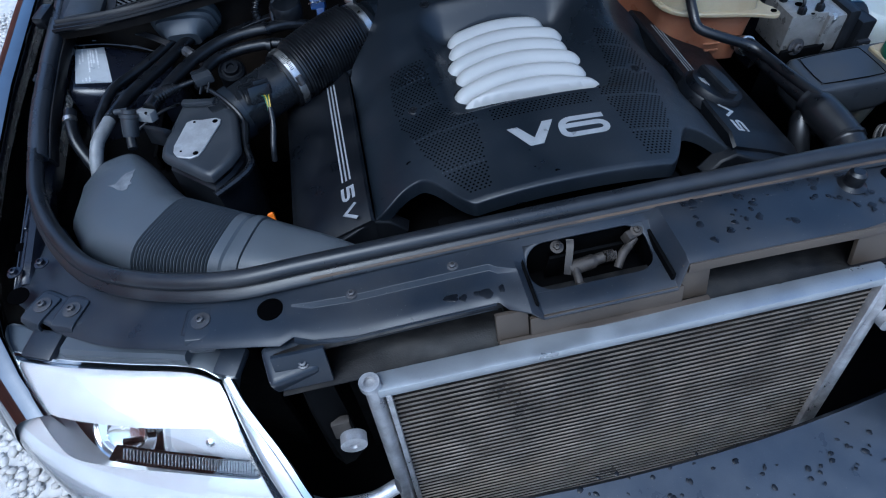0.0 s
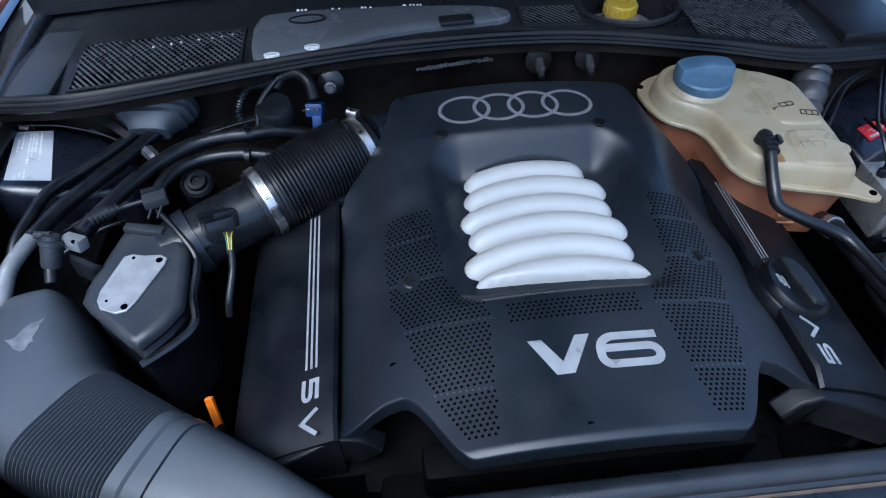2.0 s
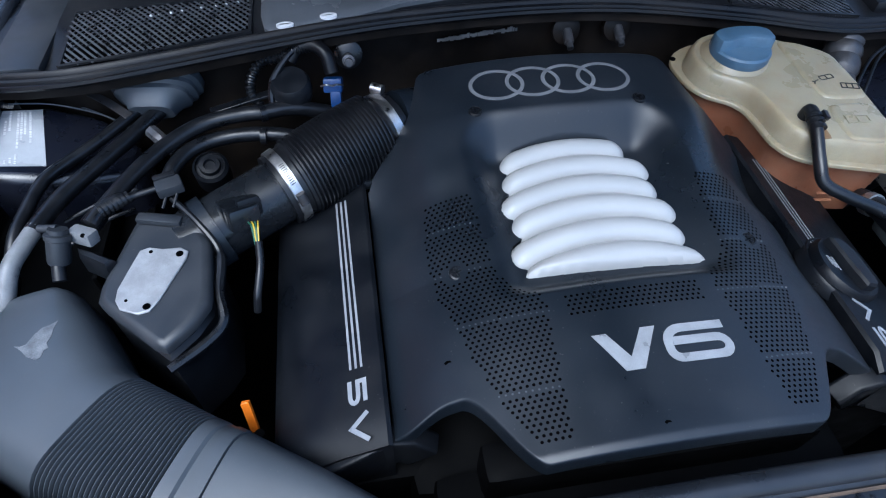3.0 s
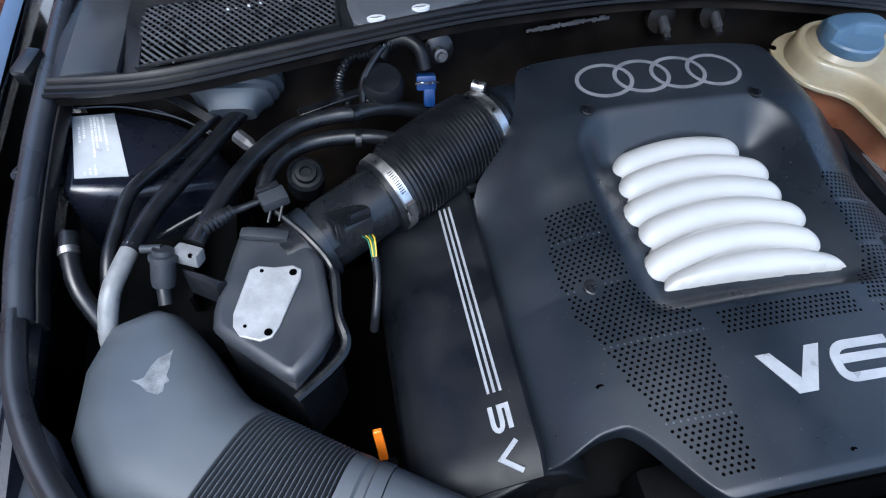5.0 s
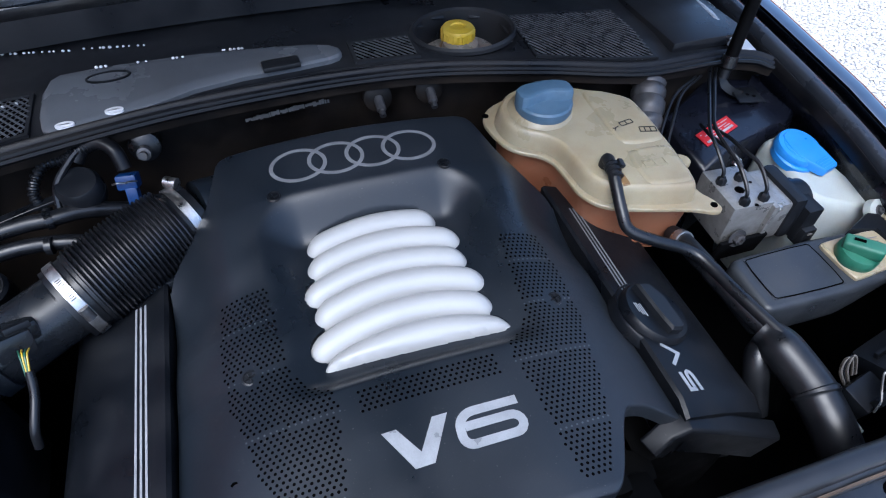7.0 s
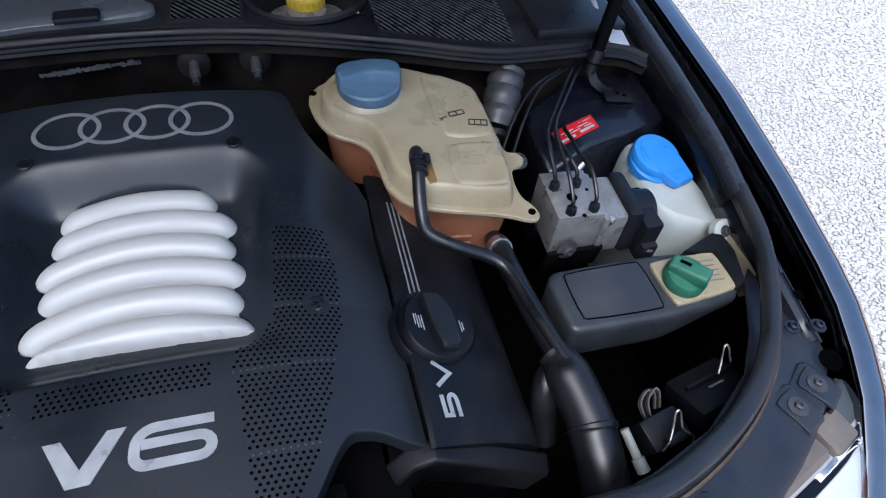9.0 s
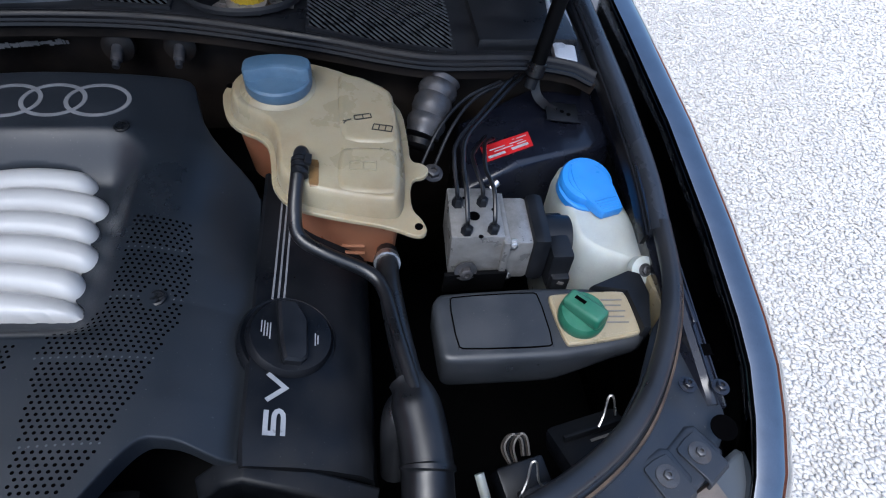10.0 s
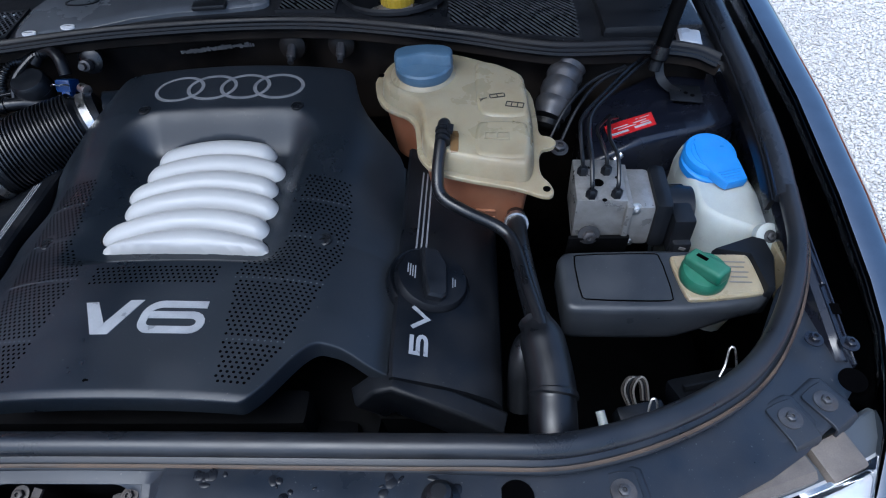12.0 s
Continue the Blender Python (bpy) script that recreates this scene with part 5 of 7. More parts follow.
# ---- headlights ----
def headlight(s):
    ob = thing("headlight", (s * 0.56, -0.33, 0.55), "clear headlight with bright frame and reflector bowls", "headlight", "headlights")
    # back edge on top, and the lower edge towards which the lens falls
    back = [(0.712, -0.205, 0.752), (0.64, -0.24, 0.757), (0.55, -0.272, 0.762), (0.47, -0.297, 0.764), (0.44, -0.316, 0.757)]
    front = [(0.74, -0.27, 0.6), (0.68, -0.345, 0.59), (0.59, -0.405, 0.585), (0.48, -0.455, 0.585), (0.35, -0.49, 0.59)]
    upper, lower = smooth_line(back, 12), smooth_line(front, 12)
    last = len(upper) - 1

    def skin(u, t, lift=0.0):
        k = min(u * last, last - 1e-6)
        i, f = int(k), k % 1
        p = upper[i].lerp(upper[i + 1], f).lerp(lower[i].lerp(lower[i + 1], f), t)
        p = p + Vector((0, -0.035, 0.03)) * math.sin(math.pi * t) * 0.9 + Vector((0, -0.55, 0.83)) * lift
        return Vector((s * p.x, p.y, p.z))

    # bright frame: rings that run from the lamp's outline to the window in it
    window = softened(softened([(0.19, 0.275), (0.32, 0.29), (0.56, 0.275), (0.8, 0.245), (0.955, 0.225), (0.985, 0.25), (0.965, 0.43), (0.93, 0.445), (0.64, 0.46), (0.37, 0.5), (0.32, 0.485)], 1, 0.12), 2, 0.25)
    centre = Vector((0.6, 0.37))
    outline = []
    for w in window:
        d = w - centre
        reach = min((1 - centre.x) / d.x if d.x > 0 else centre.x / -d.x, (1 - centre.y) / d.y if d.y > 0 else centre.y / -d.y)
        outline.append(centre + d * reach)
    rings = []
    for k in range(13):
        rings.append([skin(*a.lerp(b, k / 12)) for a, b in zip(outline, window)])
    rings.append([skin(*b, -0.004) for b in window])
    rings.append([skin(*b.lerp(centre, 0.05), -0.016) for b in window])
    rings.append([skin(*b.lerp(centre, 0.09), -0.045) for b in window])
    part("lamp_frame", loft(rings, caps=False), "bezel", ob, "bright satin silver inner frame", sharp=50)
    bm = bmesh.new()
    loft([[skin(0.14 + 0.86 * a / 12, t, -0.05) for a in range(13)] for t in (0.15, 0.3, 0.45, 0.6)], bm, around=False)
    part("lamp_floor", bm, "cowl", ob, "dark lamp interior", thick=0.002)
    facing = Vector((s * 0.12, -0.8, 0.6)).normalized()
    # round projector with its bright ring
    c = skin(0.485, 0.335, -0.022)
    bowl = [(0.034 * math.sin(a), -0.024 * math.cos(a)) for a in np.linspace(0.15, 1.5, 9)]
    part("reflector", lathe([*bowl, (0.0365, 0.0015), (0.0365, -0.004)], c, facing, 32), "chrome", ob, "aluminised round reflector")
    part("projector_lens", lathe([(0.023, -0.012), (0.0235, -0.004), (0.019, 0.004), (0.011, 0.0085), (0.002, 0.01)], c, facing, 26), "glass", ob, "clear glass projector lens")
    # boxy reflector beside it
    c = skin(0.76, 0.33, -0.024)
    across = (skin(0.85, 0.33) - skin(0.65, 0.33)).normalized()
    up = across.cross(facing) * (1 if across.cross(facing).z > 0 else -1)
    rings = []
    for w, h, d in ((0.056, 0.026, -0.002), (0.056, 0.026, 0.002), (0.053, 0.0245, 0.002), (0.043, 0.019, -0.008), (0.022, 0.011, -0.015), (0.002, 0.002, -0.017)):
        rings.append([c + across * w * math.copysign(abs(math.cos(a)) ** 0.45, math.cos(a)) + up * h * math.copysign(abs(math.sin(a)) ** 0.45, math.sin(a)) + facing * d for a in np.arange(0, 2 * math.pi, math.pi / 16)])
    part("reflector", loft(rings), "bezel", ob, "aluminised boxy reflector")
    part("bulb", lathe([(0.006, -0.016), (0.007, -0.006), (0.005, 0.0), (0.001, 0.002)], c, facing, 14), "chrome", ob)
    # dark strip of fine ribs under the reflectors
    strip = [skin(0.46 + 0.5 * k / 8, 0.425 - 0.015 * k / 8, -0.012) for k in range(9)]
    part("rib_strip", sweep(strip, 1.0, profile=[(-0.009, -0.002), (0.009, -0.002), (0.009, 0.002), (-0.009, 0.002)], per=2), "dark", ob)
    bm = None
    for k in range(44):
        p = skin(0.5 + 0.455 * k / 43, 0.424 - 0.014 * k / 43, -0.0085)
        bm = block(p, (0.0018, 0.015, 0.004), 0, (35, 0, s * 12), bm)
    tagged(part("ribs", bm, "duct", ob), kind="stuff")
    bm = loft([[skin(a / 24, t / 14, 0.007) for a in range(25)] for t in range(15)], around=False)
    lens = part("lens", bm, "glass", ob, "clear plastic lens", thick=0.0025, sharp=70)
    lens.visible_shadow = False
    # housing on top with its ribs
    line = upper[::3]
    rings = [[Vector((s * p.x, p.y + a, p.z + b)) for a, b in ((0.04, -0.06), (0.04, -0.004), (0.034, 0.003), (0.01, 0.003), (-0.002, -0.001), (-0.004, -0.05))] for p in line]
    part("housing", loft(rings), "duct", ob, "grey plastic lamp housing", bevel=0.002)
    for x, y, z, wide in ((0.428, -0.302, 0.766, 0.03), (0.652, -0.222, 0.762, 0.042)):
        part("housing_lug", block((s * x, y, z), (wide, 0.036, 0.014), 0.005, (10, 0, s * 24)), "lamp_tan" if s > 0 else "panel", ob)
    pad = line[5:13]
    part("housing_pad", sweep([(s * p.x, p.y + 0.02, p.z + 0.006) for p in pad], 1.0, profile=[(-0.018, -0.004), (0.018, -0.004), (0.018, 0.006), (0.014, 0.011), (-0.012, 0.011), (-0.018, 0.005)], per=2), "lamp_tan" if s > 0 else "duct", ob)
    # inner flank: satin band, then a polished edge
    rims = [(skin(1.0, t / 10), 0.006 + 0.024 * ease(0, 4, t)) for t in range(10)]
    toward = Vector((-s, -0.25, 0.1)).normalized()
    bm = loft([[p + toward * 0.0005, p + toward * w * 0.3 + Vector((0, -0.001, 0.003)), p + toward * w * 0.72, p + toward * w * 0.72 + Vector((0, 0.01, -0.03))] for p, w in rims], around=False)
    part("inner_flank", bm, "bezel", ob, "satin silver flank of the lamp", thick=0.002)
    part("inner_edge", sweep([p + toward * w * 0.9 for p, w in rims], 1.0, profile=[(-0.005, -0.008), (0.005, -0.008), (0.005, 0.001), (0.003, 0.004), (-0.003, 0.004), (-0.005, 0.001)], per=2), "chrome", ob, "polished inner edge")


headlight(-1)
headlight(1)

# ---- intake side ----
box = thing("air_duct", (-0.5, -0.08, 0.7), "grey-black plastic intake duct with corrugated bellows", "intake duct")
DUCT = [((-0.568, 0.068), (-0.612, 0.064), 0.798), ((-0.553, 0.058), (-0.632, 0.05), 0.81), ((-0.534, 0.03), (-0.645, 0.012), 0.816), ((-0.510, -0.012), (-0.647, -0.045), 0.818), ((-0.490, -0.04), (-0.622, -0.1), 0.818), ((-0.473, -0.053), (-0.556, -0.147), 0.818),
        ((-0.397, -0.105), (-0.455, -0.198), 0.82), ((-0.385, -0.112), (-0.44, -0.206), 0.82), ((-0.367, -0.123), (-0.418, -0.214), 0.82), ((-0.3, -0.166), (-0.34, -0.236), 0.815), ((-0.233, -0.212), (-0.27, -0.262), 0.806)]


def duct_ring(b, f, z, grow=0.0, count=18):
    b, f = Vector(b), Vector(f)
    w = (f - b).length
    out = []
    for k in range(count):
        t = k / (count - 1)
        p = b.lerp(f, t)
        edge = abs(2 * t - 1)
        out.append(Vector((p.x, p.y, z - 0.012 * t - 0.026 * edge**5 - 0.004 * edge**2 + grow)))
    lead = (f - b).normalized() * 0.004
    out += [Vector((f.x + lead.x, f.y + lead.y, z - 0.07)), Vector((f.x, f.y, z - 0.13)), Vector((b.x, b.y, z - 0.13)), Vector((b.x - lead.x, b.y - lead.y, z - 0.07))]
    return out


def between(a, b, t):
    return (Vector(a[0]).lerp(Vector(b[0]), t), Vector(a[1]).lerp(Vector(b[1]), t), a[2] + (b[2] - a[2]) * t)


elbow = [DUCT[0]]
for a, b in zip(DUCT[:5], DUCT[1:6]):
    elbow += [between(a, b, t / 4) for t in range(1, 5)]
part("elbow", loft([duct_ring(*d) for d in elbow]), "duct", box, "smooth grey elbow with a pale scuff", sharp=50)
ribs = 23
rings = []
for k in range(ribs):
    for t, g in ((0.0, -0.014), (0.1, -0.004), (0.15, 0.0008), (0.2, 0.0013), (0.28, 0.0013), (0.33, 0.0008), (0.38, -0.004), (0.48, -0.014)):
        rings.append(duct_ring(*between(DUCT[5], DUCT[6], (k + t) / ribs), g))
part("bellows", loft(rings), "duct", box, "finely corrugated bellows", sharp=28)
part("collar", loft([duct_ring(*d, g) for d, g in ((DUCT[6], 0.001), (between(DUCT[6], DUCT[8], 0.35), 0.001), (between(DUCT[6], DUCT[8], 0.42), -0.002), (between(DUCT[6], DUCT[8], 0.6), -0.002), (between(DUCT[6], DUCT[8], 0.66), 0.003), (between(DUCT[6], DUCT[8], 0.98), 0.003))]), "duct", box, sharp=28)
snout = []
for a, b in zip(DUCT[8:], DUCT[9:]):
    snout += [between(a, b, t / 3) for t in range(0, 3)]
part("snorkel", loft([duct_ring(*d) for d in [*snout, DUCT[-1]]]), "duct", box, "flat intake snorkel", sharp=50)
# pale scuff on the elbow, laid on its skin
skin = [p for d in elbow for p in duct_ring(*d)[:18]]


def duct_top(x, y):
    near = sorted(((p.x - x) ** 2 + (p.y - y) ** 2 + 1e-9, p.z) for p in skin)[:4]
    return sum(z / d for d, z in near) / sum(1 / d for d, z in near)


scuff = [(-0.587, -0.014), (-0.581, -0.0155), (-0.576, -0.014), (-0.571, -0.004), (-0.565, 0.003), (-0.559, 0.005), (-0.553, 0.01), (-0.5545, 0.0), (-0.554, -0.008), (-0.5565, -0.016), (-0.553, -0.022), (-0.557, -0.024), (-0.558, -0.031), (-0.562, -0.033), (-0.572, -0.028), (-0.578, -0.021)]
bm = stack(scuff, [(0, lambda x, y: duct_top(x, y) - 0.002), (0, lambda x, y: duct_top(x, y) + 0.0005)])
part("scuff", bm, "scuff", box, "pale rubbed patch")

filterbox = thing("air_filter_box", (-0.46, 0.05, 0.65), "faceted grey-black airbox with a bare metal plate", "airbox")
top = [(-0.49, 0.137), (-0.452, 0.128), (-0.418, 0.09), (-0.412, 0.01), (-0.425, -0.012), (-0.449, -0.036), (-0.515, 0.025), (-0.515, 0.045)]
tz = lambda x, y: 0.819 + 0.04 * (y - 0.05) + 0.02 * (x + 0.46)
bm = stack(top, [(-0.002, 0.66), (-0.001, lambda x, y: tz(x, y) - 0.03), (0.004, lambda x, y: tz(x, y) - 0.026)])
part("body", bm, "plastic", filterbox)
bm = stack(softened(top, 1, 0.1), [(-0.004, lambda x, y: tz(x, y) - 0.014), (-0.004, lambda x, y: tz(x, y) - 0.006), (-0.001, lambda x, y: tz(x, y) - 0.002), (0.004, tz)])
part("lid", bm, "grey_box", filterbox, sharp=50)
part("lid_ridge", block((-0.468, 0.118, 0.826), (0.05, 0.012, 0.008), 0.003, (0, 0, -15)), "grey_box", filterbox)
plate = [(-0.484, 0.08), (-0.475, 0.083), (-0.461, 0.079), (-0.442, 0.078), (-0.434, 0.072), (-0.435, 0.063), (-0.457, 0.013), (-0.464, 0.003), (-0.475, 0.001), (-0.493, 0.009), (-0.499, 0.02), (-0.499, 0.033), (-0.492, 0.055)]
bm = stack(plate, [(0, lambda x, y: tz(x, y) + 0.0005), (0, lambda x, y: tz(x, y) + 0.0022), (0.0012, lambda x, y: tz(x, y) + 0.003)])
metal = part("metal_plate", bm, "cast_plate", filterbox, "bare cast aluminium plate", sharp=30)
for x, y, r in ((-0.442, 0.069, 0.0038), (-0.467, 0.008, 0.0038), (-0.472, 0.076, 0.002), (-0.488, 0.018, 0.0016)):
    part("plate_hole", lathe([(r, 0), (r, 0.0006), (0.0004, 0.0006)], (x, y, tz(x, y) + 0.0032), (0, 0, 1), 14), "hole", metal)
wire = [(-0.455, 0.14, 0.835), (-0.425, 0.105, 0.828), (-0.405, 0.075, 0.81), (-0.405, 0.03, 0.8), (-0.4, 0.0, 0.792), (-0.415, -0.02, 0.788), (-0.45, -0.045, 0.785)]
part("wire_clip", sweep(wire, lambda t: 0.0035 + 0.002 * (t > 0.35), seg=8), "rubber", filterbox)

hose_from, hose_to = Vector((-0.343, 0.17, 0.803)), Vector((-0.196, 0.252, 0.825))
meter = thing("air_mass_meter", (-0.39, 0.14, 0.76), "black air mass meter tube with its plug", "sensor")
d = (hose_to - hose_from).normalized()
part("tube", sweep([hose_from - d * 0.125, hose_from - d * 0.07, hose_from], 0.0385, straight=True, seg=28), "housing", meter)
part("flange", sweep([hose_from - d * 0.1, hose_from - d * 0.085], 0.043, straight=True, seg=28), "cover", meter)
plug = part("plug", block((-0.3785, 0.107, 0.831), (0.034, 0.025, 0.026), 0.004, (-20, 10, 28)), "housing", meter, "square black plug")
part("plug_hole", block((-0.3785, 0.1035, 0.8442), (0.011, 0.008, 0.0015), 0, (-20, 10, 28)), "hole", plug)
part("plug_rib", block((-0.391, 0.103, 0.8405), (0.003, 0.016, 0.005), 0.001, (-20, 10, 28)), "plastic", plug)
part("plug_rib", block((-0.3665, 0.1135, 0.8385), (0.003, 0.016, 0.005), 0.001, (-20, 10, 28)), "plastic", plug)
part("plug_latch", block((-0.3715, 0.117, 0.8425), (0.024, 0.008, 0.008), 0.002, (-20, 10, 28)), "plastic", plug)
part("plug_body", block((-0.384, 0.125, 0.826), (0.044, 0.03, 0.022), 0.005, (-20, 10, 28)), "housing", meter)
for k in range(4):
    part("wire", sweep([(-0.371 + 0.0034 * k, 0.094, 0.834), (-0.366 + 0.0022 * k, 0.083, 0.838), (-0.364 + 0.0012 * k, 0.068, 0.826)], 0.0009, seg=6), "yellow" if k % 2 else "green", meter)
part("loom", sweep([(-0.361, 0.072, 0.827), (-0.362, 0.055, 0.81), (-0.368, 0.03, 0.79), (-0.372, 0.022, 0.77)], 0.0044, seg=10), "rubber", meter)

intake = thing("intake_hose", (-0.27, 0.21, 0.77), "ribbed black intake hose with two metal clamps", "hose")
count = 30
rings, seg = [], 32
side = d.cross(Vector((0, 0, 1))).normalized()
topv = side.cross(d)


def hose_ring(t, r):
    c = hose_from.lerp(hose_to, t) + Vector((0, 0, 0.006)) * math.sin(math.pi * t)
    return [c + (side * math.cos(2 * math.pi * j / seg) + topv * math.sin(2 * math.pi * j / seg)) * r for j in range(seg)]


for t, r in ((-0.02, 0.045), (0.12, 0.045), (0.13, 0.047)):
    rings.append(hose_ring(t, r))
for k in range(22):
    t = 0.15 + 0.68 * k / 22
    rings += [hose_ring(t, 0.047), hose_ring(t + 0.008, 0.0498), hose_ring(t + 0.018, 0.0498), hose_ring(t + 0.024, 0.0462)]
for t, r in ((0.85, 0.043), (0.97, 0.042), (1.0, 0.041)):
    rings.append(hose_ring(t, r))
part("bellows", loft(rings), "rubber", intake, "finely ribbed rubber bellows", sharp=30)
for t, r in ((0.05, 0.0462), (0.91, 0.0435)):
    part("clamp", loft([hose_ring(t - 0.035, r), hose_ring(t - 0.033, r + 0.0012), hose_ring(t + 0.033, r + 0.0012), hose_ring(t + 0.035, r)]), "steel", intake, "bright steel hose clamp")
def clamp_point(t, angle, r):
    c = hose_from.lerp(hose_to, t) + Vector((0, 0, 0.006)) * math.sin(math.pi * t)
    return c + (side * math.cos(radians(angle)) + topv * math.sin(radians(angle))) * r


bm = loft([[clamp_point(0.05 + w, a, r) for w, r in ((-0.03, 0.0468), (-0.03, 0.0498), (0.03, 0.0498), (0.03, 0.0468))] for a in range(22, 79, 4)])
band = part("clamp_band", bm, "steel", intake, "slotted bright band of the clamp")
for a in range(44, 76, 3):
    part("band_slot", loft([[clamp_point(0.05 + w, a + b, 0.05) for w in (-0.017, 0.017)] for b in (-0.5, 0.5)], around=False), "hole", band)
part("clamp_screw", sweep([clamp_point(0.05, 30, 0.0525), clamp_point(0.05, 14, 0.0525)], 0.0055, straight=True, seg=12), "bolt", intake)
part("clamp_screw", sweep([(-0.222, 0.268, 0.868), (-0.209, 0.26, 0.868)], 0.007, straight=True, seg=10), "steel", intake)
part("inlet_neck", sweep([hose_to, (-0.17, 0.262, 0.82), (-0.13, 0.265, 0.815)], 0.039, seg=24), "cover", intake)

# hoses and wiring behind the airbox
def hose(name, label, pts, r, material="rubber", group="", seg=14):
    ob = thing(name, pts[0], label, "hose", group)
    part("tube", sweep(pts, r, seg=seg), material, ob)
    if name == "vent_hose":
        a, b = Vector(pts[-1]), Vector(pts[-2])
        part("end_sleeve", sweep([a, a.lerp(b, 0.5)], r + 0.0012, seg=seg, straight=True), "cowl_rubber", ob)
    return ob


hose("heater_hose", "grey-black rubber heater hose", [(-0.519, 0.325, 0.824), (-0.565, 0.266, 0.82), (-0.603, 0.219, 0.82), (-0.613, 0.196, 0.82), (-0.619, 0.16, 0.818), (-0.624, 0.12, 0.812), (-0.628, 0.07, 0.78)], 0.0074, group="heater hoses")
lower = hose("heater_hose", "grey-black heater hose ending in a metal pipe", [(-0.49, 0.325, 0.824), (-0.528, 0.265, 0.821), (-0.561, 0.214, 0.82), (-0.585, 0.172, 0.82), (-0.602, 0.124, 0.82)], 0.0098, group="heater hoses")
part("metal_pipe", sweep([(-0.6, 0.13, 0.8205), (-0.609, 0.103, 0.818), (-0.617, 0.08, 0.812), (-0.624, 0.055, 0.79), (-0.628, 0.04, 0.76)], 0.0093), "pale_clip", lower, "dull bare metal pipe end")
hose("vent_hose", "thick black hose curving to the airbox", [(-0.2, 0.3, 0.77), (-0.26, 0.298, 0.805), (-0.32, 0.287, 0.832), (-0.36, 0.276, 0.838), (-0.392, 0.274, 0.838), (-0.435, 0.262, 0.837), (-0.472, 0.228, 0.837), (-0.5, 0.185, 0.837), (-0.521, 0.139, 0.837), (-0.535, 0.112, 0.834)], 0.0095)
hose("vent_hose", "black rubber hose beside the vent hose", [(-0.24, 0.245, 0.77), (-0.29, 0.243, 0.805), (-0.335, 0.246, 0.823), (-0.38, 0.25, 0.826), (-0.42, 0.246, 0.825), (-0.448, 0.23, 0.825), (-0.466, 0.202, 0.823), (-0.472, 0.175, 0.815)], 0.009)
band = thing("hose_clip", (-0.335, 0.27, 0.83), "black clip joining the two vent hoses", "clip")
part("ring", sweep([(-0.357, 0.2755, 0.8375), (-0.364, 0.273, 0.838)], 0.0108, straight=True, seg=18), "rubber", band)
part("ring", sweep([(-0.357, 0.2425, 0.827), (-0.364, 0.243, 0.8275)], 0.0102, straight=True, seg=18), "rubber", band)
guide = thing("cable_guide", (-0.36, 0.31, 0.835), "flat grey-black plastic cable guide by the hoses", "cable guide")
part("bar", sweep([(-0.425, 0.285, 0.838), (-0.38, 0.298, 0.842), (-0.335, 0.31, 0.845)], 1.0, profile=[(-0.006, -0.002), (0.006, -0.002), (0.006, 0.002), (-0.006, 0.002)], straight=True), "rubber", guide, bevel=0.0008)
part("end_tab", block((-0.331, 0.306, 0.84), (0.006, 0.016, 0.014), 0.001, (0, 0, 15)), "rubber", guide)
loom = hose("wiring_loom", "ribbed black wiring loom with connectors", [(-0.53, 0.106, 0.842), (-0.52, 0.124, 0.845), (-0.503, 0.135, 0.845), (-0.484, 0.142, 0.845), (-0.462, 0.15, 0.845)], lambda t: 0.0082 - 0.0045 * ease(0.45, 0.7, t))
for k in range(7):
    p, q = Vector((-0.522, 0.121, 0.845)), Vector((-0.497, 0.138, 0.845))
    c = p.lerp(q, k / 6)
    part("rib", sweep([c - (q - p).normalized() * 0.0015, c + (q - p).normalized() * 0.0015], 0.0094 - 0.0004 * k, straight=True, seg=12), "rubber", loom)
grey = part("connector", block((-0.455, 0.148, 0.846), (0.028, 0.02, 0.013), 0.003, (0, 0, 20)), "grey_box", loom, "worn grey connector")
part("connector_cap", block((-0.46, 0.158, 0.847), (0.024, 0.008, 0.016), 0.002, (0, 0, 20)), "plastic", grey)
for k in (0, 1):
    part("prong", sweep([(-0.458 + 0.011 * k, 0.14, 0.842), (-0.463 + 0.011 * k, 0.127, 0.834)], 0.0016, straight=True, seg=6), "plastic", grey)
pale = part("connector", block((-0.5385, 0.0985, 0.834), (0.027, 0.015, 0.016), 0.003, (-12, 0, -26)), "pale_clip", loom, "pale grey connector")
part("connector_cap", stack([(-0.55, 0.094), (-0.528, 0.084), (-0.505, 0.07), (-0.513, 0.058), (-0.544, 0.078)], [(0, 0.8), (0.001, 0.822), (0.004, 0.826)]), "plastic", pale)
part("connector_pin", sweep([(-0.5345, 0.0915, 0.842), (-0.534, 0.09, 0.843)], 0.0022, straight=True, seg=10), "hole", pale)
valve = thing("purge_valve", (-0.575, 0.075, 0.81), "dark grey valve plugged into the duct", "valve")
part("body", lathe([(0.0105, 0), (0.0115, 0.004), (0.0115, 0.026), (0.013, 0.027), (0.013, 0.032), (0.0095, 0.033), (0.0095, 0.038)], (-0.566, 0.08, 0.816), (0.15, 0.35, 0.6), 20), "grey_box", valve)
part("spout", sweep([(-0.566, 0.08, 0.82), (-0.565, 0.062, 0.808)], 0.0068, straight=True), "plastic", valve)
part("nozzle", sweep([(-0.56, 0.102, 0.845), (-0.58, 0.106, 0.843)], 0.0042, straight=True), "grey_box", valve)
stub = hose("drain_hose", "short black hose with a bright clamp", [(-0.655, 0.143, 0.835), (-0.652, 0.118, 0.83), (-0.645, 0.088, 0.815), (-0.628, 0.06, 0.79), (-0.615, 0.04, 0.77)], 0.0086)
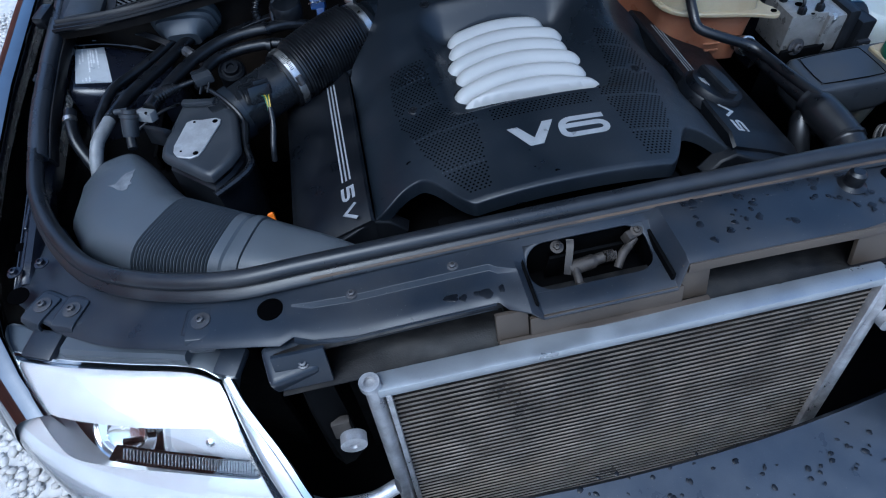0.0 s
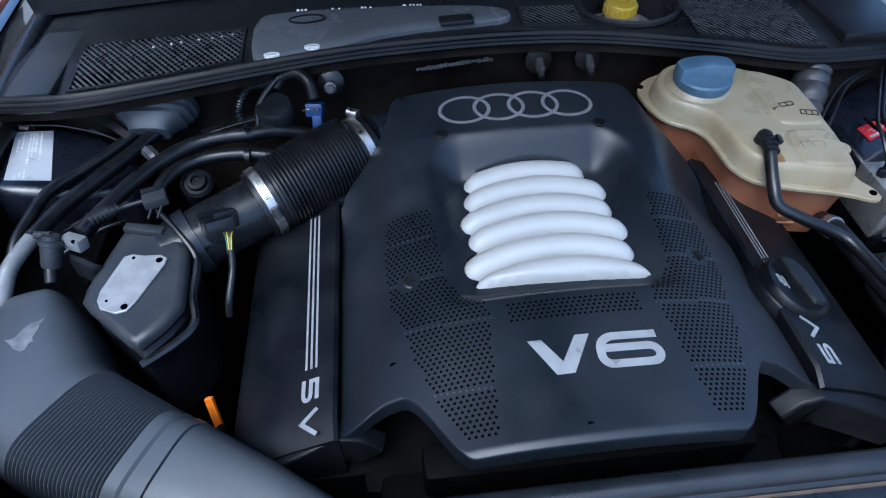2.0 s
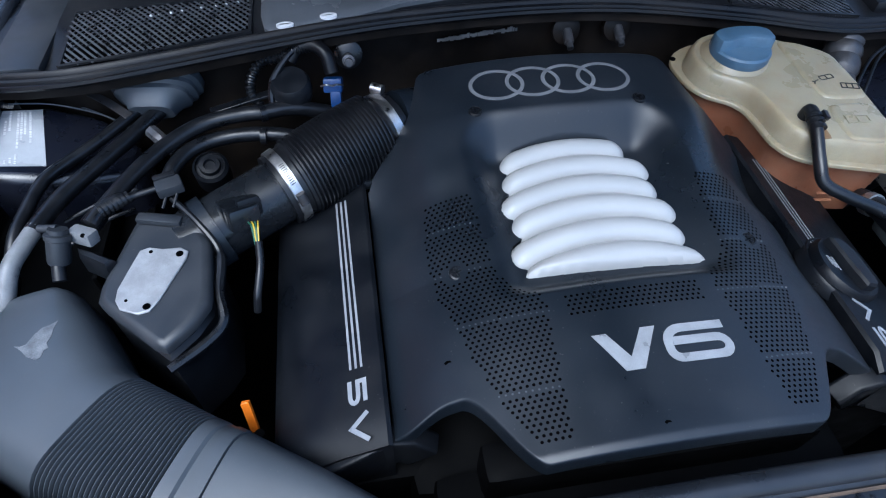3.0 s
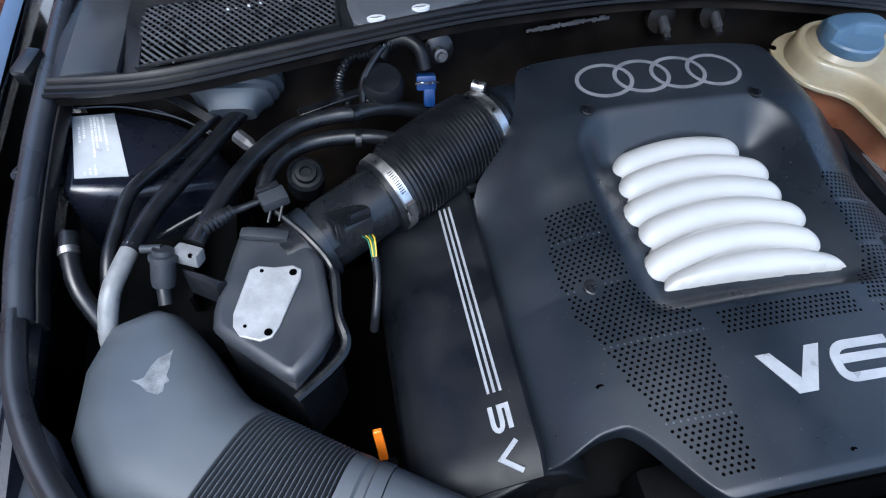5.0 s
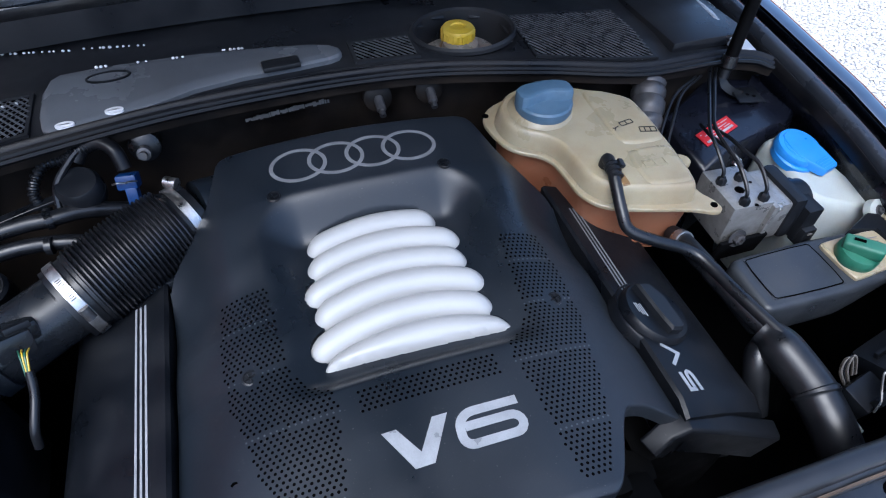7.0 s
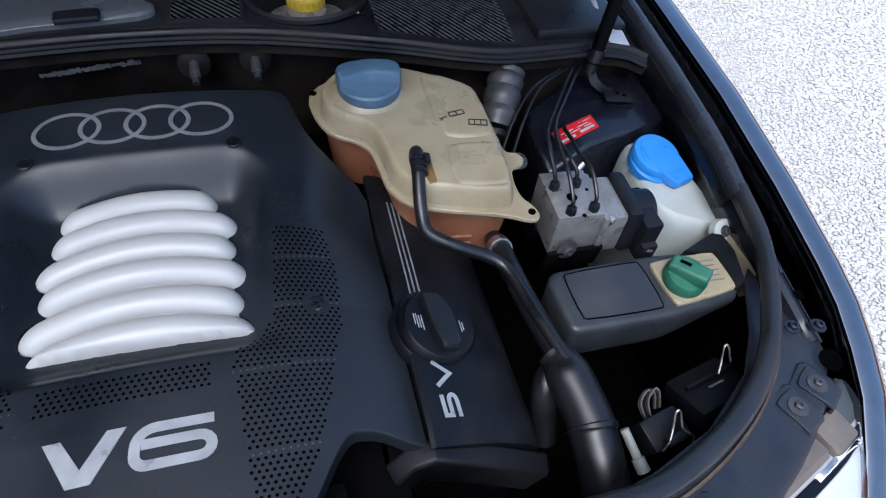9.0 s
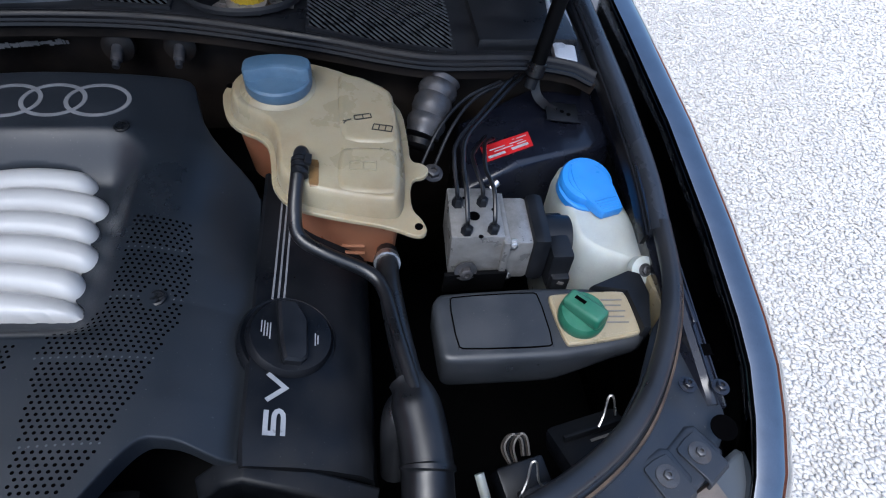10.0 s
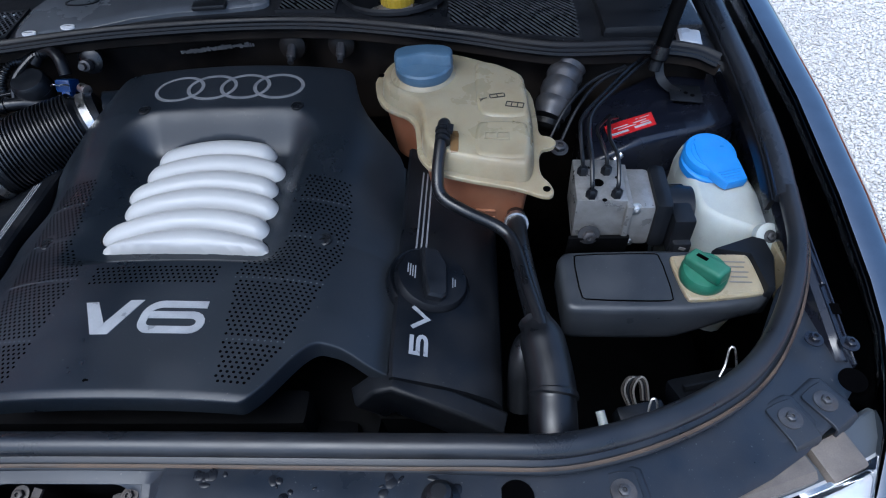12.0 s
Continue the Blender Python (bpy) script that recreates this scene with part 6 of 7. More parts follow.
part("clamp", sweep([(-0.6535, 0.126, 0.833), (-0.652, 0.119, 0.831)], 0.0102, straight=True, seg=16), "steel", stub, "bright wire clamp")

grommet = thing("hose_grommet", (-0.5, 0.335, 0.8), "stepped rubber grommet in the firewall", "grommet")
axis = Vector((-0.1, -0.78, -0.35)).normalized()
across = Vector((1, -0.1, 0)).normalized()
upward = across.cross(axis).normalized() * -1
centre = Vector((-0.499, 0.349, 0.842))
rings = []
for d, w, h in ((-0.01, 0.058, 0.034), (0.002, 0.058, 0.034), (0.006, 0.053, 0.031), (0.012, 0.053, 0.031), (0.016, 0.046, 0.028), (0.022, 0.046, 0.028), (0.027, 0.037, 0.024), (0.036, 0.03, 0.02), (0.042, 0.027, 0.016)):
    ring = []
    for k in range(28):
        a = 2 * math.pi * k / 28
        ca, sa = math.cos(a), math.sin(a)
        ring.append(centre + axis * d + across * w * math.copysign(abs(ca) ** 0.6, ca) + upward * h * math.copysign(abs(sa) ** 0.6, sa))
    rings.append(ring)
part("boot", loft(rings), "duct", grommet, sharp=30)
battery = thing("label_box", (-0.645, 0.31, 0.65), "glossy black plastic box with a silver label", "box")
box_top = lambda x, y: 0.828 - 0.28 * (x + 0.66)
bm = stack(softened([(-0.69, 0.338), (-0.637, 0.35), (-0.579, 0.34), (-0.545, 0.318), (-0.518, 0.275), (-0.525, 0.232), (-0.6, 0.215), (-0.678, 0.204)], 1, 0.08), [(-0.008, 0.6), (-0.002, lambda x, y: box_top(x, y) - 0.04), (0, lambda x, y: box_top(x, y) - 0.012), (0.004, lambda x, y: box_top(x, y) - 0.004), (0.011, box_top)])
part("case", bm, "rail", battery, sharp=60)
corners = [Vector(c) for c in ((-0.666, 0.226), (-0.617, 0.235), (-0.643, 0.337), (-0.683, 0.324))]
lab = part("label", stack(corners, [(0, lambda x, y: box_top(x, y) + 0.0002), (0, lambda x, y: box_top(x, y) + 0.0009)]), "label", battery, "silver paper label")
rng = random.Random(8)
bm = bmesh.new()
for u, v0, v1 in ((0.14, 0.55, 0.8), (0.24, 0.62, 0.97), (0.42, 0.3, 0.94), (0.5, 0.45, 0.96), (0.58, 0.55, 0.94), (0.7, 0.4, 0.98), (0.3, 0.05, 0.14), (0.4, 0.03, 0.2), (0.2, 0.04, 0.1)):
    v = v0
    while v < v1:
        at = [corners[0].lerp(corners[1], u).lerp(corners[3].lerp(corners[2], u), w) for w in (v, v + 0.016)]
        ribbon(at, 0.0022, box_top, 0.0014, bm, 0.0005)
        v += rng.uniform(0.022, 0.04)
tagged(part("print_bar", bm, "gloss_white", lab, "rows of pale unreadable print"), kind="stuff")
for pts in ([(-0.666, 0.362), (-0.644, 0.365), (-0.595, 0.352), (-0.534, 0.322)], [(-0.69, 0.342), (-0.637, 0.354), (-0.577, 0.344), (-0.541, 0.32)]):
    part("seam_line", sweep([(x, y, box_top(x, y) - 0.003) for x, y in pts], 0.0012, seg=6), "duct", battery)
knob = thing("round_cap", (-0.425, 0.203, 0.8), "round black stepped rubber cap among the hoses", "cap")
part("cap", lathe([(0.021, -0.03), (0.021, 0.0), (0.0175, 0.004), (0.0175, 0.0005), (0.0125, 0.001), (0.0115, 0.007), (0.007, 0.0075), (0.006, 0.004), (0.001, 0.004)], (-0.424, 0.205, 0.818), (0.1, -0.4, 1), 26), "cam", knob)
stay = thing("steel_stay", (-0.56, 0.33, 0.82), "short flat grey steel stay beside the grommet", "stay")
part("stay", sweep([(-0.592, 0.362, 0.829), (-0.56, 0.333, 0.83), (-0.528, 0.3, 0.83)], 1.0, profile=[(-0.0055, -0.0012), (0.0055, -0.0012), (0.0055, 0.0012), (-0.0055, 0.0012)], straight=True), "bolt", stay)
glint = thing("pipe_union", (-0.485, 0.25, 0.82), "dull metal pipe union below the vent hose", "union")
part("union", sweep([(-0.497, 0.268, 0.829), (-0.478, 0.247, 0.824), (-0.468, 0.236, 0.818)], lambda t: 0.0068 + 0.002 * (t < 0.35), seg=8), "bolt", glint)
for pts in ([(-0.585, 0.155, 0.8), (-0.54, 0.17, 0.812), (-0.505, 0.182, 0.815)], [(-0.58, 0.125, 0.79), (-0.54, 0.15, 0.8), (-0.51, 0.165, 0.8)]):
    rod = thing("thin_cable", pts[0], "thin black cable crossing behind the hoses", "cable", "thin cables")
    part("cable", sweep(pts, 0.0024, seg=8), "rubber", rod)
tray = thing("inner_tray", (-0.6, 0.15, 0.6), "black plastic tray below the hoses", "tray")
part("tray", block((-0.6, 0.2, 0.72), (0.16, 0.3, 0.02), 0.006, (4, 0, 0)), "dark", tray)
part("tray_rib", block((-0.56, 0.2, 0.745), (0.006, 0.2, 0.03), 0.002), "dark", tray)
dip = thing("dipstick_handle", (-0.385, -0.085, 0.72), "bright orange dipstick handle beside the duct", "dipstick")
part("handle", sweep([(-0.379, -0.094, 0.728), (-0.38, -0.088, 0.745), (-0.3815, -0.081, 0.762), (-0.382, -0.0795, 0.7655)], lambda t: 1 - 0.35 * ease(0.8, 1.0, t), profile=[(-0.0042, -0.0024), (0.0042, -0.0024), (0.0042, 0.0024), (-0.0042, 0.0024)], up=(0, 1, 0)), "orange", dip, bevel=0.0012)
part("tube", sweep([(-0.372, -0.104, 0.742), (-0.37, -0.11, 0.6)], 0.005, straight=True), "dark", dip)

sensor = thing("pressure_sensor", (-0.32, 0.33, 0.84), "black round sensor with wiring and blue plug on the firewall", "sensor")
part("body", lathe([(0.024, 0), (0.026, 0.006), (0.026, 0.03), (0.022, 0.036), (0.004, 0.037)], (-0.325, 0.325, 0.83), (0.05, -0.25, 1), 24), "plastic", sensor)
part("ribbed_loom", sweep([(-0.362, 0.305, 0.83), (-0.375, 0.325, 0.85), (-0.36, 0.345, 0.872), (-0.335, 0.348, 0.876), (-0.315, 0.35, 0.884), (-0.295, 0.352, 0.886)], lambda t: 0.006 + 0.0012 * math.sin(t * 160), seg=10, per=20), "rubber", sensor)
part("cable", sweep([(-0.35, 0.3, 0.835), (-0.345, 0.318, 0.862), (-0.325, 0.34, 0.88), (-0.31, 0.352, 0.887)], 0.004, seg=8), "rubber", sensor)
part("elbow", sweep([(-0.322, 0.346, 0.872), (-0.31, 0.354, 0.884), (-0.29, 0.352, 0.889), (-0.275, 0.34, 0.882), (-0.27, 0.328, 0.862)], 0.0088, seg=12), "cowl_rubber", sensor)
part("body_band", lathe([(0.0275, 0.0), (0.0275, 0.005), (0.026, 0.006)], (-0.325, 0.3235, 0.842), (0.05, -0.25, 1), 24), "plastic", sensor)
part("blue_plug", block((-0.270, 0.32, 0.85), (0.024, 0.022, 0.018), 0.003, (-25, 0, -6)), "plug_blue", sensor, "blue plastic plug")
part("plug_tail", block((-0.268, 0.308, 0.836), (0.014, 0.014, 0.022), 0.003, (-25, 0, -6)), "plug_blue", sensor, "blue plastic plug tail")
part("plug_clip", sweep([(-0.285, 0.307, 0.858), (-0.277, 0.303, 0.862), (-0.271, 0.306, 0.858), (-0.265, 0.302, 0.862), (-0.257, 0.306, 0.858)], 0.0012, seg=6), "steel", sensor)
sensor.location.y -= 0.014
stud = thing("firewall_stud", (-0.247, 0.345, 0.858), "bright threaded stud with rubber washer", "stud")
part("washer", lathe([(0.019, -0.01), (0.019, -0.004), (0.012, 0.0)], (-0.247, 0.345, 0.866), (0, -1, 0.35), 20), "rubber", stud)
part("nut", lathe([(0.0085, -0.002), (0.0085, 0.008), (0.005, 0.009), (0.005, 0.016)], (-0.247, 0.338, 0.864), (0, -1, 0.35), 12), "bolt", stud)
for x in (0.06, 0.135):
    ob = thing("firewall_bolt", (x, 0.36, 0.86), "grimy bolt with rubber boot on the firewall", "bolt", "firewall bolts")
    part("boot", lathe([(0.02, 0), (0.02, 0.01), (0.012, 0.014)], (x, 0.38, 0.872 - 0.01), (0, -1, 0.3), 18), "wall", ob)
    part("shank", lathe([(0.007, 0), (0.007, 0.02), (0.0045, 0.022), (0.0045, 0.03)], (x, 0.37, 0.865), (0, -0.7, -0.3), 12), "bolt", ob)

# ---- expansion tank ----
tank = thing("coolant_tank", (0.33, 0.2, 0.74), "yellowed coolant expansion tank with faded blue cap", "coolant tank")
flange = [(0.19, 0.315), (0.196, 0.262), (0.212, 0.232), (0.252, 0.21), (0.258, 0.165), (0.26, 0.135), (0.28, 0.106), (0.325, 0.09), (0.386, 0.074), (0.414, 0.058), (0.426, 0.064), (0.422, 0.082), (0.41, 0.098), (0.413, 0.142), (0.43, 0.144), (0.437, 0.156), (0.43, 0.167), (0.415, 0.17), (0.416, 0.2), (0.412, 0.272), (0.37, 0.305), (0.3, 0.34), (0.24, 0.345)]
inner = [(0.205, 0.3), (0.203, 0.265), (0.217, 0.238), (0.257, 0.215), (0.264, 0.167), (0.266, 0.139), (0.285, 0.112), (0.327, 0.097), (0.386, 0.082), (0.401, 0.088), (0.407, 0.13), (0.409, 0.2), (0.404, 0.268), (0.366, 0.298), (0.3, 0.332), (0.24, 0.335)]
fz = lambda x, y: 0.83 + 0.06 * (y - 0.09)
soft_inner = softened(softened(inner, 1, 0.25), 1, 0.25)
bm = stack(soft_inner, [(0.012, lambda x, y: fz(x, y) - 0.09), (0.004, lambda x, y: fz(x, y) - 0.02), (0.002, lambda x, y: fz(x, y) - 0.003)])
part("lower_half", bm, "coolant", tank, "lower half stained brown-red by coolant")
bm = stack(softened(flange, 2, 0.25), [(0.001, lambda x, y: fz(x, y) - 0.004), (0, lambda x, y: fz(x, y) - 0.003), (0, lambda x, y: fz(x, y) + 0.001), (0.001, lambda x, y: fz(x, y) + 0.002)])
part("seam_flange", bm, "cream", tank)
bm = stack(soft_inner, [(0.0, lambda x, y: fz(x, y)), (0.002, lambda x, y: fz(x, y) + 0.012), (0.0035, lambda x, y: fz(x, y) + 0.019), (0.0055, lambda x, y: fz(x, y) + 0.0245), (0.0085, lambda x, y: fz(x, y) + 0.0275)])
part("upper_half", bm, "cream", tank, "yellowed translucent upper half", sharp=70)
# shallow raised fields with grooves between them
for poly, h in (([(0.33, 0.102), (0.397, 0.092), (0.402, 0.166), (0.334, 0.17)], 0.0296), ([(0.335, 0.176), (0.403, 0.17), (0.401, 0.264), (0.364, 0.292), (0.333, 0.302)], 0.0304)):
    bm = stack(softened(softened(poly, 1, 0.14), 1, 0.25), [(0, lambda x, y: fz(x, y) + 0.026), (0.002, lambda x, y: fz(x, y) + h - 0.0018), (0.004, lambda x, y: fz(x, y) + h - 0.0006), (0.0062, lambda x, y: fz(x, y) + h)])
    part("raised_field", bm, "cream", tank, sharp=70)
bm = stack(softened([(0.302, 0.112), (0.314, 0.11), (0.314, 0.15), (0.3025, 0.152)], 1, 0.12), [(0, lambda x, y: fz(x, y) + 0.004), (0.0005, lambda x, y: fz(x, y) + 0.0272), (0.0012, lambda x, y: fz(x, y) + 0.0279)])
part("fluid_window", bm, "amber", tank, "brown fluid showing through the plastic")
part("neck", lathe([(0.053, -0.045), (0.052, -0.022), (0.049, -0.012), (0.044, -0.004), (0.0385, 0.0), (0.036, 0.004)], (0.264, 0.277, 0.874), (0, 0, 1), 40), "cream", tank, sharp=70)
bm = lathe([(0.0375, -0.004), (0.0392, 0.0), (0.0388, 0.009), (0.0365, 0.0115), (0.002, 0.012)], (0.266, 0.272, 0.876), (0, -0.03, 1), 40)
cap = part("cap", bm, "cap_blue", tank, "faded blue screw cap")
bm = stack(softened([(0.2272, 0.262), (0.238, 0.2585), (0.252, 0.2645), (0.266, 0.2665), (0.28, 0.2645), (0.294, 0.2585), (0.3048, 0.262), (0.3052, 0.284), (0.292, 0.293), (0.266, 0.297), (0.24, 0.293), (0.2268, 0.284)], 1, 0.2), [(0, 0.883), (0, 0.8975), (0.0014, 0.9005), (0.0045, 0.902)])
part("grip", bm, "cap_blue", cap)
for x, y in ((0.4165, 0.072), (0.2, 0.312)):
    part("eyelet", lathe([(0.0045, 0), (0.0045, 0.0012), (0.001, 0.0012)], (x, y, fz(x, y) + 0.0018), seg=16), "hole", tank)
# moulded symbols on top, as plain marks
bm = None
for x, y, w, h, a in ((0.362, 0.2185, 0.018, 0.0013, 10), (0.364, 0.2115, 0.018, 0.0013, 10), (0.3535, 0.2135, 0.0013, 0.007, 10), (0.363, 0.215, 0.0013, 0.007, 10), (0.3725, 0.2165, 0.0013, 0.007, 10), (0.3455, 0.2095, 0.009, 0.0013, 22), (0.342, 0.208, 0.0045, 0.0013, -30), (0.342, 0.206, 0.0045, 0.0013, 70), (0.386, 0.1995, 0.022, 0.0013, -14), (0.384, 0.1905, 0.022, 0.0013, -14), (0.374, 0.197, 0.0013, 0.0095, -14), (0.381, 0.1965, 0.0013, 0.0095, -14), (0.3885, 0.195, 0.0013, 0.0095, -14), (0.3955, 0.192, 0.0013, 0.0095, -14)):
    bm = block((x, y, fz(x, y) + 0.0307), (w, h, 0.0006), 0, (3.4, 0, a), bm)
part("symbol", bm, "ink", tank, "dark moulded symbols")
for x, y in ((0.36, 0.13), (0.36, 0.142)):
    part("moulded_mark", block((x, y, fz(x, y) + 0.0304), (0.03, 0.0016, 0.0012), 0.0004, (3.4, 0, -4)), "cream", tank)
for x in (0.3455, 0.36, 0.3745):
    part("moulded_mark", block((x, 0.136, fz(x, 0.136) + 0.0304), (0.0016, 0.0125, 0.0012), 0.0004, (3.4, 0, -4)), "cream", tank)
for z in (0.762, 0.774):
    part("moulded_mark", block((0.345, 0.098, z), (0.026, 0.004, 0.002), 0.0006, (0, 0, -8)), "coolant", tank)
overflow = thing("overflow_hose", (0.29, 0.1, 0.85), "thin black hose from the coolant tank", "hose")
part("tube", sweep([(0.295, 0.138, 0.874), (0.292, 0.12, 0.868), (0.288, 0.085, 0.846), (0.292, 0.066, 0.83), (0.318, 0.05, 0.82), (0.36, 0.034, 0.806), (0.376, 0.012, 0.8), (0.386, -0.04, 0.797), (0.398, -0.1, 0.795)], 0.0074, per=10), "rubber", overflow)
part("fitting", sweep([(0.2965, 0.15, 0.862), (0.296, 0.147, 0.874), (0.2948, 0.136, 0.8745)], 0.0078, seg=16, per=4), "plastic", overflow)
for y, z in ((0.134, 0.8735), (0.127, 0.8715), (0.12, 0.868)):
    part("clip_ring", sweep([(0.2945, y + 0.002, z + 0.0006), (0.2943, y - 0.002, z - 0.0006)], 0.0092, straight=True, seg=16), "plastic", overflow)
part("clip_ear", block((0.3035, 0.13, 0.879), (0.007, 0.012, 0.006), 0.001, (10, 20, 0)), "plastic", overflow)
lowhose = thing("radiator_hose", (0.39, 0.0, 0.76), "thick black radiator hose", "hose")
part("upper", sweep([(0.383, 0.085, 0.775), (0.382, 0.06, 0.785), (0.382, 0.03, 0.788), (0.388, -0.03, 0.785), (0.396, -0.085, 0.782)], 0.0125), "rubber", lowhose)
part("clamp", sweep([(0.382, 0.07, 0.78), (0.382, 0.06, 0.785)], 0.015, straight=True, seg=16), "steel", lowhose)
part("sleeve", sweep([(0.392, -0.082, 0.782), (0.397, -0.098, 0.781), (0.402, -0.125, 0.776), (0.405, -0.155, 0.77), (0.404, -0.17, 0.766), (0.403, -0.2, 0.755), (0.402, -0.26, 0.72)], lambda t: 0.018 + 0.006 * ease(0.05, 0.25, t) + 0.002 * (0.55 < t < 0.62)), "rubber", lowhose)
fanhose = thing("bypass_hose", (0.36, -0.06, 0.7), "black hose elbow behind the radiator hose", "hose")
part("tube", sweep([(0.402, -0.125, 0.758), (0.394, -0.1, 0.763), (0.385, -0.098, 0.76), (0.379, -0.112, 0.745), (0.377, -0.14, 0.7)], 0.0145), "rubber", fanhose)

# ---- hydraulic unit ----
hydro = thing("hydraulic_unit", (0.49, 0.11, 0.72), "aluminium brake hydraulic block with motor and black pipes", "hydraulic unit")
blockpart = part("valve_block", block((0.485, 0.106, 0.782), (0.06, 0.078, 0.066), 0.002, (0, 0, -3)), "machined", hydro, "machined aluminium block")
part("motor_flange", block((0.532, 0.1, 0.774), (0.036, 0.074, 0.064), 0.006, (0, 0, -3)), "machined", hydro, "cast aluminium pump flange")
part("flange_rib", block((0.5175, 0.0995, 0.776), (0.008, 0.081, 0.069), 0.002, (0, 0, -3)), "machined", hydro)
part("motor_plate", block((0.559, 0.098, 0.776), (0.022, 0.08, 0.072), 0.009, (0, 0, -3)), "plastic", hydro)
part("motor", sweep([(0.57, 0.1, 0.77), (0.6, 0.098, 0.768)], 0.03, straight=True, seg=28), "plastic", hydro, "black pump motor")
sock = part("socket", block((0.582, 0.085, 0.766), (0.026, 0.07, 0.056), 0.004), "plastic", hydro)
part("plug", block((0.583, 0.052, 0.748), (0.022, 0.02, 0.03), 0.003), "plastic", sock)
part("tag", block((0.583, 0.0414, 0.756), (0.008, 0.001, 0.004), 0, (0, 20, 0)), "faded", sock)
for z in (0.748, 0.802):
    bolt((0.524, 0.066, z), 0.0045, (0, -1, 0.3), material="steel", parent=hydro)
part("bracket", block((0.485, 0.062, 0.742), (0.075, 0.006, 0.04), 0.002, (8, 0, 0)), "dark", hydro)
bolt((0.472, 0.06, 0.765), 0.008, (0, -1, 0.2), parent=hydro)
part("bleed_nipple", lathe([(0.005, 0), (0.005, 0.012), (0.0035, 0.013)], (0.51, 0.146, 0.812), (0.6, 0.3, 0.4), 10), "steel", hydro)
for (x, y), via in (((0.466, 0.118), ((0.464, 0.122, 0.838), (0.463, 0.146, 0.856), (0.469, 0.172, 0.862), (0.505, 0.225, 0.862), (0.552, 0.29, 0.86), (0.585, 0.33, 0.855))), ((0.4705, 0.075), ((0.4705, 0.08, 0.835), (0.471, 0.105, 0.852), (0.472, 0.14, 0.86), (0.482, 0.18, 0.862), (0.514, 0.226, 0.862), (0.56, 0.288, 0.86), (0.592, 0.325, 0.855))), ((0.495, 0.118), ((0.494, 0.124, 0.836), (0.489, 0.142, 0.845), (0.489, 0.17, 0.842), (0.5, 0.2, 0.83), (0.52, 0.24, 0.815))), ((0.5005, 0.075), ((0.501, 0.08, 0.835), (0.502, 0.106, 0.85), (0.498, 0.136, 0.852), (0.502, 0.165, 0.848), (0.51, 0.2, 0.836), (0.53, 0.235, 0.815)))):
    p = part("brake_pipe", sweep([(x, y, 0.812), (x, y + 0.001, 0.824), *via], 0.0026, seg=8), "rubber", hydro, "black coated brake pipe")
    part("pipe_nut", lathe([(0.0068, 0), (0.0068, 0.009), (0.0042, 0.012)], (x, y, 0.814), (0, 0, 1), 6), "plastic", p)
for x, y, r in ((0.4825, 0.099, 0.0068), (0.4855, 0.0675, 0.0028), (0.5065, 0.108, 0.0022), (0.475, 0.128, 0.002)):
    part("port_hole", lathe([(r, 0), (r, 0.0006), (0.0005, 0.0006)], (x, y, 0.8152), seg=18), "hole", blockpart)

# ---- steering fluid reservoir ----
steer = thing("steering_reservoir", (0.53, -0.01, 0.66), "black plastic housing with cream plate and green cap", "reservoir")
plan = [(0.436, 0.026), (0.548, 0.024), (0.654, 0.014), (0.656, -0.04), (0.642, -0.056), (0.558, -0.062), (0.438, -0.057), (0.43, -0.05), (0.427, 0.014)]
pz = lambda x, y: 0.772 + 0.1 * (y + 0.02) + 0.03 * (x - 0.54)
deep = lambda x: 0.052 - 0.034 * ease(0.54, 0.64, x)
bm = stack(softened(softened(plan, 1, 0.1), 1, 0.25), [(0.012, lambda x, y: pz(x, y) - deep(x) - 0.012), (0.006, lambda x, y: pz(x, y) - deep(x) - 0.008), (0.002, lambda x, y: pz(x, y) - deep(x) - 0.002), (0.0005, lambda x, y: pz(x, y) - deep(x) + 0.006), (0.0, lambda x, y: pz(x, y) - 0.008), (0.0015, lambda x, y: pz(x, y) - 0.003), (0.0045, lambda x, y: pz(x, y) - 0.0007), (0.008, pz)])
part("housing", bm, "grey_box", steer, sharp=50)
field = [(0.446, 0.018), (0.545, 0.016), (0.55, -0.05), (0.449, -0.044)]
bm = stack(field, [(0, lambda x, y: pz(x, y) - 0.001), (0, lambda x, y: pz(x, y) + 0.0006), (0.0006, lambda x, y: pz(x, y) + 0.0012)])
lid_part = part("lid_field", bm, "grey_box", steer)
loop = softened(softened(field, 1, 0.06), 1, 0.25)
# groove shade painted as a flat black line
part("lid_groove", ribbon([*loop, loop[0]], 0.0014, lambda x, y: pz(x, y) + 0.0013, 0.0002, None, 0.0008), "hole", steer)
bm = stack(softened(softened([(0.553, 0.01), (0.642, 0.008), (0.647, -0.046), (0.562, -0.053)], 1, 0.07), 2, 0.25), [(0, lambda x, y: pz(x, y) - 0.002), (0, lambda x, y: pz(x, y) + 0.004), (0.002, lambda x, y: pz(x, y) + 0.006)])
part("cream_plate", bm, "cream", steer, "cream plastic plate with small print")
bm = None
for k in range(5):
    bm = block((0.623, -0.004 - 0.0068 * k, pz(0.623, -0.004 - 0.0068 * k) + 0.0063), (0.024 - 0.006 * (k % 2), 0.0016, 0.0006), 0, (5, 0, -4), bm)
part("print_bar", bm, "faded", steer)
up = Vector((-0.05, -0.12, 1)).normalized()
base = Vector((0.584, -0.022, pz(0.584, -0.022) + 0.004))
bm = lathe([(0.0245, 0), (0.0255, 0.003), (0.0255, 0.013), (0.023, 0.017), (0.002, 0.018)], base, up, 32)
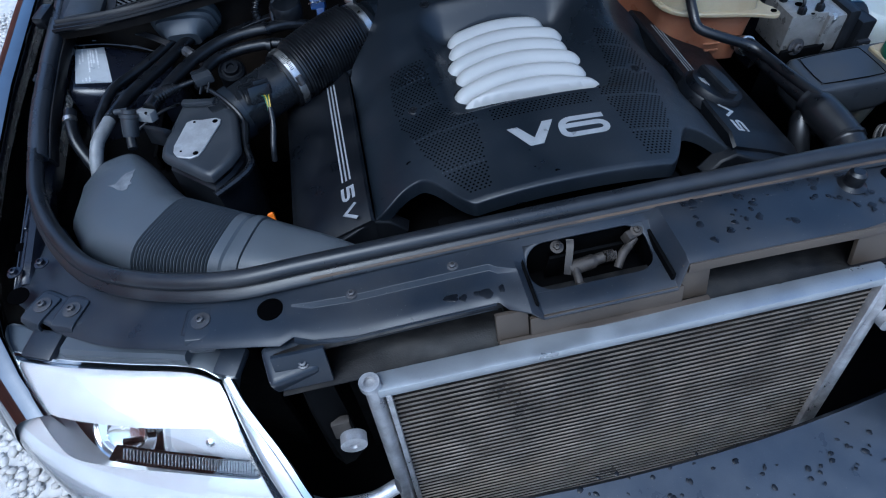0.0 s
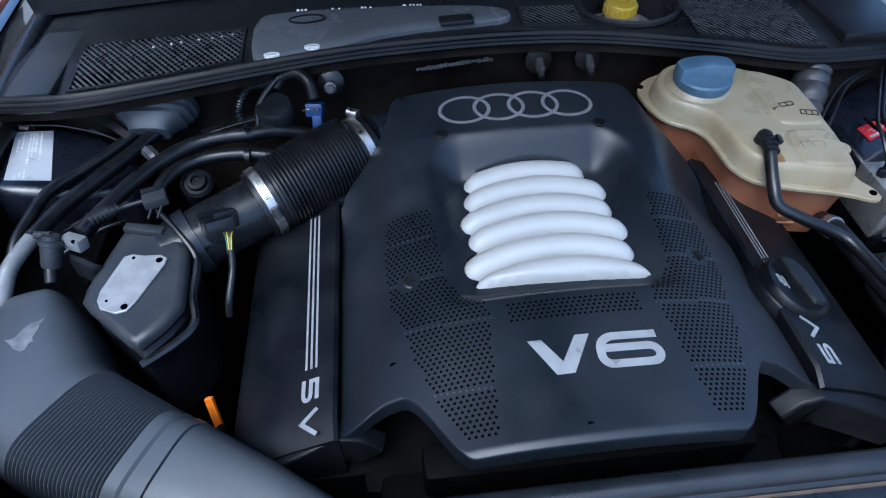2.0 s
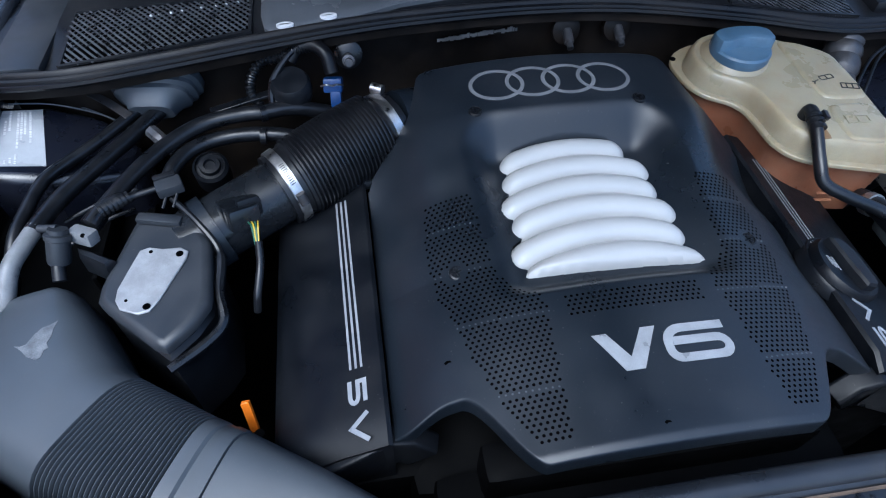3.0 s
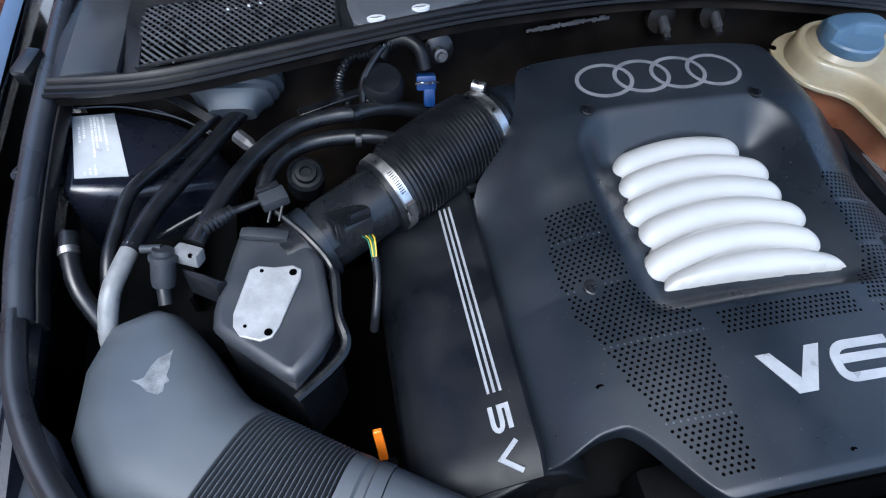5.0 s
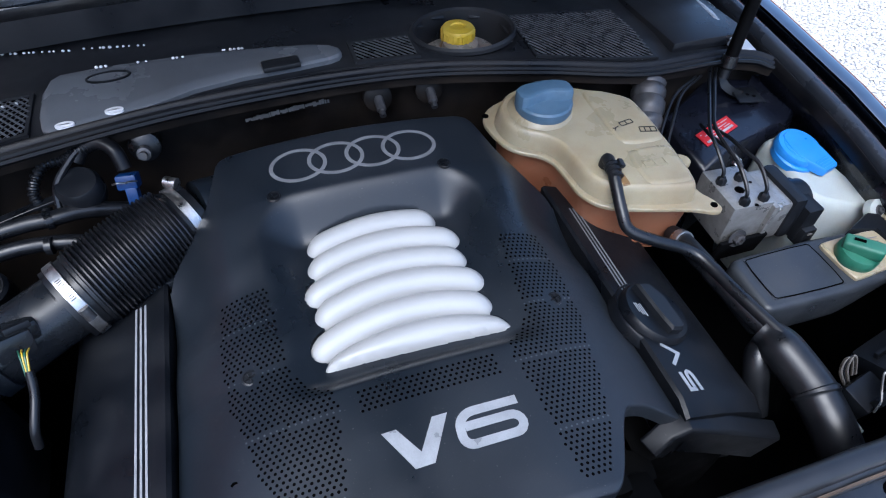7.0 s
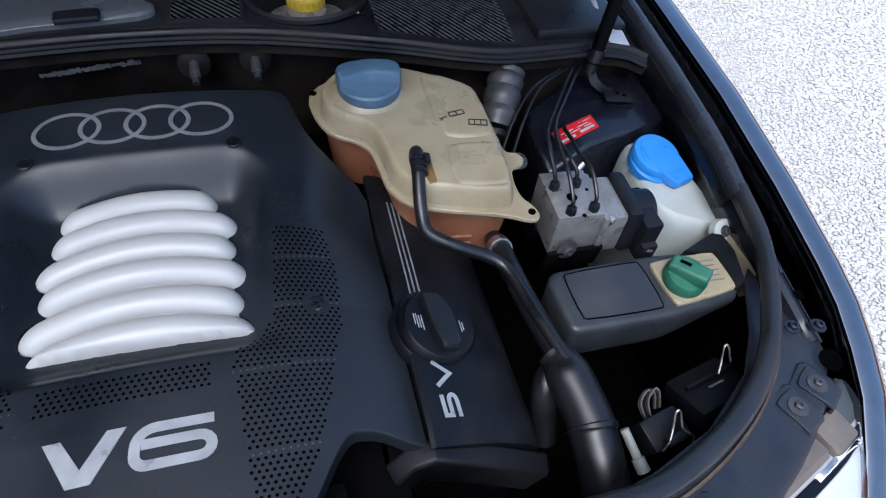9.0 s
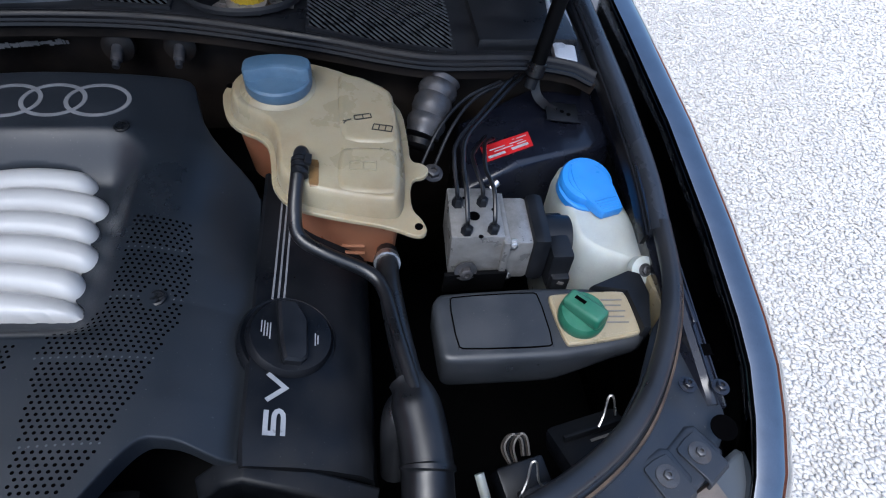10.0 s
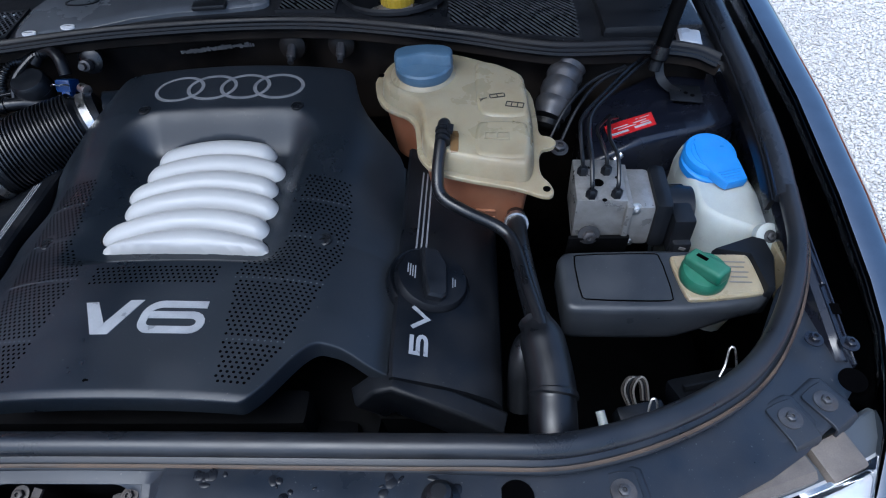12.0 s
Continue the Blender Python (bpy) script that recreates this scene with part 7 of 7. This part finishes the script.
cap = part("cap", bm, "green", steer, "green screw cap")
bm = block(base + up * 0.0215, (0.0215, 0.046, 0.018), 0.005, (-7, -3, 38), segments=3)
part("grip", bm, "green", cap)
part("grip_slot", block(base + up * 0.0303 + Vector((-0.005, 0.007, 0.001)), (0.0042, 0.013, 0.0012), 0.0005, (-7, -3, 38)), "hole", cap)
bm = stack([(0.604, 0.014), (0.654, 0.034), (0.668, 0.028), (0.669, 0.0), (0.655, -0.044), (0.645, -0.046), (0.642, 0.004)], [(0, 0.74), (0, 0.782), (0.002, 0.786)])
part("rear_guard", bm, "plastic", steer)

# ---- washer bottle ----
washer = thing("washer_bottle", (0.645, 0.13, 0.55), "milky white washer bottle with bright blue flap cap", "washer bottle")
wb = softened([(0.604, 0.2), (0.65, 0.205), (0.682, 0.15), (0.7, 0.085), (0.694, 0.05), (0.672, 0.045), (0.626, 0.068), (0.606, 0.088), (0.602, 0.14)], 1, 0.17)
bm = stack(wb, [(0.008, 0.56), (0.001, 0.6), (-0.001, 0.7), (0, lambda x, y: 0.762 + 0.16 * (y - 0.1)), (0.003, lambda x, y: 0.774 + 0.19 * (y - 0.1)), (0.0065, lambda x, y: 0.78 + 0.2 * (y - 0.1)), (0.011, lambda x, y: 0.7835 + 0.2 * (y - 0.1))])
part("bottle", bm, "white", washer, sharp=60)
neck_up = Vector((0.06, -0.22, 1)).normalized()
part("neck", lathe([(0.034, -0.035), (0.033, 0.0), (0.03, 0.008)], (0.638, 0.165, 0.796), neck_up, 30), "white", washer)
q = Vector((0.638, 0.154, 0.803))
turn = neck_up.to_track_quat("Z", "Y").to_matrix()
outline = [(0.0315, -0.012), (0.0305, 0.008), (0.025, 0.025), (0.014, 0.041), (0.0, 0.046), (-0.015, 0.044), (-0.021, 0.034), (-0.0255, 0.016), (-0.026, 0.0), (-0.02, -0.022), (-0.011, -0.044), (-0.006, -0.05), (0.024, -0.05), (0.0275, -0.046)]
rings = []
for inset, h in ((0.0, -0.004), (0.0, 0.006), (0.002, 0.0085)):
    rings.append([q + turn @ Vector((0.86 * x, 0.84 * y - 0.004, h)) for x, y in rounded([Vector(o) for o in outline], inset)])
cap = part("flap_cap", loft(rings), "bright_blue", washer, "bright blue flap cap")
disc = [(0.033, -0.006), (0.034, 0.004), (0.032, 0.0082), (0.0255, 0.009), (0.0252, 0.0098), (0.0238, 0.0098), (0.0235, 0.009), (0.0145, 0.009), (0.0142, 0.0098), (0.013, 0.0098), (0.0127, 0.009), (0.001, 0.009)]
part("cap_disc", lathe(disc, q + Vector((-0.003, 0.006, 0.0)), neck_up, 32), "bright_blue", cap)
part("cap_collar", lathe([(0.0345, -0.006), (0.035, 0.004), (0.033, 0.006)], (0.635, 0.158, 0.794), neck_up, 30), "bright_blue", cap)
bm = None
for k in range(4):
    c = q + turn @ Vector((0.006, -0.027 - 0.0042 * k, 0.009))
    bm = block(c, (0.03 - 0.003 * k, 0.0013, 0.001), 0, [math.degrees(a) for a in turn.to_euler()], bm)
part("cap_ribs", bm, "bright_blue", cap)
part("lug", lathe([(0.016, -0.006), (0.016, 0.004), (0.008, 0.006), (0.006, 0.003)], (0.674, 0.036, 0.781), (0.1, -0.6, 0.6), 22), "white", washer)
bolt((0.6745, 0.033, 0.784), 0.005, (0.1, -0.6, 0.6), parent=washer)
part("bracket", block((0.686, 0.0, 0.755), (0.016, 0.07, 0.05), 0.003, (0, 0, 4)), "cream", washer, "yellowed bracket below the bottle")

# ---- black electronics box with a red label ----
ebox = thing("electronics_box", (0.6, 0.28, 0.72), "black plastic electronics box with red warning label", "box")
ez = lambda x, y: 0.801 + 0.08 * (x - 0.55) + 0.06 * (y - 0.235)
bm = stack([(0.485, 0.165), (0.56, 0.2), (0.66, 0.215), (0.69, 0.23), (0.692, 0.34), (0.6, 0.35), (0.49, 0.29)], [(-0.004, 0.66), (-0.001, lambda x, y: ez(x, y) - 0.03), (0.001, lambda x, y: ez(x, y) - 0.008), (0.004, lambda x, y: ez(x, y) - 0.002), (0.009, ez)])
part("case", bm, "rail", ebox, sharp=60)
bm = stack([(0.514, 0.236), (0.582, 0.258), (0.584, 0.231), (0.517, 0.208)], [(0, lambda x, y: ez(x, y) + 0.0005), (0, lambda x, y: ez(x, y) + 0.0015)])
red = part("warning_label", bm, "red", ebox, "red warning label with white print")
bm = None
for u, v, w in ((0.08, 0.82, 0.05), (0.66, 0.82, 0.05), (0.83, 0.8, 0.22), (0.3, 0.62, 0.34), (0.7, 0.6, 0.3), (0.42, 0.45, 0.42), (0.8, 0.44, 0.2), (0.25, 0.2, 0.38), (0.74, 0.24, 0.38)):
    p = Vector((0.517, 0.208, 0)) + u * Vector((0.067, 0.023, 0)) + v * Vector((-0.002, 0.027, 0))
    bm = block((p.x, p.y, ez(p.x, p.y) + 0.0018), (w * 0.066, 0.004 if v < 0.4 else 0.0013, 0.0006), 0, (0, -6, 19), bm)
part("print_bar", bm, "label", red)
hinge = thing("strut_bracket", (0.61, 0.29, 0.8), "bent black metal bracket at the strut's foot", "bracket")
part("blade", sweep([(0.594, 0.318, 0.868), (0.596, 0.312, 0.848), (0.6, 0.304, 0.832), (0.611, 0.294, 0.823), (0.624, 0.285, 0.82)], 1.0, profile=[(-0.006, -0.0012), (0.006, -0.0012), (0.006, 0.0012), (-0.006, 0.0012)], up=(0, 1, 0)), "plastic", hinge)
part("plate", block((0.632, 0.281, 0.8195), (0.044, 0.036, 0.0024), 0.0009, (4, 3, -8)), "plastic", hinge)
for k in range(3):
    part("slot", lathe([(0.003, 0), (0.003, 0.0008), (0.0005, 0.0008)], (0.624 + 0.008 * k, 0.287 - 0.006 * k, 0.8209 - 0.0006 * k), seg=10), "hole", hinge)

# grimy casting and pipes between tank and firewall, simplified to a plain canister
clutter = thing("firewall_canister", (0.45, 0.31, 0.78), "grimy ribbed metal canister by the firewall", "canister")
part("canister", sweep([(0.44, 0.262, 0.8), (0.455, 0.29, 0.825), (0.47, 0.32, 0.845)], lambda t: 0.026 - 0.003 * (int(t * 10) % 3 == 0), per=6, seg=20), "bolt", clutter)
part("cap", lathe([(0.02, 0), (0.02, 0.008), (0.015, 0.011), (0.004, 0.0115)], (0.437, 0.256, 0.797), (-0.25, -0.6, -0.5), 18), "grime", clutter)
for k in range(2):
    part("pipe", sweep([(0.43 + 0.018 * k, 0.21, 0.78), (0.46 + 0.016 * k, 0.25, 0.82), (0.5 + 0.012 * k, 0.29, 0.838), (0.55 + 0.01 * k, 0.315, 0.846)], 0.0024, seg=8), "plastic", clutter)
bolt((0.4455, 0.185, 0.803), 0.0085, (0.1, -0.3, 1), washer=1.5, parent=clutter)

# ---- lamp wiring behind the right headlight ----
lampwire = thing("lamp_connector", (0.52, -0.17, 0.68), "black lamp connector with wire clips", "connector")
part("housing", block((0.5, -0.165, 0.71), (0.05, 0.035, 0.04), 0.004, (10, 0, 12)), "plastic", lampwire)
part("latch_bar", block((0.505, -0.182, 0.733), (0.03, 0.01, 0.012), 0.002, (10, 0, 12)), "plastic", lampwire)
clip = [(0.486, -0.19, 0.728), (0.49, -0.186, 0.742), (0.497, -0.176, 0.748), (0.501, -0.165, 0.762), (0.506, -0.166, 0.762), (0.508, -0.178, 0.748), (0.518, -0.186, 0.742), (0.52, -0.19, 0.728)]
part("wire_clip", sweep(clip, 0.0013, seg=6), "steel", lampwire, "bent bright wire clip")
part("wire_clip", sweep([(p[0] + 0.09, p[1] + 0.055, p[2] + 0.006) for p in clip[1:6]], 0.0013, seg=6), "steel", lampwire)
for k in range(5):
    part("wire", sweep([(0.492 + 0.002 * k, -0.15, 0.712), (0.482 + 0.003 * k, -0.138, 0.734), (0.488 + 0.003 * k, -0.131, 0.748), (0.499 + 0.002 * k, -0.133, 0.742), (0.504 + 0.002 * k, -0.142, 0.72)], 0.0012, seg=6), ("rust", "faded", "plastic", "rust", "faded")[k], lampwire)
lampback = thing("lamp_cover", (0.58, -0.15, 0.66), "black rear cover of the headlight", "cover")
part("cap", block((0.585, -0.135, 0.708), (0.085, 0.06, 0.03), 0.008, (-20, 0, 12)), "cam", lampback)
part("cap_rib", block((0.583, -0.124, 0.7255), (0.07, 0.006, 0.008), 0.002, (-20, 0, 12)), "cam", lampback)
part("label", block((0.588, -0.133, 0.7245), (0.022, 0.003, 0.001), 0, (-20, 0, 12)), "faded", lampback)
pin = thing("white_plug", (0.459, -0.163, 0.7), "small white plastic plug near the lamp wiring", "plug")
part("pin", sweep([(0.464, -0.19, 0.712), (0.457, -0.158, 0.727)], 0.005, straight=True, seg=12), "white", pin)
part("collar", sweep([(0.4665, -0.2, 0.7075), (0.4632, -0.1865, 0.7135)], 0.0072, straight=True, seg=12), "white", pin, "pale collar of the plug")
